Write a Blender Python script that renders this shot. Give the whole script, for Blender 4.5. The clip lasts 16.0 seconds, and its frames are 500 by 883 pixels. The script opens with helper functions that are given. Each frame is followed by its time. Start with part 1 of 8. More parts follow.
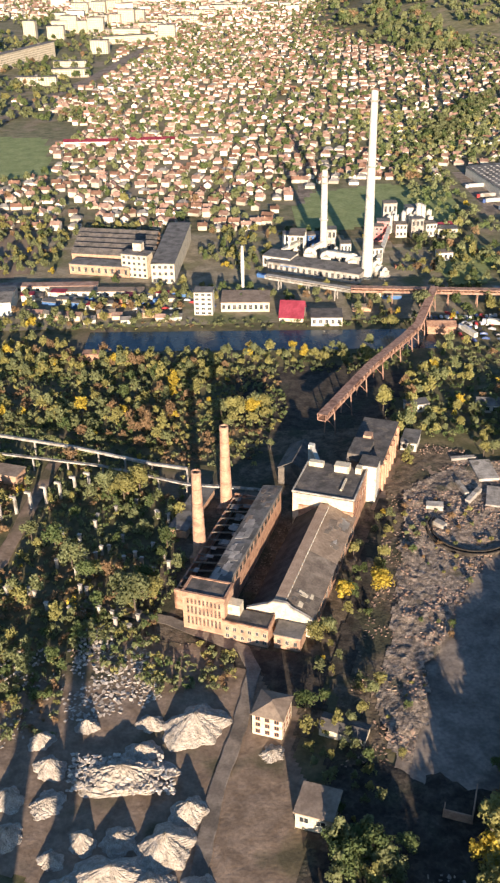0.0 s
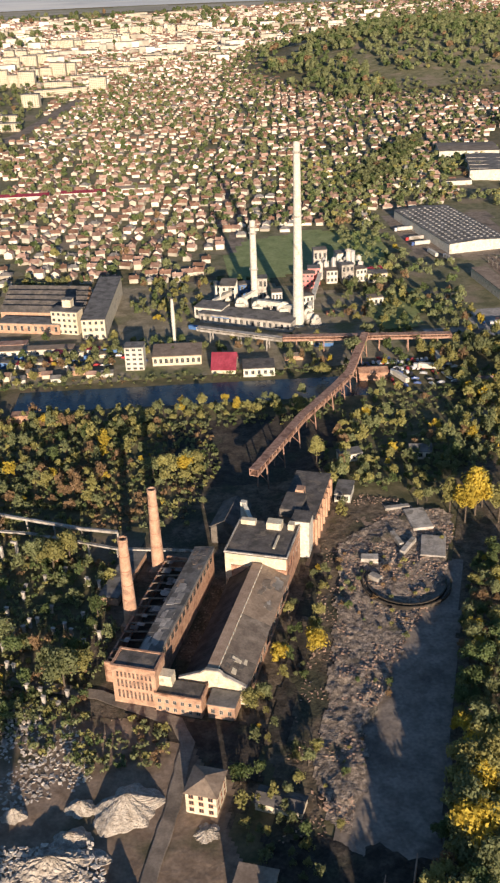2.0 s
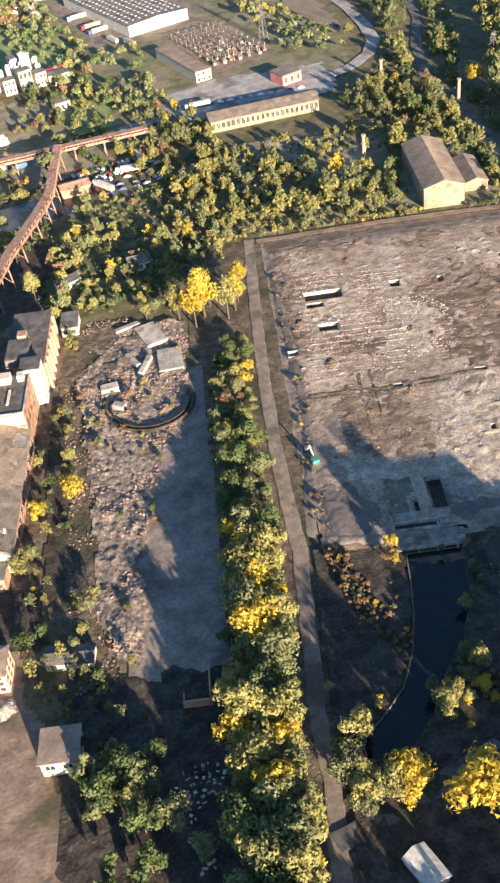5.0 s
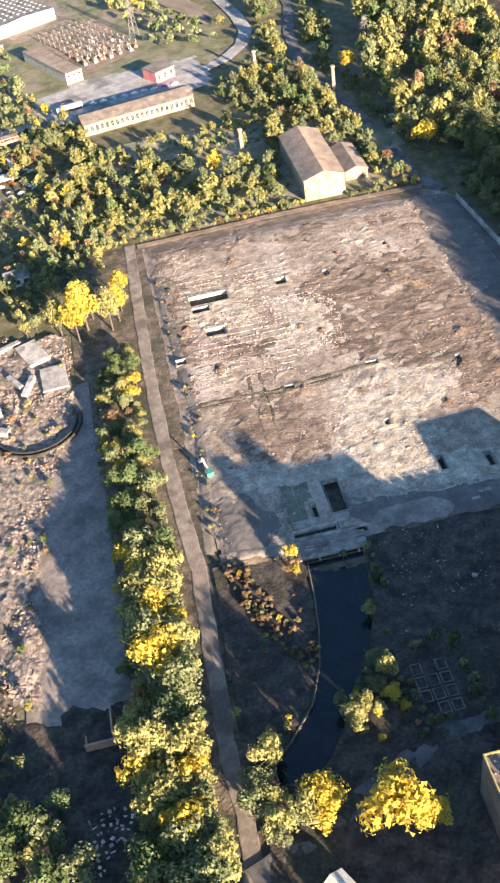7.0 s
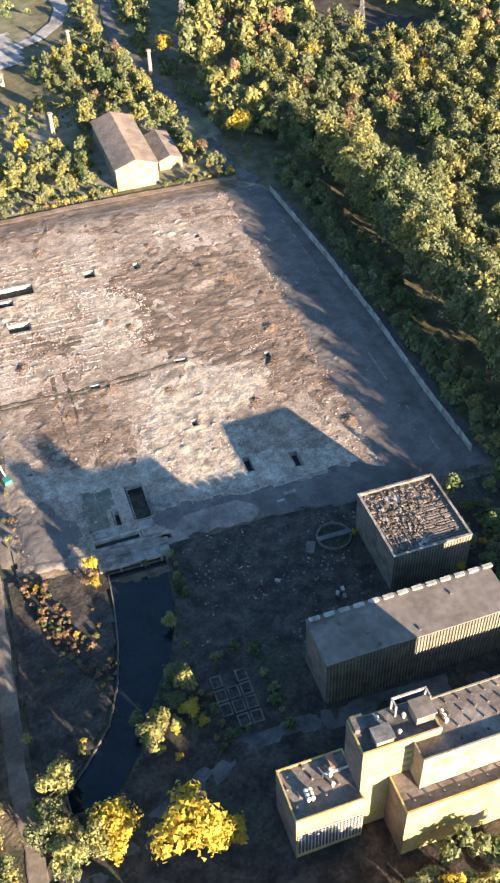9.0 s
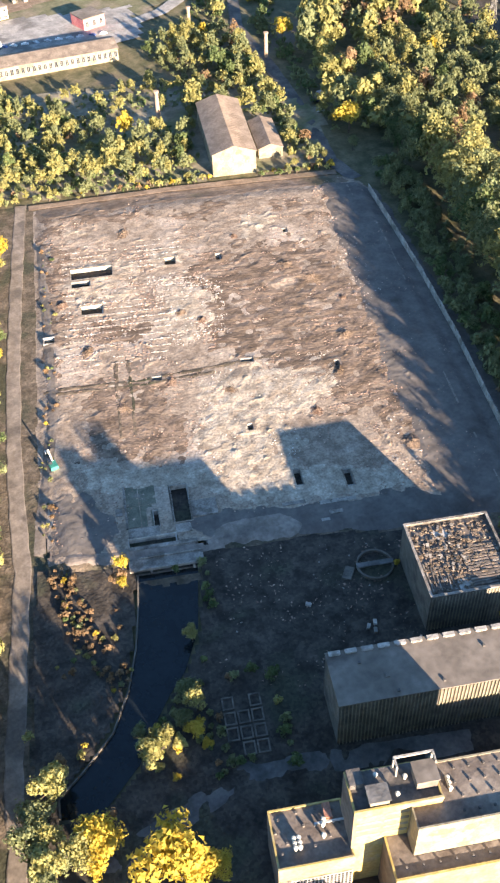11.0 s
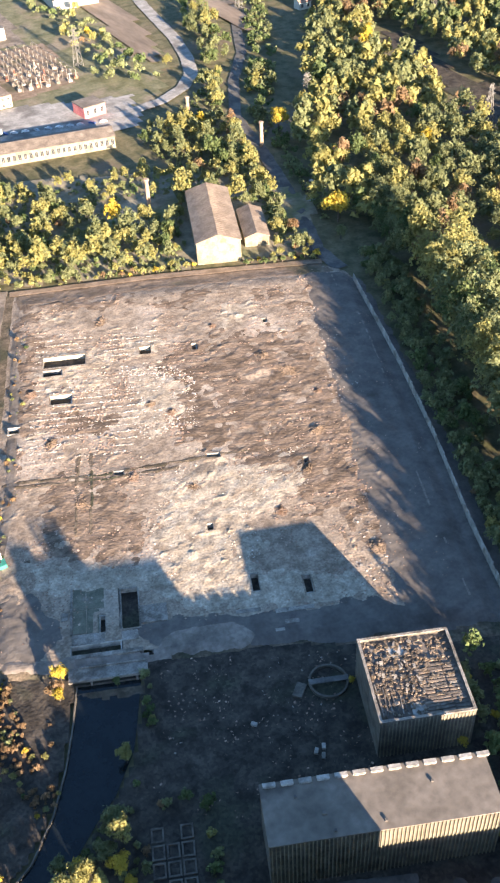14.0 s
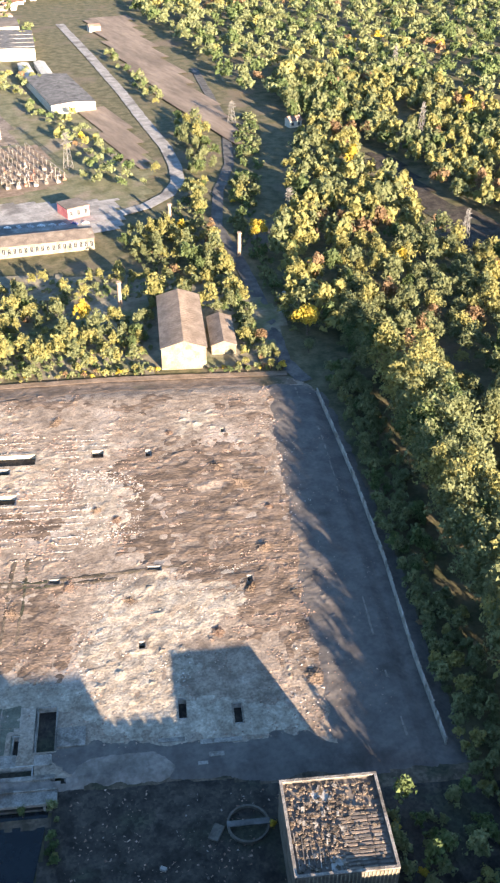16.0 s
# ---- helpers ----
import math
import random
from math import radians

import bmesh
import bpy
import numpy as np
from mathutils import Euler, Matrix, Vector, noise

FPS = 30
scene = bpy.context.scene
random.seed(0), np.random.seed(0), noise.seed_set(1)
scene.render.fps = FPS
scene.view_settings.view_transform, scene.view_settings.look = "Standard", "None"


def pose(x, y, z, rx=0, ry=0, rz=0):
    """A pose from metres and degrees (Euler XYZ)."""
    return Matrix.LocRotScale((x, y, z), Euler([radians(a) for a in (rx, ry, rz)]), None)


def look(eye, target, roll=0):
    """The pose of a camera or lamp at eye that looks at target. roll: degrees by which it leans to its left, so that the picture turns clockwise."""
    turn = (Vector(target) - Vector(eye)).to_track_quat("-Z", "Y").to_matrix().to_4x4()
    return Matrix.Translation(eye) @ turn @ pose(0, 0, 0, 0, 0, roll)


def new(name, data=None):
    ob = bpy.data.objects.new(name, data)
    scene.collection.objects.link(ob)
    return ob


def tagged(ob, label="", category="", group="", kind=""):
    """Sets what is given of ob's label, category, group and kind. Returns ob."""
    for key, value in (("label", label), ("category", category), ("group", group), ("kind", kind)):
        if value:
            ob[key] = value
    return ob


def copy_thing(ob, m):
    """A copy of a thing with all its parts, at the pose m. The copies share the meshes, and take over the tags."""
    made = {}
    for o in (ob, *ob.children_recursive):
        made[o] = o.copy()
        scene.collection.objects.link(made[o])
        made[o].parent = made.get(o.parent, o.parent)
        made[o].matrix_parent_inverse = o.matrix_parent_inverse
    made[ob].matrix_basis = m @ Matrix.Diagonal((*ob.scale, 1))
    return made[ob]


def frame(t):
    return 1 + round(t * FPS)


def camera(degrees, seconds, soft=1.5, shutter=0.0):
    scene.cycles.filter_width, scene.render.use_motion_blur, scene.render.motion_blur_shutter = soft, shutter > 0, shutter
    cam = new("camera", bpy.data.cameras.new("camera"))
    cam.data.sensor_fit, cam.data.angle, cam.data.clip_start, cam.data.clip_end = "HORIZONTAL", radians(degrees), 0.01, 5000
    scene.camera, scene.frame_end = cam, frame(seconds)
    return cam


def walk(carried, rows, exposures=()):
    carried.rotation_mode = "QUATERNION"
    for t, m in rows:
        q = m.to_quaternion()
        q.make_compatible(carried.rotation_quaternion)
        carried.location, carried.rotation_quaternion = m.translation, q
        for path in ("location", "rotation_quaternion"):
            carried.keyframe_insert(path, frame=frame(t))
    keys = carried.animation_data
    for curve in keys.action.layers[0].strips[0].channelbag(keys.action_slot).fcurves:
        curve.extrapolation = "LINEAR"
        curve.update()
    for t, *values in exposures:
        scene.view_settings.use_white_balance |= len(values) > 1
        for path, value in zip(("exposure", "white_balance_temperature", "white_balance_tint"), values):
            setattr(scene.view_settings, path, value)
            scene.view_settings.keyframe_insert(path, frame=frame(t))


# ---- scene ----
cam = camera(29.30, 16.0, soft=2.3)
# seconds, eye x y z, yaw, pitch, roll in degrees
PATH = [
    (0.00, -7.63, -5.63, 216.99, -1.727, -29.710, -1.158),
    (0.50, -5.14, -3.79, 218.04, -0.435, -27.856, -1.599),
    (1.00, -2.62, -1.97, 219.06, 0.306, -25.908, -1.798),
    (1.50, 0.00, 0.00, 220.00, 0.000, -24.979, -2.374),
    (2.00, 2.81, 2.17, 220.74, -4.979, -27.414, -2.214),
    (2.50, 5.67, 3.99, 221.25, -9.382, -31.616, -2.656),
    (3.00, 8.55, 5.27, 221.53, -12.740, -35.221, -3.595),
    (3.50, 11.70, 6.72, 221.53, -15.439, -37.894, -4.732),
    (4.00, 15.11, 8.67, 221.29, -17.117, -39.034, -6.058),
    (4.20, 16.54, 9.48, 221.12, -17.549, -39.223, -6.528),
    (4.90, 21.49, 12.40, 220.46, -19.457, -40.194, -8.115),
    (5.60, 26.66, 15.30, 219.47, -21.214, -40.686, -9.197),
    (6.50, 33.61, 18.17, 218.07, -23.869, -41.178, -9.637),
    (7.00, 37.57, 19.32, 217.34, -25.600, -41.529, -9.537),
    (7.50, 41.83, 19.89, 216.61, -27.563, -41.866, -9.039),
    (8.00, 46.37, 20.12, 215.91, -30.442, -42.339, -7.686),
    (8.50, 51.18, 20.18, 215.27, -34.405, -42.975, -5.174),
    (8.70, 53.21, 20.25, 215.05, -35.776, -43.219, -4.130),
    (9.20, 58.40, 20.47, 214.55, -38.006, -43.886, -2.093),
    (9.75, 64.54, 20.94, 214.16, -37.395, -44.540, -0.961),
    (10.30, 70.65, 21.54, 213.77, -34.511, -44.840, -0.908),
    (10.80, 75.78, 22.10, 213.25, -30.730, -44.575, -1.722),
    (11.00, 77.79, 22.28, 213.03, -28.610, -44.445, -2.558),
    (11.50, 82.50, 22.84, 212.36, -25.019, -43.742, -3.404),
    (12.00, 86.93, 23.21, 211.67, -24.679, -42.805, -2.859),
    (12.50, 91.14, 23.48, 211.09, -24.655, -41.972, -2.991),
    (13.00, 95.26, 23.90, 210.68, -25.061, -41.192, -3.097),
    (13.50, 99.35, 24.32, 210.39, -25.816, -40.594, -3.005),
    (14.00, 103.49, 24.62, 210.13, -26.518, -40.036, -2.960),
    (14.50, 107.78, 25.11, 209.86, -27.383, -39.363, -2.740),
    (15.00, 112.15, 25.73, 209.55, -28.507, -38.113, -1.552),
    (15.50, 116.50, 26.43, 209.09, -28.685, -36.265, -0.086),
    (16.00, 120.84, 27.24, 208.57, -27.376, -34.179, 0.694),
]


def aim(x, y, z, yaw, pitch, roll):
    a, b = radians(yaw), radians(pitch)
    ahead = Vector((-math.sin(a) * math.cos(b), math.cos(a) * math.cos(b), math.sin(b)))
    return look((x, y, z), Vector((x, y, z)) + ahead * 10, roll)


EXPOSURES = [(0.0, 1.3), (0.5, 0.66), (1.0, 0.78), (1.5, 0.82), (2.0, 0.82), (2.5, 1.25), (3.0, 1.36), (3.5, 1.84), (4.2, 1.83), (6.5, 2.32), (7.5, 2.50), (8.5, 2.42), (11.0, 2.47), (13.0, 2.44), (15.0, 2.5), (16.0, 2.5)]
walk(cam, [(t, aim(*row)) for t, *row in PATH], EXPOSURES)

# ---------------------------------------------------------------- light
SUN_TO = Vector((-0.04, 1.0, -math.tan(radians(12.5)))).normalized()
world = bpy.data.worlds.new("sky")
scene.world = world
world.use_nodes = True
wn = world.node_tree
sky = wn.nodes.new("ShaderNodeTexSky")
sky.sky_type = 'NISHITA'
sky.sun_disc = False
sky.sun_elevation = radians(12.5)
sky.sun_rotation = radians(180 + 2.3)
sky.air_density, sky.dust_density, sky.ozone_density = 1.0, 0.4, 4.0
wn.links.new(sky.outputs[0], wn.nodes["Background"].inputs[0])
wn.nodes["Background"].inputs[1].default_value = 0.075
lamp = bpy.data.lights.new("sun", 'SUN')
lamp.energy, lamp.angle, lamp.color = 5.0, radians(0.6), (1.0, 0.80, 0.61)
sun = new("sun", lamp)
sun.matrix_world = look(-SUN_TO * 900, (0, 0, 0))

# ---------------------------------------------------------------- materials


def material(name, dark, light, size=1.0, rough=0.9, bump=0.3, metal=0.0, fine=0.18, vary=0.0, island=0.0, third=None, third_size=0.1,
             third_at=0.55, spec=0.3, streak=None, grain=None, cells=None):
    """Two colours mixed by noise at one size (metres), fine grain over it, an optional third colour in larger patches."""
    m = bpy.data.materials.new(name)
    m.use_nodes = True
    nt = m.node_tree
    n, l = nt.nodes, nt.links
    b = n["Principled BSDF"]
    geo = n.new("ShaderNodeNewGeometry")
    pos = geo.outputs["Position"]
    if streak:
        mp = n.new("ShaderNodeMapping")
        mp.inputs["Rotation"].default_value = (0, 0, radians(streak[2]))
        mp.inputs["Scale"].default_value = (streak[0], streak[1], 1)
        l.new(pos, mp.inputs[0])
        pos = mp.outputs[0]

    if grain:
        mp = n.new("ShaderNodeMapping")
        mp.vector_type = 'TEXTURE'
        mp.inputs["Rotation"].default_value = (0, 0, radians(-20.5))
        mp.inputs["Scale"].default_value = (grain, 1, 1)
        l.new(pos, mp.inputs[0])
        pos = mp.outputs[0]

    def tex(scale, detail=4.0, src=None):
        t = n.new("ShaderNodeTexNoise")
        t.inputs["Scale"].default_value = scale
        t.inputs["Detail"].default_value = detail
        l.new(src or pos, t.inputs["Vector"])
        return t.outputs[0]

    def mix(fac, a, c, blend='MIX'):
        x = n.new("ShaderNodeMix")
        x.data_type, x.blend_type = 'RGBA', blend
        for k, v in ((0, fac), (6, a), (7, c)):
            if isinstance(v, (int, float)):
                x.inputs[k].default_value = v
            elif isinstance(v, tuple):
                x.inputs[k].default_value = (*v, 1)
            else:
                l.new(v, x.inputs[k])
        return x.outputs[2]

    def ramp(v, a, c):
        r = n.new("ShaderNodeMapRange")
        r.inputs[1].default_value, r.inputs[2].default_value = a, c
        l.new(v, r.inputs[0])
        return r.outputs[0]

    col = mix(ramp(tex(1.0 / size), 0.36, 0.64), dark, light)
    if third:
        col = mix(ramp(tex(third_size, 5.0), third_at, third_at + 0.1), col, third)
    g = tex(5.0 / size, 3.0)
    col = mix(1.0, col, ramp2(nt, g, 1 - fine, 1 + fine), 'MULTIPLY')
    if cells:
        vo = n.new("ShaderNodeTexVoronoi")
        vo.inputs["Scale"].default_value = 1.0 / cells[0]
        l.new(pos, vo.inputs["Vector"])
        sp = n.new("ShaderNodeSeparateColor")
        l.new(vo.outputs["Color"], sp.inputs[0])
        col = mix(1.0, col, ramp2(nt, sp.outputs[0], 1 - cells[1], 1 + cells[1], 0.0, 1.0), 'MULTIPLY')
    if vary:
        oi = n.new("ShaderNodeObjectInfo")
        col = mix(1.0, col, ramp2(nt, oi.outputs["Random"], 1 - vary, 1 + vary, 0.0, 1.0), 'MULTIPLY')
    if island:
        col = mix(1.0, col, ramp2(nt, geo.outputs["Random Per Island"], 1 - island, 1 + island, 0.0, 1.0), 'MULTIPLY')
    l.new(col, b.inputs["Base Color"])
    b.inputs["Roughness"].default_value = rough
    b.inputs["Metallic"].default_value = metal
    b.inputs["Specular IOR Level"].default_value = spec
    if bump:
        bp = n.new("ShaderNodeBump")
        bp.inputs["Strength"].default_value = bump
        bp.inputs["Distance"].default_value = min(size * 0.3, 0.35)
        l.new(g, bp.inputs["Height"])
        l.new(bp.outputs[0], b.inputs["Normal"])
    return m


def ramp2(nt, v, lo, hi, a=0.3, c=0.7):
    """A grey that runs from lo to hi while v runs from a to c."""
    r = nt.nodes.new("ShaderNodeMapRange")
    r.inputs[1].default_value, r.inputs[2].default_value = a, c
    r.inputs[3].default_value, r.inputs[4].default_value = lo, hi
    nt.links.new(v, r.inputs[0])
    return r.outputs[0]


def leaf_material(name, dark, light):
    m = material(name, dark, light, size=2.5, rough=0.8, bump=0.0, fine=0.08, vary=0.2, island=0.12, spec=0.08)
    nt = m.node_tree
    b, out = nt.nodes["Principled BSDF"], nt.nodes["Material Output"]
    tr, mx = nt.nodes.new("ShaderNodeBsdfTranslucent"), nt.nodes.new("ShaderNodeMixShader")
    src = b.inputs["Base Color"].links[0].from_socket
    nt.links.new(src, tr.inputs[0])
    mx.inputs[0].default_value = 0.4
    nt.links.new(b.outputs[0], mx.inputs[1])
    nt.links.new(tr.outputs[0], mx.inputs[2])
    nt.links.new(mx.outputs[0], out.inputs[0])
    return m


M = {}
M["ground"] = material("scrub ground", (0.075, 0.075, 0.035), (0.16, 0.135, 0.075), size=7, bump=0.5, third=(0.16, 0.125, 0.085), third_size=0.02)
M["yard"] = material("crushed rubble yard", (0.205, 0.158, 0.118), (0.345, 0.274, 0.206), size=3.4, bump=0.45, third=(0.40, 0.330, 0.262), third_size=0.045, third_at=0.55, fine=0.26, cells=(0.8, 0.12))
M["yard_pale"] = material("pale crushed concrete", (0.285, 0.232, 0.172), (0.465, 0.392, 0.302), size=3.4, bump=0.5, third=(0.23, 0.182, 0.135), third_size=0.1, third_at=0.57, fine=0.26, cells=(0.8, 0.13))
M["yard_smooth"] = material("packed grey dirt", (0.18, 0.15, 0.125), (0.275, 0.23, 0.19), size=6, bump=0.3, third=(0.13, 0.108, 0.09), third_size=0.06, third_at=0.56, fine=0.2, cells=(1.3, 0.07))
M["lane"] = material("grey packed lane", (0.108, 0.094, 0.083), (0.158, 0.138, 0.121), size=6, bump=0.2, third=(0.082, 0.071, 0.062), third_size=0.07, third_at=0.58, fine=0.14)
M["asphalt"] = material("old dark asphalt", (0.07, 0.068, 0.065), (0.125, 0.118, 0.11), size=5, bump=0.12, third=(0.16, 0.145, 0.13), third_size=0.07)
M["yard_brown"] = material("tilled brown rubble soil", (0.115, 0.082, 0.057), (0.235, 0.172, 0.125), size=3.4, bump=0.7, third=(0.335, 0.265, 0.20), third_size=0.08, third_at=0.6, fine=0.26, grain=1.6, cells=(0.6, 0.17))
M["rubble"] = material("rubble field", (0.130, 0.104, 0.083), (0.31, 0.252, 0.20), size=1.8, bump=0.9, third=(0.095, 0.086, 0.058), third_size=0.08, third_at=0.58, fine=0.3, cells=(0.9, 0.32))
M["dirt"] = material("brown dirt", (0.17, 0.122, 0.085), (0.27, 0.20, 0.145), size=5, bump=0.3, third=(0.10, 0.085, 0.05), third_size=0.05)
# Cinder soil; its darkness also serves sheets that stand in for shade.
M["cinder_and_shade"] = material("dark cinder ground", (0.030, 0.025, 0.020), (0.074, 0.061, 0.048), size=4.5, bump=0.6, third=(0.052, 0.052, 0.034), third_size=0.05, cells=(0.9, 0.28))
M["gravel"] = material("pale gravel", (0.29, 0.25, 0.205), (0.45, 0.40, 0.34), size=1.6, bump=0.9, fine=0.3)
M["road"] = material("dusty asphalt", (0.165, 0.134, 0.107), (0.26, 0.214, 0.17), size=4, bump=0.12, third=(0.125, 0.104, 0.084), third_size=0.08, third_at=0.52)
M["works_dirt"] = material("weedy works ground", (0.078, 0.061, 0.041), (0.165, 0.128, 0.091), size=4, bump=0.6, third=(0.058, 0.056, 0.034), third_size=0.06, third_at=0.5, cells=(0.9, 0.25))
M["old_slab"] = material("stained old concrete slab", (0.20, 0.175, 0.148), (0.34, 0.305, 0.262), size=2.4, bump=0.4, third=(0.13, 0.112, 0.092), third_size=0.2, third_at=0.52, fine=0.25)
M["mossy_slab"] = material("mossy concrete", (0.115, 0.115, 0.082), (0.185, 0.178, 0.132), size=2.4, bump=0.3, third=(0.22, 0.195, 0.16), third_size=0.15, third_at=0.58, fine=0.2)
M["apron"] = material("grey concrete apron", (0.24, 0.226, 0.208), (0.36, 0.338, 0.31), size=6, bump=0.15, third=(0.165, 0.152, 0.138), third_size=0.05, third_at=0.53)
M["grass"] = material("autumn grass", (0.105, 0.105, 0.052), (0.19, 0.178, 0.105), size=9, bump=0.4, third=(0.225, 0.185, 0.13), third_size=0.03, third_at=0.52)
M["concrete"] = material("weathered concrete", (0.27, 0.25, 0.22), (0.45, 0.41, 0.36), size=3, bump=0.3, third=(0.2, 0.18, 0.15), third_size=0.25, vary=0.12)
M["panel"] = material("grey concrete panel", (0.10, 0.088, 0.072), (0.165, 0.145, 0.118), size=3, bump=0.3, third=(0.08, 0.07, 0.06), third_size=0.2)
M["brick"] = material("orange brick", (0.31, 0.175, 0.115), (0.45, 0.275, 0.185), size=2.0, bump=0.4, third=(0.22, 0.12, 0.08), third_size=0.3)
M["brick_pale"] = material("pale brick", (0.39, 0.235, 0.155), (0.50, 0.325, 0.225), size=2.0, bump=0.4, third=(0.29, 0.18, 0.125), third_size=0.25, third_at=0.54)
M["plaster"] = material("cream plaster", (0.50, 0.43, 0.31), (0.64, 0.57, 0.44), size=4, bump=0.15, third=(0.36, 0.31, 0.235), third_size=0.25, third_at=0.58)
M["white"] = material("white paint", (0.48, 0.455, 0.39), (0.60, 0.575, 0.50), size=5, bump=0.1, third=(0.39, 0.35, 0.28), third_size=0.2, third_at=0.58)
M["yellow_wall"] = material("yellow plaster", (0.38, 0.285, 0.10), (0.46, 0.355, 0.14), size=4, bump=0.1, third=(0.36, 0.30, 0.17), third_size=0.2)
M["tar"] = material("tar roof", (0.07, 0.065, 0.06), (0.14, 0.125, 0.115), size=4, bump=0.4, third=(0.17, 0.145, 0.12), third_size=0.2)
M["roof_grey"] = material("grey roofing felt", (0.115, 0.11, 0.104), (0.19, 0.18, 0.168), size=5, bump=0.3, third=(0.085, 0.08, 0.073), third_size=0.18)
M["roof_old"] = material("worn dark roofing", (0.085, 0.072, 0.060), (0.165, 0.138, 0.115), size=3, bump=0.5, third=(0.36, 0.31, 0.26), third_size=0.13, third_at=0.57)
# Foundry roof's west slope: its shade is put into this colour.
M["roof_shaded"] = material("roofing felt blackened for shade", (0.035, 0.032, 0.03), (0.075, 0.068, 0.06), size=4, bump=0.3, third=(0.10, 0.088, 0.075), third_size=0.2, third_at=0.6)
M["roof_pale"] = material("pale flat roof", (0.15, 0.126, 0.102), (0.215, 0.182, 0.15), size=9, bump=0.15, third=(0.115, 0.098, 0.082), third_size=0.1, third_at=0.58)
M["rib"] = material("soiled cream rib", (0.215, 0.185, 0.128), (0.285, 0.25, 0.18), size=3, bump=0.2, third=(0.16, 0.135, 0.098), third_size=0.3)
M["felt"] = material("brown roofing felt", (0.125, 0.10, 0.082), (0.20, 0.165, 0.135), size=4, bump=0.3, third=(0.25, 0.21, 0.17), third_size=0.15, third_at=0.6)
M["tan"] = material("tan sheet", (0.31, 0.215, 0.15), (0.42, 0.305, 0.22), size=3, bump=0.3, third=(0.34, 0.24, 0.165), third_size=0.3)
M["shed_wall"] = material("dull cream render", (0.215, 0.185, 0.125), (0.30, 0.265, 0.19), size=3, bump=0.2, third=(0.17, 0.145, 0.10), third_size=0.25)
M["roof_brown"] = material("brown sheet roof", (0.20, 0.15, 0.112), (0.29, 0.225, 0.17), size=5, bump=0.2)
M["roof_tile"] = material("red tile roof", (0.245, 0.142, 0.105), (0.385, 0.262, 0.208), size=4, bump=0.3, vary=0.3, island=0.45)
M["roof_red"] = material("dark red sheet roof", (0.19, 0.022, 0.04), (0.26, 0.04, 0.065), size=6, bump=0.1)
M["rust"] = material("rusty steel", (0.26, 0.11, 0.07), (0.42, 0.21, 0.14), size=2, bump=0.3, rough=0.8)
M["conveyor"] = material("sun-bleached rusty sheet", (0.24, 0.135, 0.095), (0.40, 0.255, 0.19), size=1.6, bump=0.3, rough=0.85, third=(0.17, 0.095, 0.07), third_size=0.2)
M["steel"] = material("galvanised steel", (0.45, 0.44, 0.42), (0.62, 0.60, 0.57), size=2, rough=0.45, metal=0.4, bump=0.1)
M["glass"] = material("dark window glass", (0.025, 0.03, 0.035), (0.05, 0.055, 0.06), size=2, rough=0.12, bump=0.0, spec=0.6)
M["blue"] = material("blue sheet", (0.05, 0.12, 0.28), (0.09, 0.19, 0.38), size=4, bump=0.1)
M["pink"] = material("pink cladding", (0.55, 0.16, 0.16), (0.66, 0.26, 0.24), size=5, bump=0.1)
M["water"] = material("dark pond water", (0.007, 0.010, 0.012), (0.012, 0.016, 0.018), size=6, rough=0.06, bump=0.03, spec=0.4)
M["river"] = material("river water", (0.02, 0.03, 0.04), (0.035, 0.05, 0.06), size=14, rough=0.25, bump=0.06, spec=0.3)
M["lawn"] = material("sports lawn", (0.165, 0.205, 0.08), (0.23, 0.265, 0.115), size=12, bump=0.2)
M["field"] = material("ploughed field", (0.17, 0.13, 0.095), (0.28, 0.215, 0.16), size=14, bump=0.3, streak=(1.0, 0.2, 20))
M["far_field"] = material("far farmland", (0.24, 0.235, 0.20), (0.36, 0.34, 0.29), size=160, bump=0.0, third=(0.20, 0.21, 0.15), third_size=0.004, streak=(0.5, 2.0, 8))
M["bark"] = material("bark", (0.07, 0.055, 0.04), (0.14, 0.11, 0.085), size=0.5, bump=0.5)
M["house_wall"] = material("rendered house wall", (0.44, 0.385, 0.30), (0.70, 0.65, 0.55), size=40, bump=0.0, island=0.4, vary=0.3)
M["roof_rubble"] = material("sooty roof rubble", (0.085, 0.064, 0.045), (0.25, 0.192, 0.14), size=1.2, bump=0.5, island=0.4)
M["stone"] = material("broken concrete", (0.34, 0.29, 0.24), (0.56, 0.50, 0.43), size=2, bump=0.3, island=0.35)
M["brickbat"] = material("broken brick", (0.22, 0.14, 0.10), (0.40, 0.29, 0.22), size=2, bump=0.3, island=0.4)
LEAF = {
    "green": leaf_material("green leaves", (0.095, 0.132, 0.052), (0.170, 0.210, 0.088)),
    "olive": leaf_material("olive leaves", (0.170, 0.190, 0.088), (0.265, 0.282, 0.140)),
    "yellow": leaf_material("yellowing leaves", (0.268, 0.252, 0.092), (0.372, 0.348, 0.136)),
    "gold": leaf_material("golden leaves", (0.44, 0.330, 0.052), (0.59, 0.460, 0.085)),
    "rust": leaf_material("russet leaves", (0.215, 0.145, 0.082), (0.335, 0.225, 0.13)),
}

# ---------------------------------------------------------------- small kit


def thing(name, label, category, m, group="", kind=""):
    ob = new(name)
    ob.empty_display_size = 0.5
    ob.matrix_world = m
    return tagged(ob, label, category, group, kind)


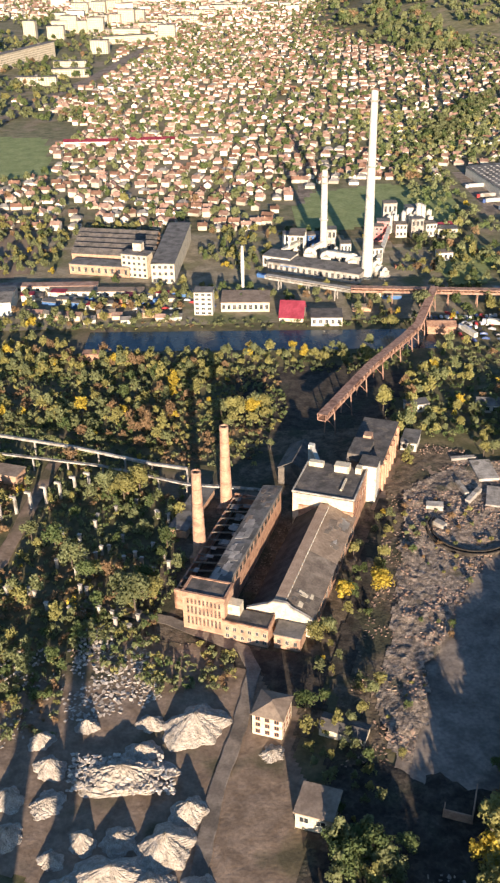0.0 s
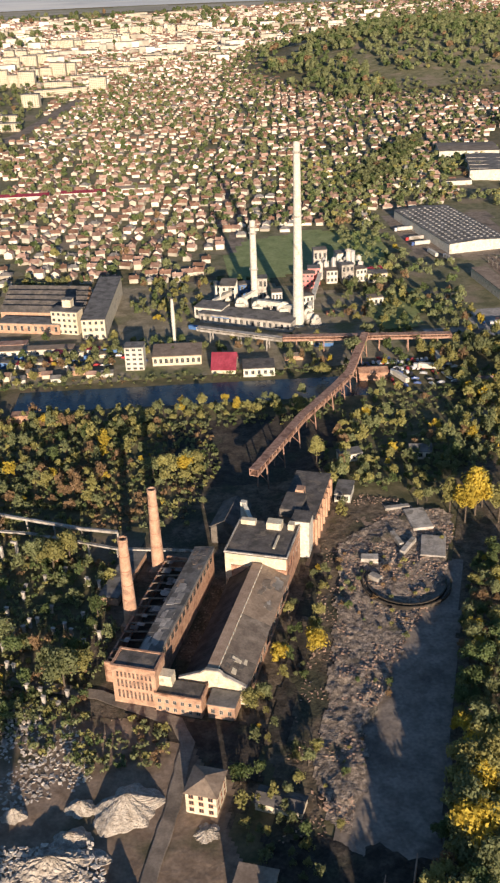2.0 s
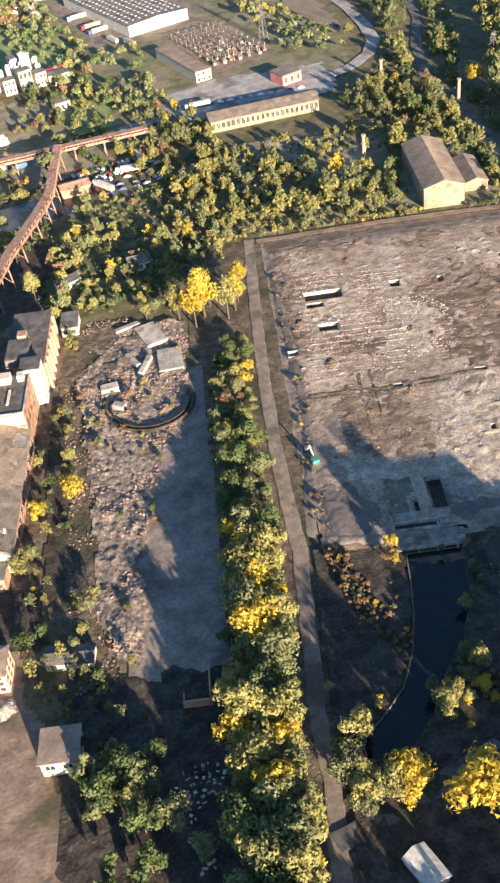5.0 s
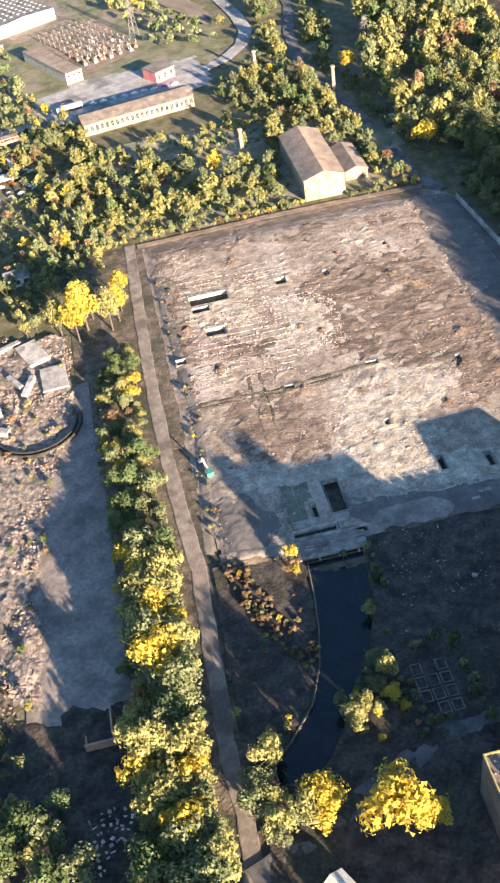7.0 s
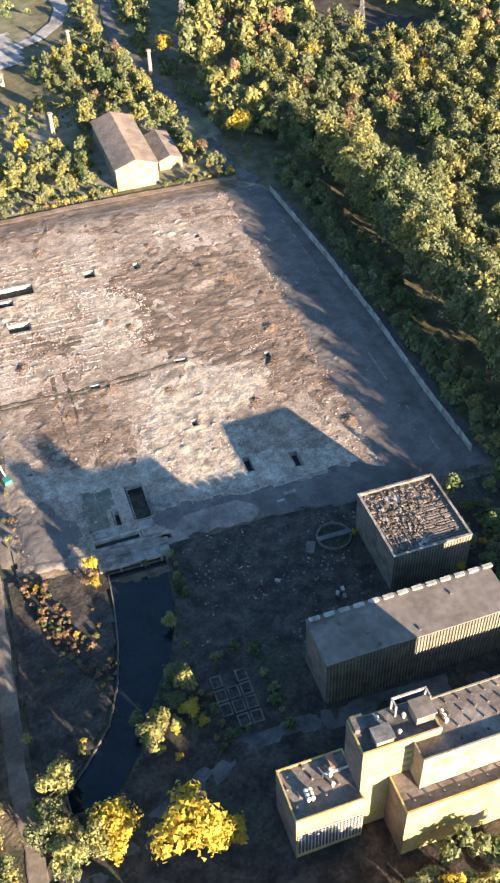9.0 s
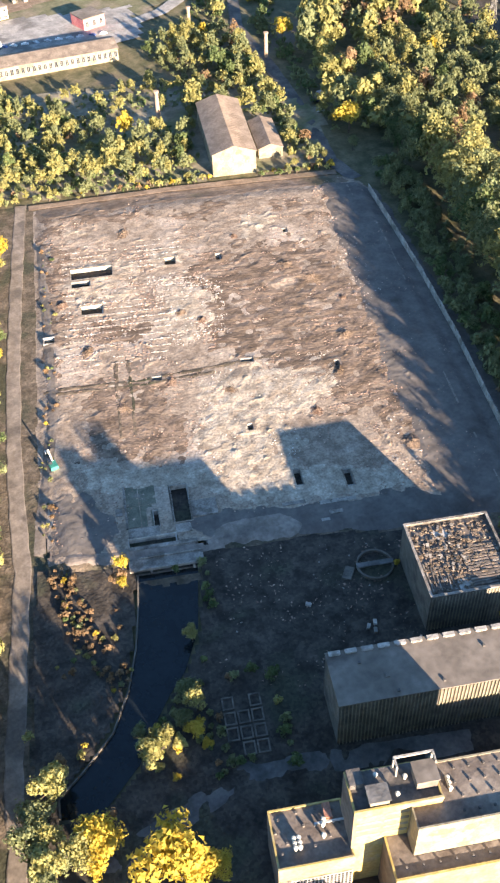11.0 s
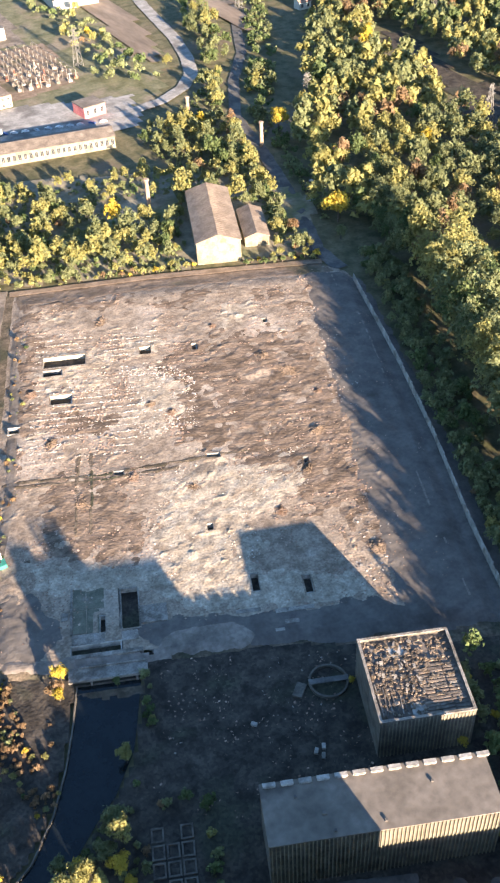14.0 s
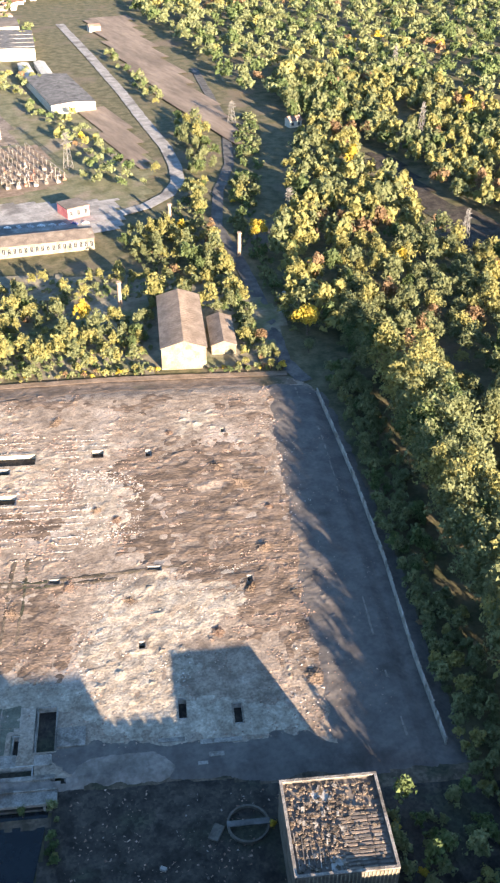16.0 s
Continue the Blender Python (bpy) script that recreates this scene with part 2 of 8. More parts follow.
def part(name, bm, mat, parent=None, label="", m=None):
    me = bpy.data.meshes.new(name)
    bmesh.ops.recalc_face_normals(bm, faces=bm.faces)
    bm.to_mesh(me)
    bm.free()
    me.materials.append(mat)
    ob = new(name, me)
    if parent:
        ob.parent = parent
    if m is not None:
        ob.matrix_basis = m
    return tagged(ob, label) if label else ob


def mesh_arrays(name, verts, faces, mats, idx=None, smooth=False):
    """One mesh from numpy arrays: verts (n, 3), faces (m, 3 or 4)."""
    me = bpy.data.meshes.new(name)
    k = faces.shape[1]
    me.vertices.add(len(verts))
    me.vertices.foreach_set("co", np.ascontiguousarray(verts, np.float32).ravel())
    me.loops.add(faces.size)
    me.loops.foreach_set("vertex_index", np.ascontiguousarray(faces, np.int32).ravel())
    me.polygons.add(len(faces))
    me.polygons.foreach_set("loop_start", np.arange(0, faces.size, k, dtype=np.int32))
    me.polygons.foreach_set("loop_total", np.full(len(faces), k, np.int32))
    for mt in mats:
        me.materials.append(mt)
    if idx is not None:
        me.polygons.foreach_set("material_index", np.ascontiguousarray(idx, np.int32))
    me.polygons.foreach_set("use_smooth", np.full(len(faces), smooth))
    me.update(calc_edges=True)
    return me


def box(bm, x0, x1, y0, y1, z0, z1):
    v = [bm.verts.new((x, y, z)) for z in (z0, z1) for x, y in ((x0, y0), (x1, y0), (x1, y1), (x0, y1))]
    for f in ((3, 2, 1, 0), (4, 5, 6, 7), (0, 1, 5, 4), (1, 2, 6, 5), (2, 3, 7, 6), (3, 0, 4, 7)):
        bm.faces.new([v[i] for i in f])
    return v


def boxes(*rows):
    bm = bmesh.new()
    for r in rows:
        box(bm, *r)
    return bm


def beam(bm, a, b, w, h=None):
    """A bar of width w and height h from a to b."""
    a, b = Vector(a), Vector(b)
    h = h or w
    d = (b - a).normalized()
    side = d.cross(Vector((0, 0, 1)))
    side = side.normalized() if side.length > 1e-4 else Vector((1, 0, 0))
    up = side.cross(d)
    v = [bm.verts.new(p + side * i * w / 2 + up * j * h / 2) for p in (a, b) for i, j in ((-1, -1), (1, -1), (1, 1), (-1, 1))]
    for f in ((3, 2, 1, 0), (4, 5, 6, 7), (0, 1, 5, 4), (1, 2, 6, 5), (2, 3, 7, 6), (3, 0, 4, 7)):
        bm.faces.new([v[i] for i in f])


def lathe(bm, rings, sides=20, x=0.0, y=0.0, cap=True):
    """Rings of (radius, z), from below upwards."""
    loops = [[bm.verts.new((x + r * math.cos(2 * math.pi * k / sides), y + r * math.sin(2 * math.pi * k / sides), z)) for k in range(sides)] for r, z in rings]
    for a, b in zip(loops, loops[1:]):
        for k in range(sides):
            bm.faces.new((a[k], a[(k + 1) % sides], b[(k + 1) % sides], b[k]))
    if cap:
        bm.faces.new(loops[0][::-1])
        bm.faces.new(loops[-1])


def gable(bm, x0, x1, y0, y1, z0, z1, over=0.4, thick=0.25, along="y"):
    """A pitched roof of real thickness with its ridge along y or x."""
    if along == "y":
        xm = (x0 + x1) / 2
        prof = [(x0 - over, z0), (xm, z1), (x1 + over, z0), (x1 + over, z0 + thick), (xm, z1 + thick), (x0 - over, z0 + thick)]
        rows = [[bm.verts.new((x, y, z)) for x, z in prof] for y in (y0 - over, y1 + over)]
    else:
        ym = (y0 + y1) / 2
        prof = [(y0 - over, z0), (ym, z1), (y1 + over, z0), (y1 + over, z0 + thick), (ym, z1 + thick), (y0 - over, z0 + thick)]
        rows = [[bm.verts.new((x, y, z)) for y, z in prof] for x in (x0 - over, x1 + over)]
    a, b = rows
    for k in range(6):
        bm.faces.new((a[k], a[(k + 1) % 6], b[(k + 1) % 6], b[k]))
    for r in (a, b):
        bm.faces.new((r[0], r[1], r[4], r[5]))
        bm.faces.new((r[1], r[2], r[3], r[4]))


def gable_wall(bm, x0, x1, y0, y1, z0, ze, zr, along="y"):
    """A body with its two gables."""
    if along == "y":
        xm = (x0 + x1) / 2
        rows = [[bm.verts.new(p) for p in ((x0, y, z0), (x1, y, z0), (x1, y, ze), (xm, y, zr), (x0, y, ze))] for y in (y0, y1)]
    else:
        ym = (y0 + y1) / 2
        rows = [[bm.verts.new(p) for p in ((x, y0, z0), (x, y1, z0), (x, y1, ze), (x, ym, zr), (x, y0, ze))] for x in (x0, x1)]
    a, b = rows
    bm.faces.new(a)
    bm.faces.new(b[::-1])
    for k in range(5):
        bm.faces.new((a[k], b[k], b[(k + 1) % 5], a[(k + 1) % 5]))


def hip(bm, x0, x1, y0, y1, z0, z1, over=0.4, thick=0.2):
    x0, x1, y0, y1 = x0 - over, x1 + over, y0 - over, y1 + over
    r = min(x1 - x0, y1 - y0) / 2
    if x1 - x0 > y1 - y0:
        top = [((x0 + r), (y0 + y1) / 2), ((x1 - r), (y0 + y1) / 2)]
        ids = ((0, 1, 5, 4), (1, 2, 5), (2, 3, 4, 5), (3, 0, 4))
    else:
        top = [((x0 + x1) / 2, y0 + r), ((x0 + x1) / 2, y1 - r)]
        ids = ((0, 1, 4), (1, 2, 5, 4), (2, 3, 5), (3, 0, 4, 5))
    low = [bm.verts.new((x, y, z0)) for x, y in ((x0, y0), (x1, y0), (x1, y1), (x0, y1))]
    v = [bm.verts.new((x, y, z0 + thick)) for x, y in ((x0, y0), (x1, y0), (x1, y1), (x0, y1))] + [bm.verts.new((x, y, z1)) for x, y in top]
    bm.faces.new(low[::-1])
    for k in range(4):
        bm.faces.new((low[k], low[(k + 1) % 4], v[(k + 1) % 4], v[k]))
    for f in ids:
        bm.faces.new([v[i] for i in f])


PANES = {}


def window(parent, x, y, z, w, h, face, frame_mat="white", name="window"):
    """A window on a wall: frame with a mullion, and a pane set back in it. face: n, s, e or w."""
    key = (round(w, 2), round(h, 2), frame_mat)
    if key not in PANES:
        f = min(0.12, w * 0.12)
        fr = boxes((-w / 2, w / 2, -0.06, 0.03, 0, f), (-w / 2, w / 2, -0.06, 0.03, h - f, h), (-w / 2, -w / 2 + f, -0.06, 0.03, f, h - f),
                   (w / 2 - f, w / 2, -0.06, 0.03, f, h - f), (-f / 2, f / 2, -0.05, 0.03, f, h - f))
        ob = part(name, fr, M[frame_mat], parent)
        pane = part("pane", boxes((-w / 2 + f, w / 2 - f, -0.02, 0.02, f, h - f)), M["glass"], ob)
        PANES[key] = (ob.data, pane.data)
    else:
        ob = new(name, PANES[key][0])
        ob.parent = parent
        pane = new("pane", PANES[key][1])
        pane.parent = ob
    ob.matrix_basis = pose(x, y, z, 0, 0, {"s": 0, "e": 90, "n": 180, "w": -90}[face])
    return ob


# smooth noise on the plane, for uneven ground
def lattice(i, j, seed):
    n = (i.astype(np.int64) * 374761393 + j.astype(np.int64) * 668265263 + seed * 1442695041) & 0x7FFFFFFF
    n = ((n ^ (n >> 13)) * 1274126177) & 0x7FFFFFFF
    return ((n ^ (n >> 16)) & 0xFFFF) / 65535.0


def value_noise(x, y, seed=0):
    x, y = np.asarray(x, float), np.asarray(y, float)
    i, j = np.floor(x), np.floor(y)
    fx, fy = x - i, y - j
    fx, fy = fx * fx * (3 - 2 * fx), fy * fy * (3 - 2 * fy)
    a, b = lattice(i, j, seed), lattice(i + 1, j, seed)
    c, d = lattice(i, j + 1, seed), lattice(i + 1, j + 1, seed)
    return (a * (1 - fx) + b * fx) * (1 - fy) + (c * (1 - fx) + d * fx) * fy


def rough_noise(x, y, size, octaves=3, seed=0):
    out, amp, total = 0, 1.0, 0
    for o in range(octaves):
        out = out + amp * value_noise(x / size, y / size, seed + o * 17)
        total += amp
        amp, size = amp * 0.5, size * 0.5
    return out / total


ANGLE = -20.5
SITE = pose(173, 385, 0, 0, 0, ANGLE)


def site(u, n, z=0.0, turn=0.0):
    """A pose in the works' own grid: u along its yard's north edge, n to its north."""
    return SITE @ pose(u, n, z, 0, 0, turn)


def site_xy(u, n):
    p = SITE @ Vector((u, n, 0))
    return p.x, p.y


def inside(poly, x, y):
    x, y = np.asarray(x, float), np.asarray(y, float)
    hit = np.zeros(x.shape, bool)
    for (xa, ya), (xb, yb) in zip(poly, poly[1:] + poly[:1]):
        if ya != yb:
            hit ^= ((ya > y) != (yb > y)) & (x < (xb - xa) * (y - ya) / (yb - ya) + xa)
    return hit


LIFTS = iter(range(1000))


def depth_inside(poly, x, y):
    """Distance to a polygon's outline, positive within."""
    best = np.full(x.shape, 1e9)
    for (xa, ya), (xb, yb) in zip(poly, poly[1:] + poly[:1]):
        dx, dy = xb - xa, yb - ya
        t = np.clip(((x - xa) * dx + (y - ya) * dy) / (dx * dx + dy * dy + 1e-9), 0, 1)
        best = np.minimum(best, np.hypot(x - xa - t * dx, y - ya - t * dy))
    return np.where(inside(poly, x, y), best, -best)


def patch(name, label, poly, step, height, mat, m=None, ragged=3.0, lift=0.05, seed=3, holes=(), category="ground", feather=0.0, broken=0.22):
    """An uneven sheet of ground within a ragged outline; height(x, y) gives its relief. With feather it dips under its neighbours at the edge."""
    pad = step + feather
    xs, ys = [p[0] for p in poly], [p[1] for p in poly]
    gx, gy = np.meshgrid(np.arange(min(xs) - pad, max(xs) + pad + step, step), np.arange(min(ys) - pad, max(ys) + pad + step, step), indexing="ij")
    nx, ny = gx.shape
    jx = (rough_noise(gx, gy, 7.0, 3, seed) - 0.5) * 2 * ragged
    jy = (rough_noise(gx, gy, 7.0, 3, seed + 50) - 0.5) * 2 * ragged
    z = height(gx, gy) + lift + (0.06 if feather else 0.012 * next(LIFTS))
    if feather:
        d = depth_inside(poly, gx + jx, gy + jy)
        keep = d > -feather
        z = z + np.clip(d / feather, -1.0, 0.6) * 0.2 + (rough_noise(gx, gy, 2.6, 2, seed + 9) - 0.5) * broken
    else:
        keep = inside(poly, gx + jx, gy + jy)
    for h in holes:
        keep &= ~inside(h, gx, gy)
    i = np.arange(nx * ny).reshape(nx, ny)
    q = np.stack([i[:-1, :-1], i[1:, :-1], i[1:, 1:], i[:-1, 1:]], -1).reshape(-1, 4)
    ok = keep.ravel()[q].all(1)
    q = q[ok]
    used = np.unique(q)
    remap = np.full(nx * ny, -1)
    remap[used] = np.arange(len(used))
    v = np.stack([gx.ravel(), gy.ravel(), z.ravel()], 1)[used]
    ob = new(name, mesh_arrays(name, v, remap[q], [mat], smooth=False))
    ob.matrix_world = m if m is not None else Matrix.Identity(4)
    return tagged(ob, label, category, kind="structure")


def ribbon(name, label, pts, width, mat, m=None, z=0.1, kind="structure", category="road", step=4.0, wob=0.25):
    """A road along points, cut into short lengths, with slightly uneven edges."""
    pts = [Vector((*p, 0)) for p in pts]
    line = []
    for a, b in zip(pts, pts[1:]):
        k = max(1, int((b - a).length / step))
        line += [a.lerp(b, t / k) for t in range(k)]
    line.append(pts[-1])
    bm = bmesh.new()
    prev = None
    for k, p in enumerate(line):
        d = (line[min(k + 1, len(line) - 1)] - line[max(k - 1, 0)]).normalized()
        s = Vector((-d.y, d.x, 0))
        w1, w2 = (width / 2 + random.uniform(-wob, wob) for _ in range(2))
        row = [bm.verts.new(p + s * w1 + Vector((0, 0, z - 0.08))), bm.verts.new(p + s * (w1 - 0.3) + Vector((0, 0, z))),
               bm.verts.new(p - s * (w2 - 0.3) + Vector((0, 0, z))), bm.verts.new(p - s * w2 + Vector((0, 0, z - 0.08)))]
        if prev:
            for i in range(3):
                bm.faces.new((prev[i], row[i], row[i + 1], prev[i + 1]))
        prev = row
    ob = part(name, bm, mat)
    ob.matrix_world = m if m is not None else Matrix.Identity(4)
    ob.matrix_world = pose(0, 0, 0.3) @ ob.matrix_world
    return tagged(ob, label, category, kind=kind)

# ---------------------------------------------------------------- ground
M["weedy"] = material("pale weedy dirt", (0.17, 0.15, 0.10), (0.29, 0.25, 0.18), size=9, bump=0.4, third=(0.13, 0.14, 0.065), third_size=0.03, third_at=0.54)
BASIN = [(28.6, -205), (45.5, -205), (43.7, -219), (42.6, -226), (37.6, -238), (33.3, -243.5), (27.6, -253), (24, -261), (14, -272), (5, -271), (4.8, -266), (10.9, -260.3), (18.4, -251.7), (23.1, -240.6), (26, -228.4), (27.6, -216.7)]
PITS = [(16, 31.8, -58.6, -52), (19, 26.5, -82, -77), (52.8, 57, -56, -51.5), (78.9, 81, -181, -174.8), (93.8, 96, -184, -177.8), (68.6, 70.3, -154.4, -151.9), (41.2, 46.0, -188.4, -174.0),
        (72.8, 74.4, -57, -53), (5, 8.5, -95.8, -93), (41, 44, -124.2, -122.4), (72, 76, -121, -119.2), (103.4, 105, -129.4, -126.6), (102.4, 103.6, -43, -40.5), (16, 22.8, -64.2, -60.4), (27.2, 40.6, -195.6, -192.6), (35.2, 36.6, -188.9, -183.0)]


def ground_height(x, y):
    """The plain, with the wooded hill behind the town and a rise at the far edge."""
    h = 62 * np.exp(-(((x - 640) / 330) ** 2 + ((y - 2080) / 400) ** 2) ** 1.5)
    return h


axis_x = np.unique(np.concatenate([np.arange(-4700, 4701, 200), np.arange(-400, 1401, 40)]))
axis_y = np.unique(np.concatenate([np.arange(-4700, 4701, 200), np.arange(1400, 3001, 40)]))
gx, gy = np.meshgrid(axis_x, axis_y, indexing="ij")
ii = np.arange(gx.size).reshape(gx.shape)
quads = np.stack([ii[:-1, :-1], ii[1:, :-1], ii[1:, 1:], ii[:-1, 1:]], -1).reshape(-1, 4)
ground = new("ground", mesh_arrays("ground", np.stack([gx.ravel(), gy.ravel(), ground_height(gx, gy).ravel()], 1), quads, [M["ground"]], smooth=True))
tagged(ground, "wide autumn plain of scrub, grass and bare soil", "ground", kind="structure")

# the far plain, out where nothing shifts; haze is tinted into its colour
bm = bmesh.new()
ring = []
for k in range(97):
    a = 2 * math.pi * k / 96
    r = 4690
    ring.append((bm.verts.new((r * math.sin(a), r * math.cos(a), -4)), bm.verts.new((r * math.sin(a), r * math.cos(a), 232 + 14 * math.sin(k * 0.7) + 8 * math.sin(k * 1.9)))))
for a, b in zip(ring, ring[1:]):
    bm.faces.new((a[0], b[0], b[1], a[1]))
# Blue-grey base colours paint the haze of distance onto the ring.
M["far"] = material("distant fields in painted haze", (0.125, 0.148, 0.19), (0.165, 0.188, 0.232), size=900, bump=0.0, rough=1.0, fine=0.06, third=(0.178, 0.20, 0.238), third_size=0.004, third_at=0.56, streak=(0.35, 0.35, 0), spec=0.0)
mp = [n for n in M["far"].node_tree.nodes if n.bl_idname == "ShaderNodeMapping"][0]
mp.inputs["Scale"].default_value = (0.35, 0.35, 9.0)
tagged(part("backdrop", bm, M["far"]), "distant farmland plain and low hills, haze tinted into the colour", "backdrop", kind="structure")


def yard_height(x, y):
    h = 0.2 * (rough_noise(x, y, 12, 2, 5) - 0.3) + 0.09 * rough_noise(x, y, 1.9, 2, 9)
    rows = np.clip(rough_noise(x * 0.6, y, 2.0, 3, 21) - 0.45, 0, 1) * 0.8
    h = h + 0.5 * rows * np.clip(rough_noise(x, y, 30, 2, 33) * 2.2 - 0.6, 0, 1)
    h = h + np.clip(rough_noise(x, y, 3.0, 2, 77) - 0.74, 0, 1) * 1.6
    smooth = np.clip((y + 172) / -10, 0, 1)
    flat = np.clip(1 - np.abs(x - 136) / 13, 0, 1)
    h = h * (1 - 0.6 * smooth) * (1 - 0.8 * flat)
    for a, b, c, d in PITS:
        near = np.clip(1.6 - np.maximum(np.maximum(a - x, x - b), np.maximum(c - y, y - d)) / 1.5, 0, 1)
        h = h * (1 - near) + 0.3 * near
    raised = np.clip(np.minimum(np.minimum(np.minimum((x - 0.5) * 0.5, (1 - y) * 0.3), 145.5 - x), (y + 203) * 0.8) / 5.0, 0, 1)
    return h * np.clip(raised * 2, 0.2, 1) + 1.5 * raised * raised * (3 - 2 * raised)


yard_poly = [(-1.5, -2), (20, 0), (60, 1), (116, 1), (133, 0), (147, -14), (150, -100), (150, -205), (128, -208), (60, -196), (4, -200), (0.5, -150), (0, -60)]
yard = patch("ground_yard", "levelled demolition yard of crushed brick and pale rubble", yard_poly, 0.75, yard_height, M["yard"], SITE, ragged=1.6, lift=0.12,
             holes=[[(a, c), (b, c), (b, d), (a, d)] for a, b, c, d in PITS])
PIT_HOLES = [[(a, c), (b, c), (b, d), (a, d)] for a, b, c, d in PITS]


def spread(name, label, outline, mat, ragged=5.0, feather=5.0, rise=0.0, broken=0.3):
    """A thin spread of other soil over the yard, thinning out at its edge."""
    patch(name, label, outline, 0.8, lambda x, y: yard_height(x, y) + rise, M[mat], SITE, ragged=ragged, lift=0.0, holes=PIT_HOLES, feather=feather, broken=broken)


def rows_height(x, y):
    return yard_height(x, y) + 0.3 * np.clip(rough_noise(x * 0.25, y, 1.8, 3, 88) - 0.5, 0, 1)


patch("ground_tilled", "darker tilled soil with rows of rubble in the yard", [(62, -46), (116, -50), (126, -110), (124, -150), (99, -152), (83, -124), (62, -112), (58, -84)], 0.8,
      rows_height, M["yard_brown"], SITE, ragged=6.0, lift=0.0, holes=PIT_HOLES, feather=10.0, broken=0.36)
for outline in ([(16, -118), (48, -122), (46, -134), (52, -158), (40, -166), (16, -160)], [(3, -6), (14, -10), (15, -95), (8, -128), (3, -120)], [(56, -12), (88, -14), (86, -24), (60, -24)], [(16, -8), (50, -8), (48, -20), (18, -22)],
                [(20, -86), (44, -92), (44, -104), (20, -104)], [(98, -16), (126, -18), (128, -40), (104, -34)], [(108, -150), (126, -148), (126, -178), (112, -172)]):
    spread("ground_tilled", "darker tilled soil in the yard", outline, "yard_brown", 6.0, 8.0)
for outline in ([(60, -124), (103, -120), (104, -142), (84, -152), (82, -178), (58, -180), (51, -158)], [(46, -68), (71, -72), (70, -101), (53, -108)], [(16, -46), (40, -46), (42, -72), (16, -82)], [(46, -46), (62, -46), (62, -58), (48, -58)],
                [(12, -20), (26, -22), (24, -32), (14, -30)], [(84, -26), (98, -28), (96, -44), (86, -42)], [(96, -118), (104, -118), (104, -132), (97, -132)], [(24, -126), (40, -126), (38, -120), (26, -120)]):
    spread("ground_pale", "pale crushed concrete spread over the yard", outline, "yard_pale", 5.0, 8.0, 0.03)
spread("ground_packed", "packed grey dirt track along the perimeter wall", [(126, -6), (147, -15), (151, -100), (152, -206), (120, -200), (119, -150), (122, -80)], "lane", 2.0, 2.5, 0.08, 0.1)
spread("ground_packed", "packed pale concrete dust at the yard's south side", [(14, -160), (50, -166), (76, -174), (112, -180), (112, -188), (80, -188), (60, -184), (52, -176), (20, -172)], "yard_pale", 3.0, 4.0, 0.06, 0.3)
spread("ground_packed", "smooth grey track along the yard's south edge", [(52, -192.5), (62, -191), (71.5, -191), (76.5, -196), (75.5, -199), (69, -200.8), (56, -202), (49, -201)], "yard_smooth", 1.6, 2.0, 0.12, 0.1)
spread("ground_packed", "smooth grey dirt before the basin bridge", [(10, -195), (22, -196), (46, -198), (52, -200), (48, -204), (14, -204), (8, -200)], "yard_smooth", 1.2, 1.5, 0.14, 0.1)
spread("ground_stain", "dark damp soil in the south of the yard", [(44, -189.5), (60, -188), (84, -190), (112, -190), (126, -198), (124, -206), (84, -204), (74, -200), (76, -195), (72, -191), (60, -190.5), (50, -195)], "lane", 2.0, 3.0, 0.1, 0.2)
spread("ground_stain", "dark damp soil in the south of the yard", [(6, -174), (15, -172), (19, -180), (24, -190), (18, -196), (8, -193)], "lane", 2.0, 4.0, 0.1, 0.3)
spread("ground_packed", "packed dirt along the yard's north edge", [(3, -1), (60, 2), (134, 0), (138, -10), (100, -8), (50, -9), (4, -12)], "dirt", 2.0, 2.0, 0.06, 0.15)
for line in ([(4, -121.8), (37, -123.2), (60, -121), (88, -119)], [(6, -124), (38, -125.6), (62, -123.4)], [(29, -111), (28.6, -150)], [(33.8, -111), (33, -150)]):
    outline = [(a, b - 0.6) if abs(line[0][0] - line[-1][0]) > 9 else (a - 0.6, b) for a, b in line] + [(a, b + 0.6) if abs(line[0][0] - line[-1][0]) > 9 else (a + 0.6, b) for a, b in line[::-1]]
    spread("ground_rut", "dark rut pressed into the yard", outline, "works_dirt", 0.6, 1.2, 0.1, 0.3)
patch("ground_verge", "trampled dirt where the yard meets the cinder ground", [(2, -199), (60, -200), (128, -204), (156, -205), (156, -214), (60, -207), (2, -206)], 1.0, lambda x, y: yard_height(x, y) + 0.2, M["works_dirt"], SITE, ragged=2.5, lift=0.1, feather=3.0, holes=[[(24, -186), (54, -186), (54, -206), (24, -206)]])
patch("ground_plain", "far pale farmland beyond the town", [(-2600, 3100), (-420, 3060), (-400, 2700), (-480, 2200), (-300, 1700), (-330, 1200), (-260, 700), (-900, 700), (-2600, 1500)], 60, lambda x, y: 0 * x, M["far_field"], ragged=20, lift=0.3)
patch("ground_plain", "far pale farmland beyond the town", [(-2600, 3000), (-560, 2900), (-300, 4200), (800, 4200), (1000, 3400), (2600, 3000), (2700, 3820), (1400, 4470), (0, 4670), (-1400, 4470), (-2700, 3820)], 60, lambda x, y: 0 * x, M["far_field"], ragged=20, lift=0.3)
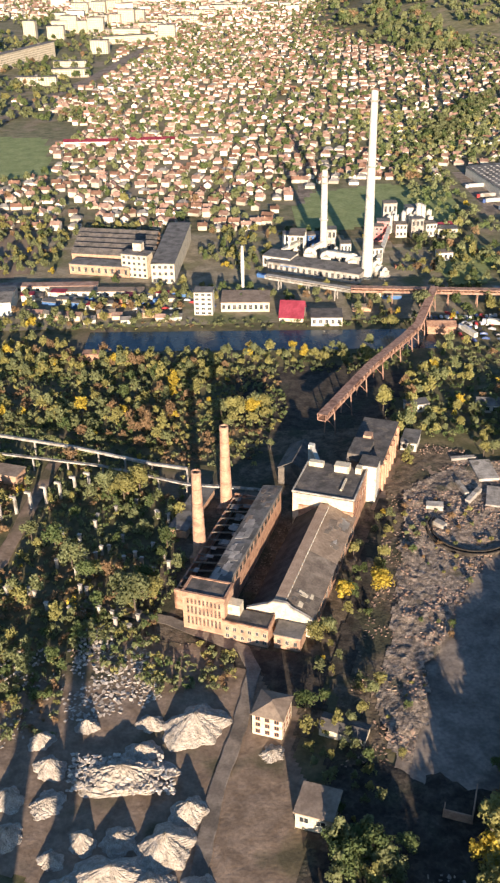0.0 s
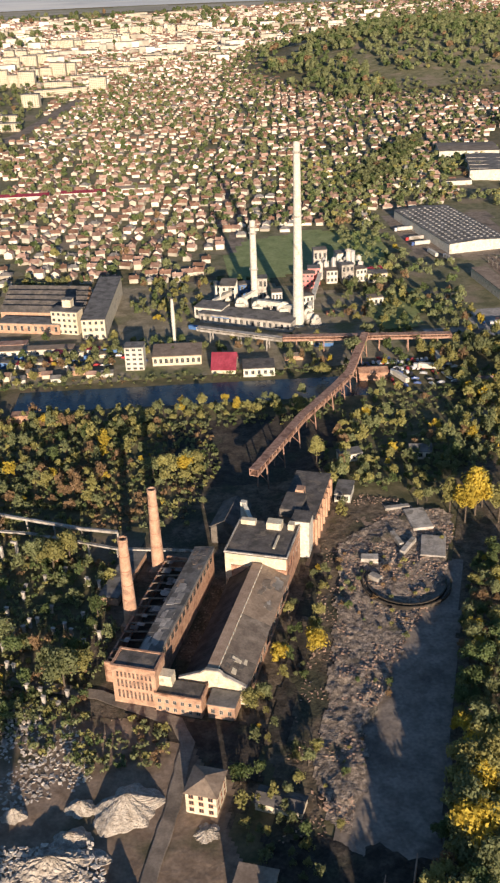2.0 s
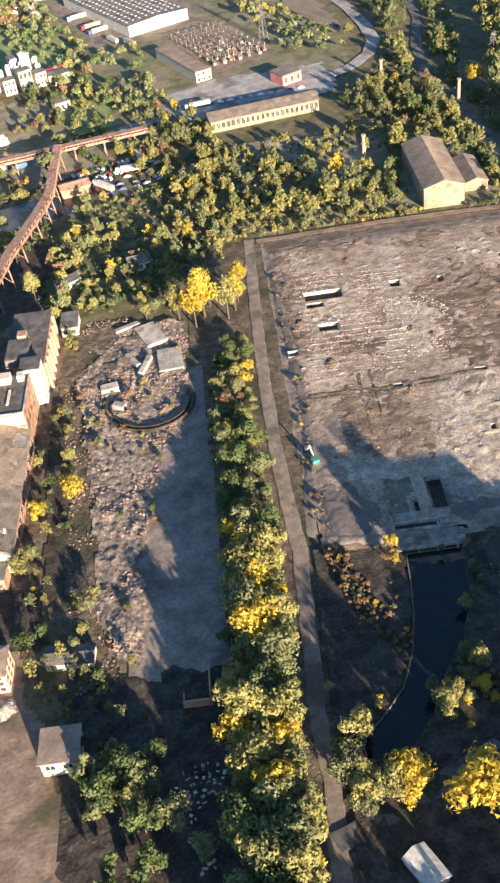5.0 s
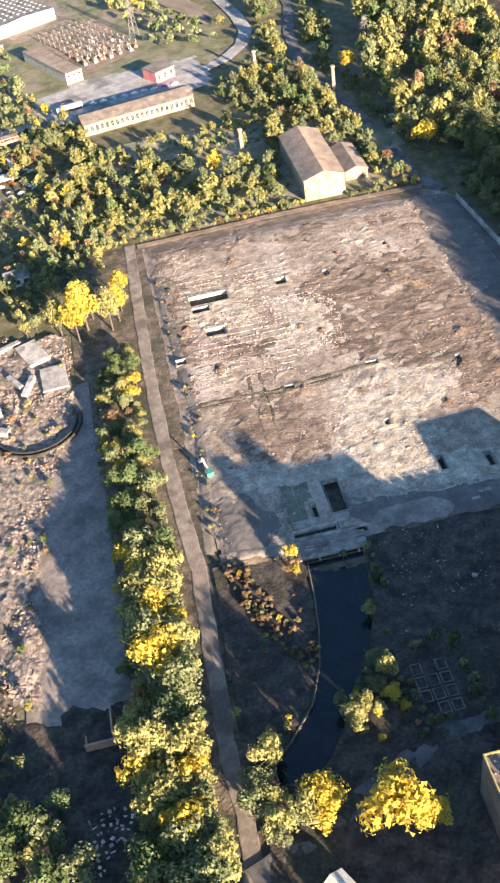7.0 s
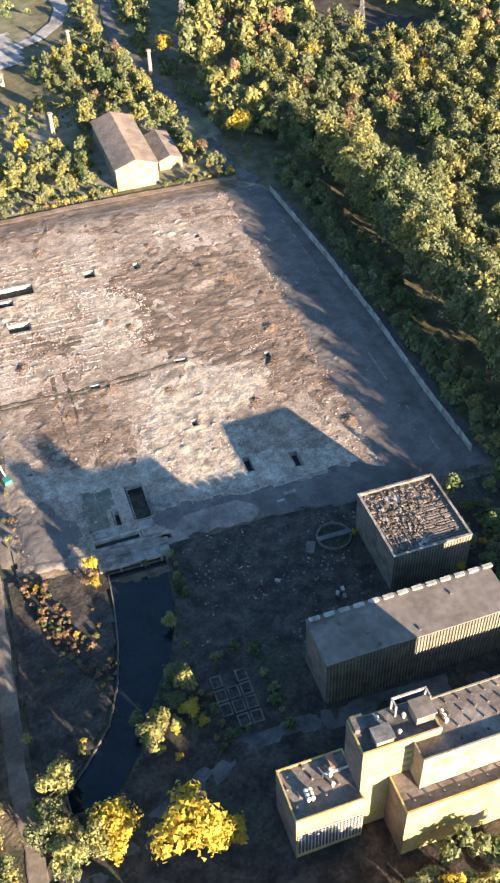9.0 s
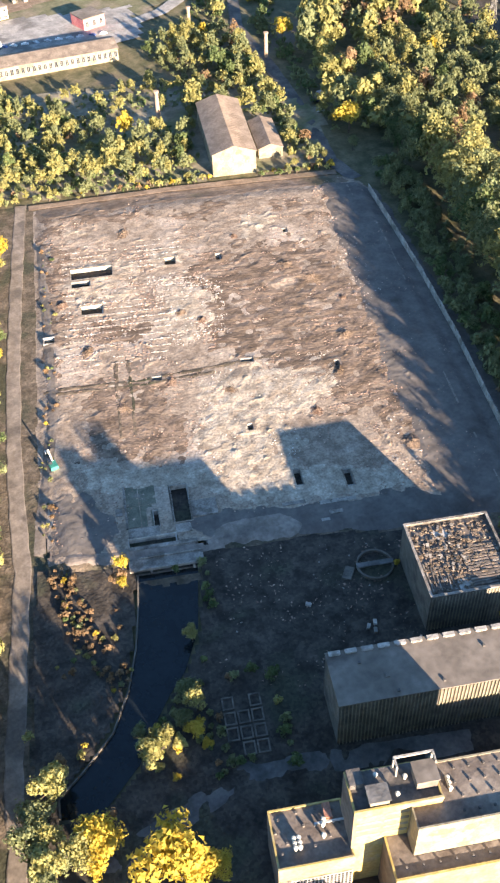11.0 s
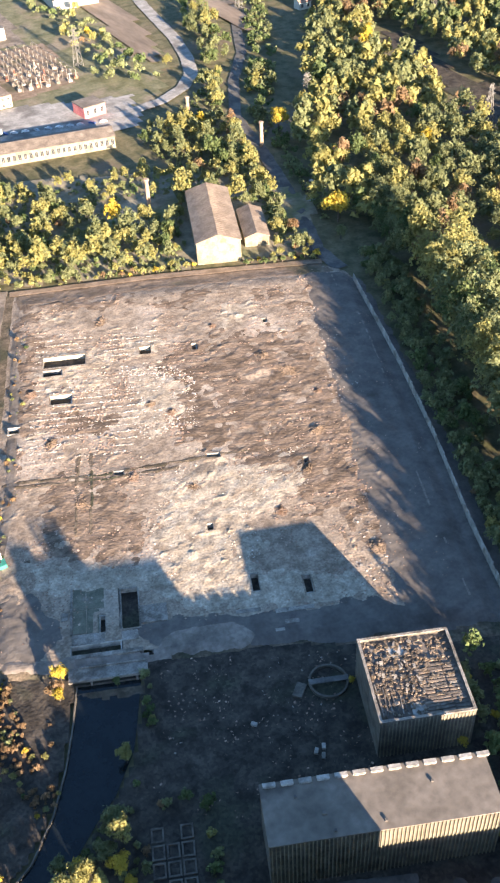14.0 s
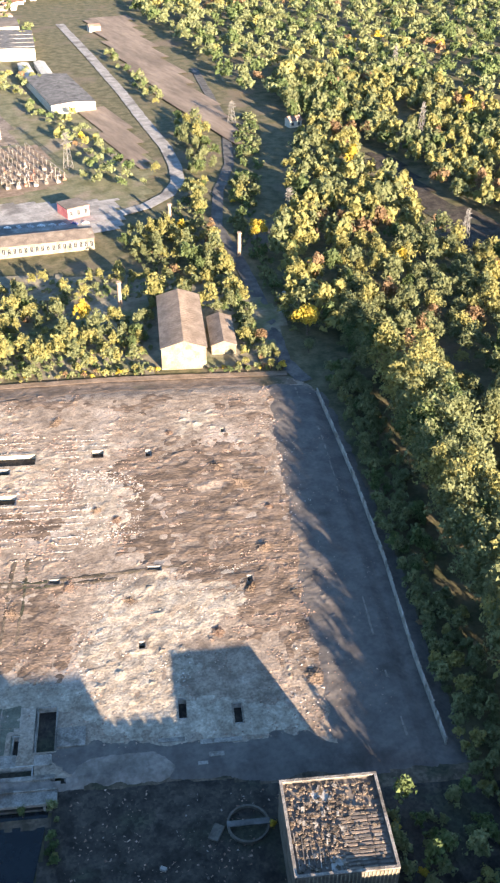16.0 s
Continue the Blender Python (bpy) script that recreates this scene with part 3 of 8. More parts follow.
patch("ground_south", "dark cinder ground strewn with debris", [(-1, -198), (60, -196), (128, -206), (160, -208), (160, -340), (-20, -340), (-2, -300)], 1.3,
      lambda x, y: 0.5 + 0.45 * rough_noise(x, y, 4, 3, 42), M["cinder_and_shade"], SITE, ragged=1.5, lift=0.15, holes=[BASIN])


def rubble_height(x, y):
    ridge = np.abs(rough_noise(x, y * 0.45, 5.5, 3, 61) - 0.5) * 2
    heap = np.clip(rough_noise(x, y, 11, 2, 64) - 0.58, 0, 1) * 4
    return 0.9 * (1 - ridge) ** 3 * np.clip(rough_noise(x, y, 16, 2, 62) * 2 - 0.5, 0, 1) + heap * 0.8 + 0.6 * rough_noise(x * 0.8 + y * 0.5, y * 0.5 - x * 0.2, 1.3, 2, 63)


patch("ground_rubble", "broken brick and slag rubble field with weeds", [(-80, -90), (-60, -55), (-34, -58), (-35, -110), (-44, -133), (-48, -160), (-53, -191), (-50, -215), (-52, -234), (-60, -230), (-67, -215), (-70, -165)],
      0.8, rubble_height, M["rubble"], SITE, ragged=3.0)
patch("ground_debris", "weedy brick debris between the halls and the rubble field", [(-88, -48), (-60, -50), (-62, -110), (-66, -165), (-62, -215), (-58, -236), (-72, -242), (-84, -200)], 1.0, lambda x, y: 0.5 * rubble_height(x, y), M["works_dirt"], SITE, ragged=3.0)
# Two dark sheets stand in for shade behind and before the halls.
patch("ground_hollow", "dark sheet standing in for shade north of the halls", [(-10, 392), (30, 380), (72, 385), (92, 445), (60, 456), (0, 452)], 3.0, lambda x, y: 0.2 * rough_noise(x, y, 5, 2, 96), M["cinder_and_shade"], None, ragged=4.0, lift=0.1)
patch("ground_hollow", "dark sheet standing in for tree shade before the engine hall", [(-133, -203), (-114, -200), (-92, -197), (-84, -200), (-80, -222), (-98, -222), (-106, -212), (-118, -210)], 1.2, lambda x, y: 0.34 + 0.2 * rough_noise(x, y, 4, 2, 97), M["cinder_and_shade"], SITE, ragged=2.0, lift=0.1)
patch("ground_path", "dark trodden path beside the foundry hall", [(-90, -100), (-84, -96), (-79, -140), (-77, -180), (-76, -205), (-84, -205), (-86, -170), (-88, -130)], 1.2, lambda x, y: 0.3 + 0.15 * rough_noise(x, y, 4, 2, 98), M["cinder_and_shade"], SITE, ragged=2.0, lift=0.1)
patch("ground_strip", "smooth packed earth beside the rubble field", [(-46, -100), (-28, -90), (-26, -240), (-58, -242), (-56, -190)], 1.5, lambda x, y: 0.2 * rough_noise(x, y, 4, 2, 93), M["yard_smooth"], SITE, ragged=2.0, lift=0.1)
# Deep shade south of the rubble, laid down as a dark sheet.
patch("ground_hollow", "dark sheet standing in for shade south of the rubble field", [(-72, -238), (-28, -236), (-28, -345), (-72, -345)], 1.2, lambda x, y: 0.25 * rough_noise(x, y, 5, 2, 94), M["cinder_and_shade"], SITE, ragged=4.0, lift=0.14, feather=3.0, broken=0.3)
patch("ground_works", "weedy bare ground along the works road", [(-34, 4), (10, 4), (10, -345), (-40, -345)], 3, lambda x, y: 0.12 * rough_noise(x, y, 6, 2, 90), M["works_dirt"], SITE, ragged=4.0, lift=0.03)
patch("ground_works", "weedy bare ground round the halls", [(-160, -30), (-80, -40), (-80, -245), (-110, -235), (-160, -215)], 3, lambda x, y: 0.1 * rough_noise(x, y, 6, 2, 91), M["works_dirt"], SITE, ragged=5.0, lift=0.02)
patch("ground_dirt", "trampled brown dirt lot beside the heaps", [(-150, -300), (-70, -310), (-74, -262), (-85, -236), (-92, -205), (-105, -200), (-150, -208), (-175, -235), (-180, -290)],
      1.2, lambda x, y: 0.3 * rough_noise(x, y, 5, 3, 70), M["dirt"], SITE, ragged=2.5)
patch("ground_lot", "bare dirt lot between the halls", [(-92, -110), (-70, -110), (-66, -70), (-84, -50), (-92, -80)], 1.5, lambda x, y: 0.2 * rough_noise(x, y, 5, 3, 71), M["dirt"], SITE, ragged=2.0)
ribbon("road_yard", "dusty asphalt works road along the yard", [(-3.5, 4), (-4, -10), (-5.7, -73), (-6.1, -110), (-6, -143), (-5, -171), (-3.3, -197), (-4.4, -225), (-5, -245), (-5.8, -260), (-4.4, -276), (-6, -300), (-8, -345)], 4.8, M["road"], SITE, z=0.12, wob=0.3)
spread("ground_track", "rutted pale track inside the yard's edge", [(3, -30), (6, -30), (8, -90), (9, -130), (6, -165), (2, -192), (-1, -192), (2.5, -165), (5.5, -130), (4.5, -90)], "road", 0.6, 1.2, 0.1, 0.1)
ribbon("road_south", "shaded asphalt road past the office block", [(-6, -292), (18, -282), (50, -268), (108, -270), (170, -268)], 6, M["asphalt"], SITE, z=0.62)
ribbon("road_north", "dirt road along the yard's north edge", [(0, 1), (60, 3.5), (135, 2)], 4.0, M["dirt"], SITE, z=0.3)
ribbon("road_heaps", "dirt road past the gravel heaps", [(-19, 128), (-18.6, 150), (-13.3, 178), (-6.3, 201), (-1, 225), (-4, 235), (-29, 251), (-60, 262)], 4.6, M["road"], z=0.5)
ribbon("road_left", "dirt road beside the old crane bay", [(-120, 235), (-94, 288), (-83, 362)], 6.0, M["dirt"], z=0.2)
ribbon("road_lane", "shaded lane into the wood", [(304, 330), (304, 350), (313, 376), (325, 417), (334, 452), (346, 508), (372, 560), (400, 602), (440, 690), (490, 860)], 7.0, M["asphalt"], z=0.2)
ribbon("road_curve", "curving asphalt road round the depot", [(164, 556), (201, 556), (250, 545), (291, 546), (320, 553), (340, 566), (355, 585), (366, 615), (376, 655), (388, 733), (400, 803), (420, 945), (440, 1100)], 9.0, M["apron"], z=0.35)
ribbon("road_town", "straight street through the town", [(60, 700), (75, 900), (40, 1300), (-30, 1900)], 12.0, M["road"], z=0.2)
ribbon("road_avenue", "wide avenue between the flats and the town", [(-310, 1040), (-264, 1071), (-235, 1167), (-204, 1296), (-173, 1397), (-136, 1583), (-112, 1700)], 20.0, M["road"], z=0.9)
bm = boxes((-84, 112, -8, 19, 0.02, 0.1))
river = tagged(part("water_river", bm, M["river"], m=pose(0, 484, 0, 0, 0, -3)), "dark shaded pond of still water", "water", kind="structure")
bm = bmesh.new()
bm.faces.new([bm.verts.new((u, n, 0.25)) for u, n in BASIN])
tagged(part("water_basin", bm, M["water"], m=SITE), "black water in the old cooling basin", "water", kind="structure")
patch("ground_sports", "green sports field", [(-229, 848), (-150, 870), (-178, 1030), (-240, 1046), (-300, 1000)], 8, lambda x, y: 0 * x, M["lawn"], ragged=1, lift=0.45)
patch("ground_meadow", "green meadow by the power station", [(50, 655), (104, 690), (150, 700), (188, 730), (185, 800), (130, 815), (72, 792), (46, 740)], 6, lambda x, y: 0 * x, M["lawn"], ragged=4, lift=0.45)
patch("ground_lawn", "lawn beside the silos", [(128, 560), (165, 560), (190, 640), (150, 640)], 5, lambda x, y: 0 * x, M["lawn"], ragged=4, lift=0.45)
patch("ground_field", "ploughed brown field", [(470, 1120), (530, 1120), (507, 1017), (478, 847), (456, 718), (427, 620), (414, 640), (418, 751), (432, 914)], 9, lambda x, y: 0 * x, M["field"], ragged=4, lift=1.0)
patch("ground_field", "ploughed brown field", [(344, 790), (378, 770), (372, 690), (357, 628), (340, 598), (336, 650), (341, 700)], 6, lambda x, y: 0 * x, M["field"], ragged=3, lift=1.0)
patch("ground_field", "ploughed brown field", [(-260, 600), (-125, 600), (-125, 740), (-260, 740)], 9, lambda x, y: 0 * x, M["field"], ragged=4, lift=0.45)
patch("ground_lawn", "green meadow beside the far warehouses", [(290, 1087), (324, 1153), (346, 1090), (322, 985), (268, 954), (228, 928), (218, 945)], 8, lambda x, y: 0 * x, M["lawn"], ragged=3, lift=0.45)
patch("ground_lawn", "lawn by the power station", [(150, 690), (178, 700), (188, 790), (160, 800), (140, 740)], 6, lambda x, y: 0 * x, M["lawn"], ragged=4, lift=0.45)
patch("ground_depot", "concrete apron round the warehouse", [(196, 720), (230, 700), (290, 705), (300, 840), (200, 850)], 6, lambda x, y: 0 * x, M["road"], ragged=1, lift=0.12)
patch("ground_weeds", "rough autumn grass round the depot", [(150, 500), (205, 540), (290, 535), (330, 560), (365, 640), (360, 900), (190, 900), (185, 690), (150, 640)], 8, lambda x, y: 0 * x, M["grass"], ragged=5, lift=0.06)
patch("ground_grass", "rough grass among the works across the water", [(-260, 512), (150, 505), (150, 640), (60, 690), (-120, 700), (-260, 620)], 8, lambda x, y: 0 * x, M["weedy"], ragged=5, lift=0.05)
patch("ground_grass", "grassy town gardens", [(-330, 700), (330, 700), (380, 1500), (260, 2100), (420, 2700), (-300, 2700), (-560, 2300), (-420, 1200)], 30, lambda x, y: 0 * x, M["grass"], ragged=10, lift=0.06)
patch("ground_hill", "grassy meadow on the hillside", [(300, 1620), (900, 1500), (1250, 1900), (1250, 2700), (500, 2600), (280, 2150)], 25, lambda x, y: ground_height(x, y), M["grass"], ragged=10, lift=1.2)
patch("ground_apron", "concrete yard in front of the depot", [(190, 545), (262, 518), (300, 528), (312, 575), (240, 596), (200, 590)], 4, lambda x, y: 0 * x, M["apron"], ragged=2, lift=0.14)
patch("ground_substation", "gravelled substation yard", [(240, 600), (290, 610), (300, 700), (250, 705)], 4, lambda x, y: 0 * x, M["dirt"], ragged=1.5, lift=0.14)
# The clearing's shade is painted in with the dark ground colour.
patch("ground_clearing", "clearing in the wood, its shade put into a dark sheet", [(506, 604), (512, 554), (494, 478), (506, 416), (500, 380), (458, 388), (449, 421), (472, 499), (479, 555)], 6, lambda x, y: 0 * x, M["cinder_and_shade"], ragged=4, lift=0.1)

# ---------------------------------------------------------------- trees


def crown(seed, radius=3.6, height=7.5, blobs=46, leaves=26, size=0.46, tall=1.0, base=2.2, lump_size=(0.22, 0.42)):
    """Leaf sprays as quads, gathered in clumps over an uneven crown."""
    rng = np.random.default_rng(seed)
    d = rng.normal(size=(blobs, 3))
    d /= np.linalg.norm(d, axis=1)[:, None]
    d[:, 2] = np.abs(d[:, 2]) * 1.15 - 0.35
    reach = rng.uniform(0.45, 0.95, (blobs, 1))
    lump = 0.8 + 0.35 * np.sin(3 * np.arctan2(d[:, 1:2], d[:, 0:1]) + seed)
    half = (height - base) / 2
    c = d * reach * np.array([radius, radius, half * tall])
    c[:, :2] *= lump
    c[:, 2] += base + half
    k = blobs * leaves
    dirs = rng.normal(size=(k, 3))
    dirs /= np.linalg.norm(dirs, axis=1)[:, None]
    blob_r = radius * rng.uniform(*lump_size, (blobs, 1)).repeat(leaves, 0)
    p = c.repeat(leaves, 0) + dirs * blob_r * rng.uniform(0.6, 1.0, (k, 1))
    nrm = dirs + 0.26 * rng.normal(size=(k, 3)) + np.array([0, 0, 0.2])
    nrm /= np.linalg.norm(nrm, axis=1)[:, None]
    t = np.cross(nrm, rng.normal(size=(k, 3)))
    t /= np.linalg.norm(t, axis=1)[:, None]
    b = np.cross(nrm, t)
    s = size * rng.uniform(0.6, 1.35, (k, 1))
    w = s * rng.uniform(0.6, 1.0, (k, 1))
    v = np.stack([p - t * s - b * w * 0.6, p + t * s * 0.9 - b * w * 0.5, p + b * w * 1.1 + nrm * 0.15 * s], 1).reshape(-1, 3)
    return v * np.array([0.9, 0.9, 1]), np.arange(3 * k).reshape(-1, 3)


def trunk_mesh(seed, height, radius):
    rnd = random.Random(seed)
    bm = bmesh.new()
    lathe(bm, [(0.30, -0.3), (0.22, 0.4), (0.16, height * 0.4), (0.07, height * 0.8)], 6)
    for k in range(4):
        a = k * 1.6 + rnd.random()
        z = height * rnd.uniform(0.28, 0.5)
        beam(bm, (0, 0, z), (radius * 0.7 * math.cos(a), radius * 0.7 * math.sin(a), z + height * 0.28), 0.12)
    me = bpy.data.meshes.new("trunk")
    bm.to_mesh(me)
    bm.free()
    me.materials.append(M["bark"])
    return me


SHAPES = [crown(11, 3.6, 8.0, 60, 22, 0.33), crown(12, 4.2, 8.5, 66, 22, 0.35), crown(13, 3.2, 9.5, 56, 22, 0.32, base=1.8), crown(14, 2.6, 7.0, 40, 22, 0.30), crown(15, 3.9, 7.2, 60, 22, 0.34)]
SHAPES += [crown(21, 3.4, 12.5, 110, 20, 0.34, base=0.6), crown(22, 1.7, 2.6, 16, 14, 0.30, base=0.1), crown(23, 1.3, 1.9, 12, 12, 0.27, base=0.1)]
MID = [crown(70 + k, 3.3 + 0.25 * (k % 3), 7.0 + 0.7 * k, 30, 12, 0.60, base=1.2) for k in range(7)]
TALL = [crown(90 + k, 3.1, 10.0, 28, 14, 0.56, base=1.5) for k in range(5)]
FOREST = [crown(80 + k, 4.2, 8.5, 12, 8, 1.0) for k in range(6)]
LOOSE = [crown(120 + k, 2.7 + 0.3 * (k % 3), 5.0 + 0.9 * k, 44, 11, 0.42, base=0.6, lump_size=(0.16, 0.34)) for k in range(7)]
CANOPY = [crown(130 + k, 3.8, 8.5 + 0.5 * k, 50, 11, 0.46, base=2.0, lump_size=(0.2, 0.36)) for k in range(6)]
MIST = [crown(140 + k, 3.4, 7.5 + 0.5 * k, 20, 10, 0.72, base=1.0) for k in range(6)]
EDGE = [crown(150 + k, 2.5, 10.0, 52, 11, 0.26, base=1.0, lump_size=(0.2, 0.4)) for k in range(5)]
UNDER = [crown(100 + k, 1.9, 2.6, 6, 8, 0.5, base=0.0) for k in range(5)]
DENSE = [crown(110 + k, 2.5, 10.0, 24, 15, 0.46, base=1.0) for k in range(5)]
FAR = [crown(60 + k, 4.0, 7.5, 8, 6, 1.75) for k in range(6)]
KINDS = ["green", "olive", "yellow", "gold", "rust"]
CROWNS, TRUNKS = {}, {}
for s in range(len(SHAPES)):
    TRUNKS[s] = trunk_mesh(s, (8, 8.5, 9.5, 7, 7.2, 13, 2.0, 1.5)[s], (3.6, 4.2, 3.2, 2.6, 3.9, 2.3, 1.5, 1.2)[s])
    for kind in KINDS:
        CROWNS[s, kind] = mesh_arrays("crown", *SHAPES[s], [LEAF[kind]])
TREE_LABEL = {"green": "broadleaf tree in dark green leaf", "olive": "broadleaf tree turning olive green", "yellow": "broadleaf tree with yellowing autumn leaves",
              "gold": "autumn tree in bright golden leaf", "rust": "autumn tree in russet brown leaf"}
BUSH_LABEL = {"green": "low green bush on rough ground", "olive": "olive green bush on rough ground", "yellow": "yellowing bush on rough ground",
              "gold": "golden yellow bush on rough ground", "rust": "russet dry bush on rough ground"}


def tree(x, y, size=1.0, kind="green", shape=None, z=0.0, group="trees of the works", rnd=random.Random(5)):
    if shape is None:
        shape = rnd.randrange(5)
    bush = shape >= 6
    s = size * rnd.uniform(0.9, 1.1)
    ob = new("bush" if bush else "tree")
    ob.empty_display_size = 0.3
    ob.matrix_world = pose(x, y, z, 0, 0, rnd.uniform(0, 360)) @ Matrix.Diagonal((s, s, s * rnd.uniform(0.9, 1.12), 1))
    tagged(ob, (BUSH_LABEL if bush else TREE_LABEL)[kind], "bush" if bush else "tree", "bushes of the works" if bush else group)
    for name, me in (("trunk", TRUNKS[shape]), ("crown", CROWNS[shape, kind])):
        child = new(name, me)
        child.parent = ob
    return ob


def scatter(poly, spacing, keep, seed, size=25.0, keep_out=()):
    """Jittered places within a polygon, thinned in patches."""
    rng = np.random.default_rng(seed)
    xs, ys = [p[0] for p in poly], [p[1] for p in poly]
    x, y = np.meshgrid(np.arange(min(xs), max(xs), spacing), np.arange(min(ys), max(ys), spacing))
    x, y = x.ravel() + rng.uniform(-0.45, 0.45, x.size) * spacing, y.ravel() + rng.uniform(-0.45, 0.45, y.size) * spacing
    ok = inside(poly, x, y) & (rough_noise(x, y, size, 3, seed) < 0.28 + 0.5 * keep)
    for h in keep_out:
        ok &= ~inside(h, x, y)
    return x[ok], y[ok]


def wood(name, label, pts, weights, shapes, seed, size=(0.75, 1.25), ground_z=None):
    """Many trees as one mesh, too many to count."""
    rng = np.random.default_rng(seed)
    x, y = pts
    vs, qs, ms, base = [], [], [], 0
    tint = rough_noise(x, y, 28, 2, seed + 5)
    order = np.cumsum(weights) / sum(weights)
    for px, py, t in zip(x, y, tint):
        v, q = shapes[rng.integers(len(shapes))]
        a, s = rng.uniform(0, 6.28), rng.uniform(*size)
        c, d = math.cos(a) * s, math.sin(a) * s
        z0 = float(ground_height(np.array(px), np.array(py))) if ground_z is None else ground_z
        w = np.stack([v[:, 0] * c - v[:, 1] * d + px, v[:, 0] * d + v[:, 1] * c + py, v[:, 2] * s * rng.uniform(0.85, 1.2) + z0 - 0.2], 1)
        vs.append(w)
        qs.append(q + base)
        base += len(v)
        kind = int(np.searchsorted(order, min(0.999, max(0.0, rng.random() * 0.6 + (t - 0.25) * 0.8))))
        ms.append(np.full(len(q), min(kind, 4)))
    ob = new(name, mesh_arrays(name, np.concatenate(vs), np.concatenate(qs), [LEAF[k] for k in KINDS], np.concatenate(ms)))
    return tagged(ob, label, "woodland", kind="stuff")


def s_poly(*pts):
    return [site_xy(*p) for p in pts]


def pick(rnd, weights):
    return rnd.choices(KINDS, weights)[0]


# the belt of trees between the rubble field and the yard's road
rnd = random.Random(8)
belt = scatter([(-28, -95), (-11, -70), (-11, -345), (-30, -345), (-29, -256), (-26, -200), (-27, -150)], 4.2, 0.99, 4)
for u, n in zip(*belt):
    bright = min(1.0, max(0.0, (-n - 80) / 140))
    w = (4 - 2.6 * bright, 4 - bright, 1.8 + 4.4 * bright, 0.2 + 1.2 * bright, 0.6)
    x, y = site_xy(u, n)
    tree(x, y, rnd.uniform(0.75, 1.65) * (0.58 if n > -130 else 0.8 if n > -190 else 1.2), pick(rnd, w), group="trees of the belt", rnd=rnd)
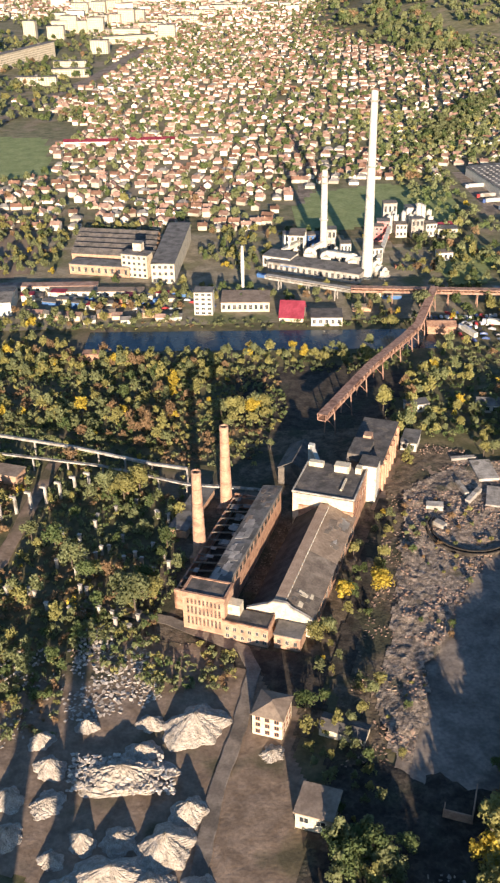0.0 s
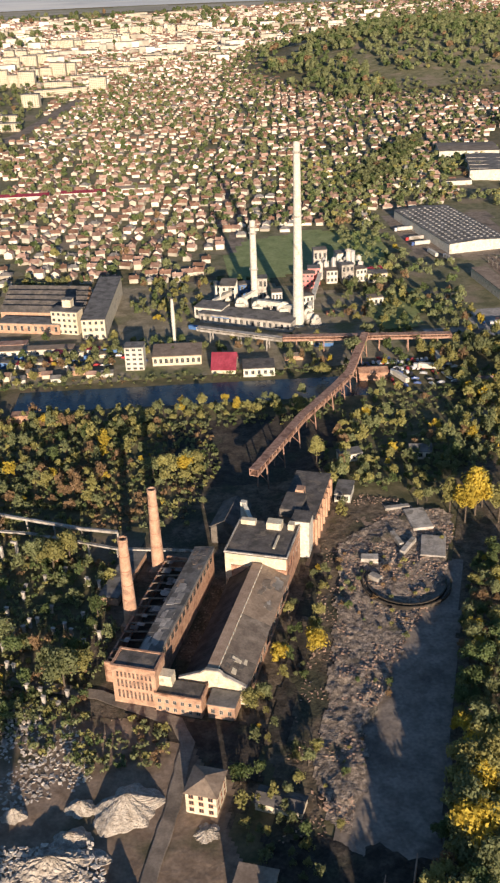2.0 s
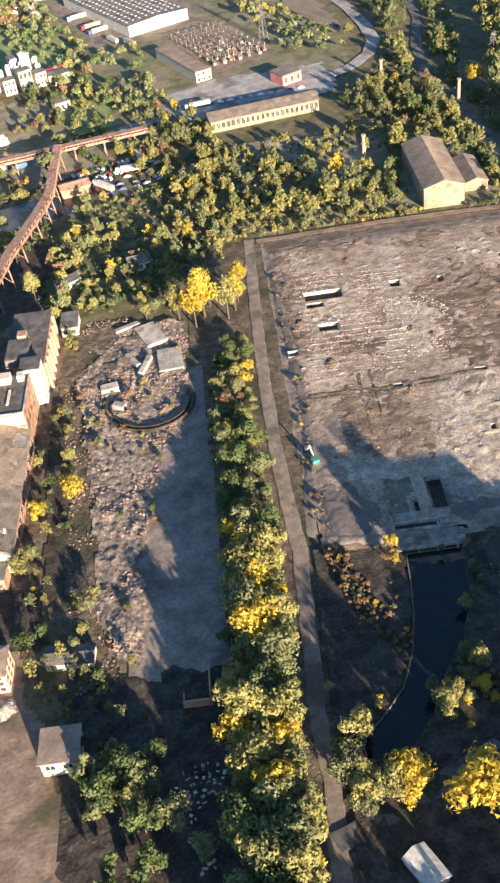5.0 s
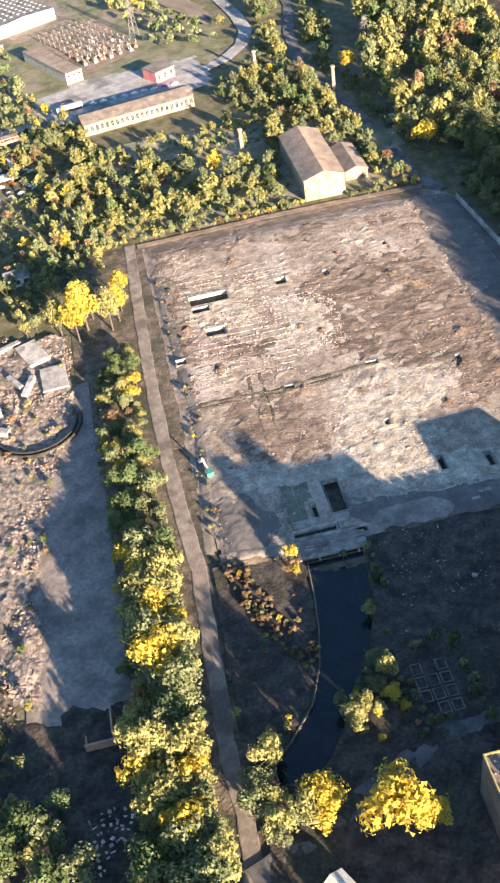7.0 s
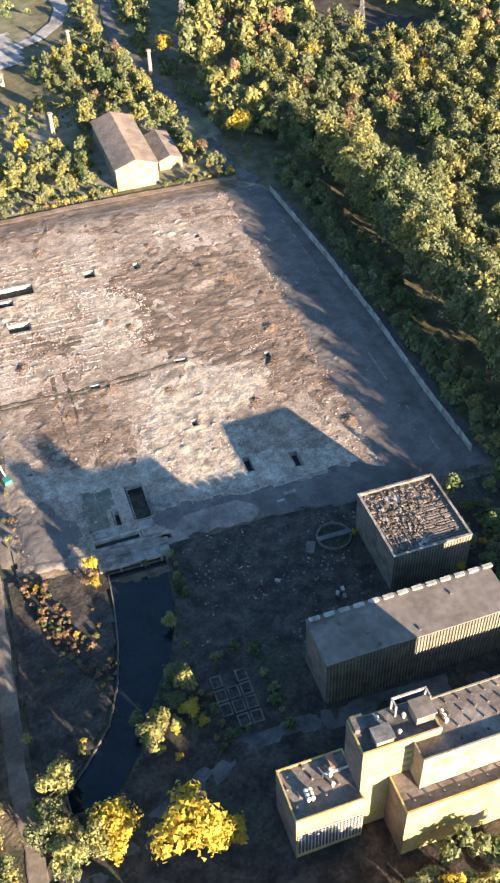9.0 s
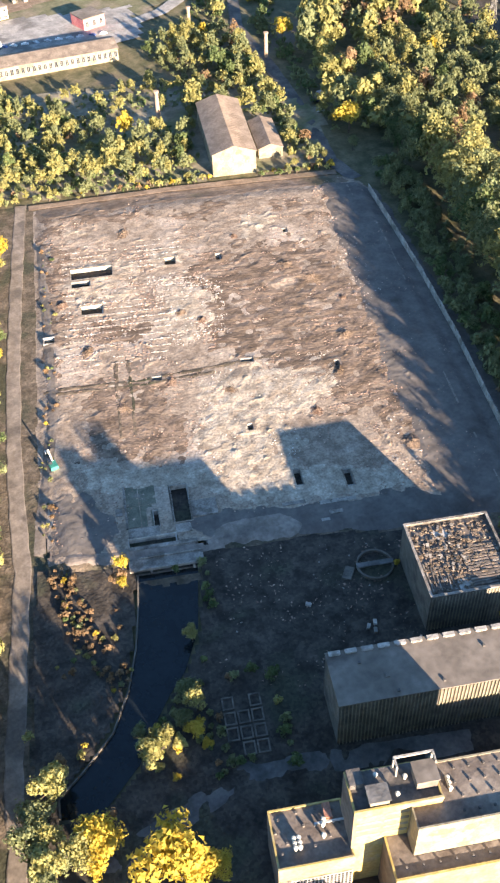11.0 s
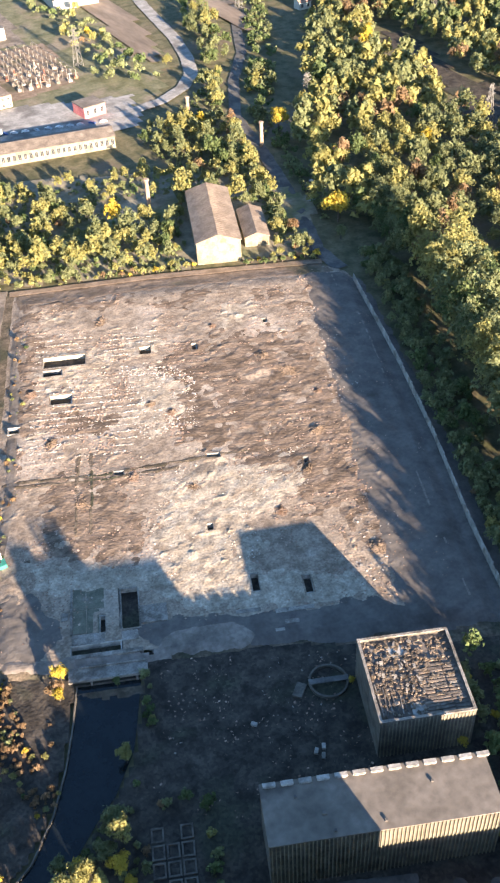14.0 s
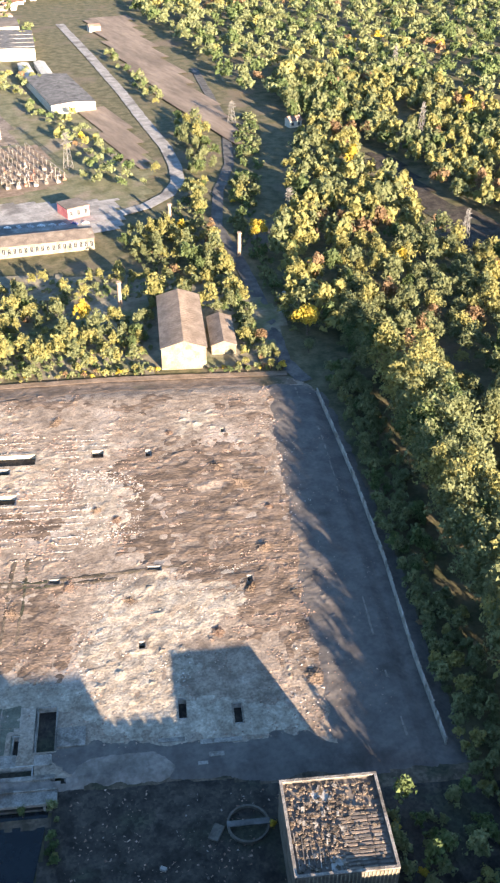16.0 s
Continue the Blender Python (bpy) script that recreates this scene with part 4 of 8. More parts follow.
# single trees: x, y, size, kind, shape
SINGLES = [
    (128, 341, 1.6, "gold", 5), (133, 347, 1.1, "yellow", 5), (141, 338, 1.15, "gold", 5), (145, 344, 0.9, "yellow", 5), (106, 353, 0.9, "yellow", 3), (111, 356, 0.8, "olive", 3),
    (69, 399, 1.05, "yellow", 5), (6, 398, 1.2, "gold", 4), (-2, 396, 1.1, "yellow", 1), (-9, 399, 1.0, "olive", 4), (12, 402, 1.0, "yellow", 4), (12.7, 366, 0.75, "olive", 3),
    (-41, 257, 1.3, "olive", 1), (-35, 262, 1.1, "yellow", 0), (-46, 264, 1.1, "olive", 0), (-38, 270, 1.0, "green", 1), (-31, 293, 0.9, "green", 2), (-33, 285, 0.8, "green", 3),
    (-50, 328, 1.2, "yellow", 1), (-57, 333, 1.1, "olive", 1), (-44, 335, 1.1, "yellow", 0), (-66, 283, 1.1, "olive", 1), (-60, 276, 0.9, "green", 0), (-84, 302, 1.0, "olive", 0),
    (-74, 296, 1.0, "green", 1), (32, 256, 1.0, "gold", 2), (34, 261, 0.8, "yellow", 3), (20, 237, 1.0, "yellow", 4), (25, 241, 0.85, "olive", 3), (50, 279, 0.9, "yellow", 3), (39, 283, 0.8, "yellow", 3),
    (46, 262, 1.2, "gold", 4), (42, 288, 0.6, "olive", 3), (14, 207, 0.85, "green", 4), (20, 209, 0.7, "green", 3), (35, 211, 0.8, "olive", 3), (38, 215, 0.8, "yellow", 3), (27, 200, 0.7, "olive", 3), (31, 203, 0.7, "yellow", 3),
    (40, 186, 0.6, "yellow", 3), (30, 185, 0.7, "green", 3), (20, 150, 1.0, "green", 1), (27, 153, 1.0, "green", 1), (23, 158, 0.9, "green", 0), (31, 147, 0.9, "olive", 0), (17, 157, 0.8, "green", 4),
    (26, 138, 1.0, "green", 1), (33, 136, 1.0, "olive", 1), (20, 168, 0.6, "green", 3), (36, 156, 0.8, "green", 4), (24, 128, 1.0, "green", 0), (37, 126, 0.9, "olive", 4), (46, 122, 0.8, "gold", 0),
    (100, 104.5, 1.75, "gold", 1), (104.5, 101, 1.25, "gold", 0), (108.6, 100.5, 0.8, "gold", 4), (111, 133, 0.8, "yellow", 2), (113.5, 130, 0.5, "gold", 3), (107.5, 128, 0.5, "yellow", 3), (110, 124, 0.4, "gold", 3),
    (89, 119, 1.1, "gold", 4), (85, 113, 0.7, "gold", 3), (93, 123, 0.6, "rust", 3), (78, 125, 1.0, "yellow", 0), (80, 119, 0.9, "olive", 4), (75, 116, 0.9, "olive", 2), (86, 137, 0.75, "yellow", 2),
    (88, 141, 0.55, "rust", 3), (122.7, 181, 0.6, "gold", 3), (121, 184, 0.55, "rust", 3), (84, 151, 0.5, "yellow", 3), (131, 156, 0.5, "yellow", 3), (144.5, 176, 0.5, "olive", 3), (123, 143, 0.6, "olive", 4),
    (196, 146, 0.55, "gold", 3), (84, 135, 1.1, "yellow", 0), (78, 131, 1.0, "olive", 4), (88, 116, 1.15, "gold", 4), (84, 118, 0.9, "yellow", 1), (107, 130, 1.0, "yellow", 2), (111, 134, 0.8, "gold", 3), (107, 137, 0.8, "olive", 3), (125, 186, 0.8, "gold", 3), (123, 183, 0.7, "rust", 3), (137.5, 178, 0.45, "green", 3), (131, 157, 0.6, "yellow", 2), (74, 126, 1.0, "olive", 1), (76, 119, 1.1, "yellow", 0), (191, 148, 0.4, "gold", 3), (217, 134, 0.5, "gold", 3), (326, 367, 1.5, "gold", 1), (329, 370, 1.0, "gold", 4), (353, 470, 1.5, "gold", 2), (122, 336, 1.5, "gold", 5), (136, 334, 1.5, "yellow", 5), (118, 345, 1.1, "yellow", 5), (149, 352, 1.0, "gold", 5), (89, 497, 1.0, "yellow", 4), (112, 520, 1.3, "olive", 1), (318, 352, 0.7, "olive", 4),
    (204, 119, 0.55, "gold", 3), (197, 96, 0.5, "yellow", 3), (216, 121, 0.5, "gold", 3), (221, 126, 0.5, "olive", 3), (286, 351, 0.8, "yellow", 3), (294, 352, 0.75, "rust", 3), (301, 350, 0.6, "yellow", 3),
]
for x, y, s, kind, shape in SINGLES:
    tree(x, y, s * 1.3, kind, shape, rnd=rnd)
for u, n in zip(*scatter([(6, -208), (24, -208), (22, -232), (10, -262), (2, -262)], 4.6, 0.3, 15, 8)):
    x, y = site_xy(u, n)
    tree(x, y, rnd.uniform(0.5, 1.0), pick(rnd, (1, 2, 1, 0.3, 5)), 6 + rnd.randrange(2), 0.5, rnd=rnd)
for u, n in zip(*scatter([(5, -30), (9, -30), (11, -130), (6, -190), (2, -190), (4, -90)], 3.0, 0.55, 16, 8)):
    x, y = site_xy(u, n)
    tree(x, y, rnd.uniform(0.4, 0.85), pick(rnd, (2, 3, 1, 0.2, 3)), 6 + rnd.randrange(2), 0.4, rnd=rnd)
for u, n in zip(*scatter([(-80, -90), (-36, -70), (-44, -150), (-52, -220), (-66, -228), (-70, -165)], 6.5, 0.42, 17, 10)):
    x, y = site_xy(u, n)
    tree(x, y, rnd.uniform(0.5, 1.2), pick(rnd, (1, 3, 1.5, 0.2, 2)), 6 + rnd.randrange(2), 0.4, rnd=rnd)

for u, n in zip(*scatter([(2, 4), (78, 5), (134, 4), (134, 9), (78, 11), (2, 9)], 3.2, 0.8, 18, 8, [[(80, 0), (102, 0), (102, 12), (80, 12)]])):
    x, y = site_xy(u, n)
    tree(x, y, rnd.uniform(0.7, 1.5), pick(rnd, (1, 3, 4, 1, 1.5)), 6 + rnd.randrange(2), 0.2, rnd=rnd)
for u, n in zip(*scatter([(38, -240), (62, -240), (62, -268), (38, -268)], 3.2, 0.6, 19, 8, [[(45, -264), (57, -264), (57, -247), (45, -247)]])):
    x, y = site_xy(u, n)
    tree(x, y, rnd.uniform(0.8, 1.5), pick(rnd, (4, 3, 0.4, 0.1, 0.6)), 6 + rnd.randrange(2), 0.5, rnd=rnd)

for u, n in zip(*scatter([(4, -199), (10, -199), (17, -222), (26, -236), (20, -241), (9, -226)], 1.9, 0.85, 20, 8)):
    x, y = site_xy(u, n)
    tree(x, y, rnd.uniform(0.45, 0.95), pick(rnd, (0.3, 1, 1, 0.6, 6)), 6 + rnd.randrange(2), 0.5, rnd=rnd)

for u, n in zip(*scatter([(46.5, -206), (49, -206), (47.5, -226), (42, -240), (36, -249), (30, -259), (26, -262), (29, -253), (36, -242), (44, -226)], 2.8, 0.6, 22, 8)):
    x, y = site_xy(u, n)
    tree(x, y, rnd.uniform(0.6, 1.4), pick(rnd, (3, 4, 1.2, 0.3, 0.4)), 6 + rnd.randrange(2), 0.5, rnd=rnd)
for u, n, size, kind in ((37, -246, 0.85, "olive"), (39.5, -250, 1.0, "yellow"), (35.5, -253, 0.9, "olive"), (38.5, -256, 0.8, "gold"), (40.5, -260, 0.55, "gold"), (34, -259, 0.75, "yellow")):
    x, y = site_xy(u, n)
    tree(x, y, size, kind, rnd.randrange(5), 0.5, rnd=rnd)

HALLS = s_poly((-146, -42), (-146, -203), (-90, -203), (-86, -95), (-84, -42))
WAYS = [[(-125, 235), (-99, 288), (-88, 362), (-78, 362), (-89, 288), (-115, 235)], HALLS]
LANE = [(298, 330), (305, 378), (318, 419), (327, 454), (339, 510), (365, 564), (393, 606), (432, 690), (482, 860), (498, 860), (446, 690), (406, 598), (379, 556), (353, 506), (341, 450), (332, 415), (321, 374), (312, 330)]
CLEAR = [(506, 604), (512, 554), (494, 478), (506, 416), (500, 380), (458, 388), (449, 421), (472, 499), (479, 555)]
SHEDS = [s_poly((77, 0), (118, 0), (118, 54), (103, 66), (78, 66)), [(203, 503), (278, 484), (282, 512), (210, 535)], [(200, 478), (285, 462), (285, 540), (205, 540)], LANE, s_poly((50, 60), (75, 60), (75, 80), (50, 80))]
wood("woodland_works", "bushes and young trees crowding round the halls", scatter(s_poly((-88, -52), (-80, -60), (-79, -120), (-72, -200), (-64, -236), (-56, -250), (-66, -262), (-68, -258), (-84, -242), (-90, -205)), 4.6, 0.56, 30, 12, [HALLS, s_poly((-80, -252), (-66, -252), (-66, -268), (-80, -268)), s_poly((-101, -224), (-88, -224), (-88, -240), (-101, -240))]), (2.6, 4, 3.0, 0.5, 2.0), LOOSE, 30, (0.35, 0.95))
wood("woodland_clump", "clump of lit green trees beside the gate house", scatter(s_poly((-68, -262), (-51, -260), (-50, -279), (-68, -279)), 5.2, 0.98, 29, 12), (4, 5, 2.0, 0.1, 0.2), TALL, 29, (0.9, 1.25))
wood("woodland_clump", "clump of green trees on dark ground", scatter(s_poly((-64, -284), (-50, -286), (-50, -300), (-63, -300)), 5.2, 0.98, 28, 12), (5, 5, 1.2, 0.1, 0.2), TALL, 28, (0.8, 1.1))
wood("woodland_lot", "young trees between the lot and the conveyor", scatter([(84, 372), (118, 350), (150, 372), (168, 395), (120, 405), (92, 410)], 6.0, 0.7, 47, 14), (3, 5, 3.4, 0.6, 1.2), LOOSE, 47, (0.5, 1.0))
wood("woodland_scrub", "scrubby young trees and bushes over the old works", scatter([(-135, 205), (-62, 212), (-62, 240), (-24, 250), (-24, 345), (-135, 355)], 5.4, 0.48, 31, 14, WAYS), (3.6, 4.5, 2, 0.3, 2.0), LOOSE, 31, (0.4, 1.15))
wood("woodland_west", "mixed autumn wood in olive, green and russet", scatter([(-260, 345), (15, 352), (25, 420), (15, 455), (-120, 462), (-260, 480)], 6.0, 0.43, 32, 18, WAYS + [[(-38, 340), (35, 340), (35, 386), (-25, 386)], [(-12, 404), (35, 404), (35, 445), (-6, 445)]]), (2.6, 4.6, 2.6, 0.7, 4.4), LOOSE, 32, (0.55, 1.35))
wood("woodland_bank", "row of yellowing trees along the bank", scatter([(-200, 456), (-85, 452), (75, 448), (75, 472), (-85, 474), (-90, 494), (-200, 500)], 6.2, 0.8, 33, 12, ()), (1.4, 3.4, 4.6, 1.2, 2), MID, 33, (0.6, 1.0))
wood("woodland_east_bank", "dense green trees beside the conveyor bridge", scatter([(66, 372), (118, 372), (165, 400), (230, 450), (205, 478), (110, 470), (92, 440), (72, 410)], 5.8, 0.42, 34, 18, SHEDS), (2.6, 4.6, 4.0, 0.6, 2.0), LOOSE, 34, (0.6, 1.25))
# Pale soil colour imitates haze lifting the gaps between the trees.
patch("ground_north", "weedy ground beneath the open wood, paled to suggest haze", [(-34, 6), (132, 8), (146, 60), (118, 108), (0, 116), (-38, 78)], 4, lambda x, y: 0.3 * rough_noise(x, y, 9, 2, 95), M["weedy"], SITE, ragged=4.0, lift=0.04)
north_area = s_poly((-36, 2), (60, 7), (136, 4), (150, 60), (120, 112), (0, 120), (-40, 80))
wood("woodland_north", "open autumn wood of olive and yellow young trees", scatter(north_area, 5.2, 0.5, 35, 16, SHEDS), (1.6, 4.6, 5.2, 0.35, 2.0), LOOSE, 35, (0.55, 1.25))
wood("woodland_north_tall", "taller yellowing trees standing over the young wood", scatter(north_area, 13.0, 0.5, 63, 30, SHEDS), (1.0, 4, 5, 0.7, 1.0), LOOSE, 63, (1.3, 1.9))
wood("woodland_depot", "trees round the depot and the substation", scatter([(150, 480), (205, 478), (330, 440), (400, 560), (350, 620), (330, 560), (285, 505), (205, 540), (150, 540)], 6.4, 0.62, 36, 20,
     SHEDS + [[(315, 540), (350, 560), (376, 610), (388, 655), (400, 733), (412, 803), (432, 945), (408, 945), (388, 803), (376, 733), (364, 655), (352, 610), (330, 580), (290, 560), (290, 535)], [(160, 548), (202, 545), (286, 515), (325, 520), (350, 545), (330, 560), (286, 560), (200, 570), (160, 566)]]), (2.0, 5, 4.2, 0.5, 1.6), LOOSE, 36, (0.7, 1.45))
wall_line = [site_xy(190, 0), site_xy(190, -100), site_xy(189, -200), site_xy(187, -330)]
forest = [(326, 372), wall_line[0], wall_line[1], wall_line[2], wall_line[3], (330, 80), (560, 300), (640, 480), (640, 760), (540, 800), (470, 640), (400, 520), (345, 440)]
NEAR_FOREST = [site_xy(182, 40), wall_line[0], wall_line[1], wall_line[2], wall_line[3], (330, 80), (470, 230), (480, 400), (440, 440), (360, 440)]
wood("woodland_forest_near", "dense mixed forest in olive and yellow leaf", scatter(NEAR_FOREST, 8.8, 0.97, 68, 30, [LANE, CLEAR]), (1.9, 4.8, 4.6, 0.2, 2.2), CANOPY, 68, (1.1, 1.9))
wood("woodland_forest", "dense mixed forest in green and yellow leaf", scatter(forest, 9.0, 0.97, 37, 30, [LANE, CLEAR, NEAR_FOREST]), (2.0, 4.8, 4.6, 0.2, 1.8), MIST, 37, (1.25, 2.1))
wood("woodland_hedge", "low dark growth along the perimeter wall", scatter([site_xy(151.5, 0), site_xy(167, 0), site_xy(165, -330), site_xy(152, -330)], 3.9, 0.97, 46, 20), (3, 7, 2.0, 0.0, 0.3), MID, 46, (0.5, 1.0))
wood("woodland_forest_far", "distant forest canopy in autumn green", scatter([(480, 700), (640, 700), (640, 400), (820, 420), (1250, 1100), (1100, 1500), (620, 1700), (545, 1200)], 16.5, 0.97, 38, 80, ()), (4.5, 5, 1.4, 0.1, 1.2), FOREST, 38, (1.3, 2.2))
wood("woodland_strip_trees", "trees among the works and yards across the water", scatter([(-260, 512), (210, 508), (200, 640), (40, 680), (-120, 720), (-260, 760)], 8.0, 0.54, 39, 22,
     [[(-160, 520), (-132, 520), (-132, 600), (-160, 600)], [(-115, 585), (-22, 575), (-20, 690), (-115, 680)], [(-26, 515), (72, 500), (72, 535), (-26, 540)], [(22, 565), (100, 560), (135, 660), (30, 660)]]), (3, 4, 2.4, 0.5, 2.2), MIST, 39, (0.6, 1.15))

wood("woodland_southeast", "shaded bushes and trees between the blocks and the perimeter wall", scatter(s_poly((127, -212), (152, -210), (152, -335), (124, -335), (123, -280), (126, -240)), 5.0, 0.9, 48, 18), (6, 5, 0.6, 0.1, 0.4), LOOSE, 48, (0.6, 1.3))
for nm, label, outline, seed in (("undergrowth_north", "low green undergrowth and weeds beneath the trees", s_poly((-36, 3), (60, 7), (136, 5), (150, 60), (120, 112), (0, 120), (-40, 80)), 50), ("undergrowth_bank", "low weeds and brambles beside the conveyor", [(66, 372), (118, 372), (165, 400), (230, 450), (205, 478), (110, 470), (92, 440), (72, 410)], 51),
                                 ("undergrowth_scrub", "dry russet weeds and brambles over the old works", [(-135, 195), (-62, 200), (-62, 240), (-24, 250), (-24, 345), (-135, 355)], 52), ("undergrowth_west", "low mixed brush in the western wood", [(-230, 350), (15, 352), (25, 420), (15, 450), (-120, 458), (-230, 470)], 53),
                                 ("undergrowth_shore", "reeds and bushes along the water", [(-150, 446), (95, 440), (95, 474), (-150, 476)], 58), ("undergrowth_shore", "weeds and bushes along the far bank", [(-200, 514), (150, 500), (150, 512), (-200, 527)], 59), ("undergrowth_front", "russet bushes and brambles before the engine hall", [(-60, 262), (-39, 248), (-12, 240), (-5, 232), (-9, 214), (-20, 218), (-30, 216), (-44, 224), (-62, 240)], 56), ("undergrowth_depot", "low weeds round the depot", [(150, 490), (205, 480), (330, 440), (390, 540), (350, 560), (285, 500), (205, 500)], 54)):
    wood(nm, label, scatter(outline, {56: 3.0, 53: 3.5, 52: 3.6}.get(seed, 4.4), 0.7 if seed == 56 else 0.85, seed, 14, SHEDS + WAYS), (2.5, 4, 1.6, 0.1, 4.0) if seed in (52, 53, 56) else (4, 4, 1.2, 0.1, 0.8), UNDER, seed, (0.5, 1.3))

# Trees out of view, added to cast shade over the basin's south side.
wood("woodland_south", "unseen trees added to shade the ground south of the basin", scatter([(10, 40), (152, 38), (152, 66), (10, 80)], 5.4, 0.99, 49, 18), (4, 4, 2, 0.3, 0.6), DENSE, 49, (1.25, 1.45))
wood("woodland_south_tall", "taller unseen trees added to shade the ground south of the basin", scatter([(88, 40), (126, 40), (126, 62), (88, 66)], 4.4, 0.99, 64, 18), (4, 4, 2, 0.3, 0.6), DENSE, 64, (1.8, 2.1))
TOWN = [(-220, 660), (-30, 690), (60, 690), (200, 700), (330, 1000), (440, 1230), (700, 1560), (560, 1680), (270, 1640), (230, 2100), (420, 2700), (1300, 3000), (1400, 3900), (500, 4100), (-300, 3700), (-760, 3900), (-800, 3700), (-560, 3560), (-300, 3200), (-330, 3000), (-690, 2960), (-500, 2180), (-345, 2180), (-330, 2300), (-180, 1700), (-260, 1250), (-140, 1060), (-220, 840)]
TOWN_OUT = [[(-290, 1060), (-252, 1060), (-222, 1160), (-191, 1290), (-160, 1395), (-122, 1580), (-98, 1700), (-126, 1705), (-150, 1585), (-187, 1402), (-218, 1300), (-250, 1175)], [(46, 640), (195, 640), (192, 805), (130, 820), (66, 795), (42, 740)], [(-560, 1250), (-190, 1250), (-150, 1750), (-420, 1750)], [(-229, 848), (-150, 870), (-178, 1030), (-240, 1046), (-300, 1000)], [(-118, 570), (-18, 570), (-18, 690), (-118, 690)], [(55, 560), (215, 560), (215, 690), (100, 770), (40, 760)], [(190, 690), (300, 700), (310, 860), (190, 860)], [(-260, 600), (-118, 600), (-118, 700), (-260, 740)]]
wood("woodland_left", "trees along the roads beside the flats", scatter([(-520, 780), (-235, 1060), (-150, 1100), (-190, 1700), (-330, 2300), (-700, 2300), (-700, 900)], 17, 0.55, 42, 60), (5, 6, 0.8, 0.1, 2.2), FAR, 42, (0.9, 1.6))
wood("woodland_warehouse", "trees and hedges round the warehouses", scatter([(165, 560), (200, 585), (225, 690), (190, 700), (195, 860), (310, 870), (312, 700), (300, 600), (330, 575), (360, 640), (362, 900), (410, 1100), (140, 1100), (150, 640)], 9.5, 0.72, 43, 26, [[(342, 795), (380, 775), (374, 690), (358, 626), (338, 596), (333, 650), (339, 700)], [(315, 540), (350, 560), (376, 610), (388, 655), (400, 733), (412, 803), (432, 945), (408, 945), (388, 803), (376, 733), (364, 655), (352, 610), (330, 580), (290, 560), (290, 535)], [(200, 705), (295, 705), (300, 845), (200, 850)], [(322, 760), (368, 760), (368, 850), (322, 850)], [(296, 900), (364, 900), (364, 970), (296, 970)], [(238, 596), (296, 606), (300, 705), (225, 705), (222, 600)], [(372, 560), (362, 590), (360, 1000), (378, 1000), (380, 600)]]), (4, 5, 2.4, 0.4, 1.2), FOREST, 43, (0.6, 1.2))
wood("woodland_creek", "dense dark trees along a creek", scatter([(196, 950), (214, 940), (284, 1072), (330, 1160), (300, 1170), (250, 1085)], 7.5, 0.95, 65, 40), (6, 5, 0.6, 0.0, 0.6), FOREST, 65, (0.9, 1.5))
wood("woodland_corridor", "young trees between the curving road and the lane", scatter([(300, 440), (326, 440), (346, 505), (385, 585), (425, 690), (408, 700), (376, 640), (352, 560), (330, 480), (304, 480)], 7.5, 0.75, 66, 20, [LANE, [(290, 530), (345, 545), (372, 600), (388, 655), (400, 733), (376, 733), (364, 655), (350, 610), (330, 585), (290, 562)]]), (2.4, 5, 4, 0.4, 1.0), LOOSE, 66, (0.9, 1.8))
wood("woodland_verge", "low shaded brush along the lane", scatter([(300, 345), (345, 430), (365, 500), (420, 590), (470, 700), (455, 705), (395, 610), (340, 520), (318, 440), (298, 380)], 4.2, 0.7, 67, 14, [LANE]), (5, 5, 1.0, 0.0, 0.6), UNDER, 67, (0.8, 2.0))
wood("woodland_corner", "tall trees where the lane meets the perimeter wall", scatter(s_poly((160, -12), (190, -12), (192, 55), (174, 70), (164, 40)), 5.2, 0.97, 69, 20, [LANE]), (4, 6, 1.6, 0.0, 0.6), EDGE, 69, (1.2, 2.0))
wood("woodland_roadside", "row of trees beside the curving road", scatter([(392, 640), (402, 640), (424, 803), (445, 945), (434, 945), (412, 803)], 9, 0.7, 44, 20, [LANE]), (4, 5, 2.4, 0.4, 1.2), MID, 44, (0.7, 1.2))
wood("woodland_tall", "tall trees of the forest edge", scatter([site_xy(170, -10), site_xy(168, -330), site_xy(187, -340), site_xy(190, -10)], 4.6, 0.99, 45, 20, [LANE]), (2.0, 4.6, 4.2, 0.1, 1.4), EDGE, 45, (2.75, 2.95))
wood("woodland_town", "garden trees among the town's houses", scatter(TOWN[:13] + [(400, 2650), (-420, 2650)] + TOWN[20:], 16.5, 0.75, 40, 60, TOWN_OUT), (5, 6, 0.3, 0.0, 1.6), FAR, 40, (0.65, 1.3))
wood("woodland_far_town", "far trees among the distant suburbs", scatter([(-560, 2650), (420, 2650), (1300, 3000), (1400, 3900), (500, 4100), (-700, 3900)], 46, 0.7, 55, 200, ()), (6, 5, 0.2, 0.0, 1.2), FAR, 55, (1.8, 3.2))
wood("woodland_hillside", "trees over the slopes beyond the town", scatter([(430, 1230), (540, 1250), (760, 1600), (1200, 1700), (1250, 2600), (560, 2600), (380, 2050), (420, 1720), (700, 1640)], 20, 0.85, 57, 90), (5, 6, 0.2, 0.0, 1.8), FAR, 57, (1.3, 2.3))
wood("woodland_hill", "wooded hill in olive and russet", scatter([(240, 2250), (235, 1750), (300, 1500), (400, 1560), (380, 1900), (520, 1950), (1100, 1700), (1200, 2600), (700, 2700), (420, 2500)], 19.5, 0.85, 41, 120, ()), (5, 5, 0.6, 0.0, 2.5), FAR, 41, (1.6, 2.5))

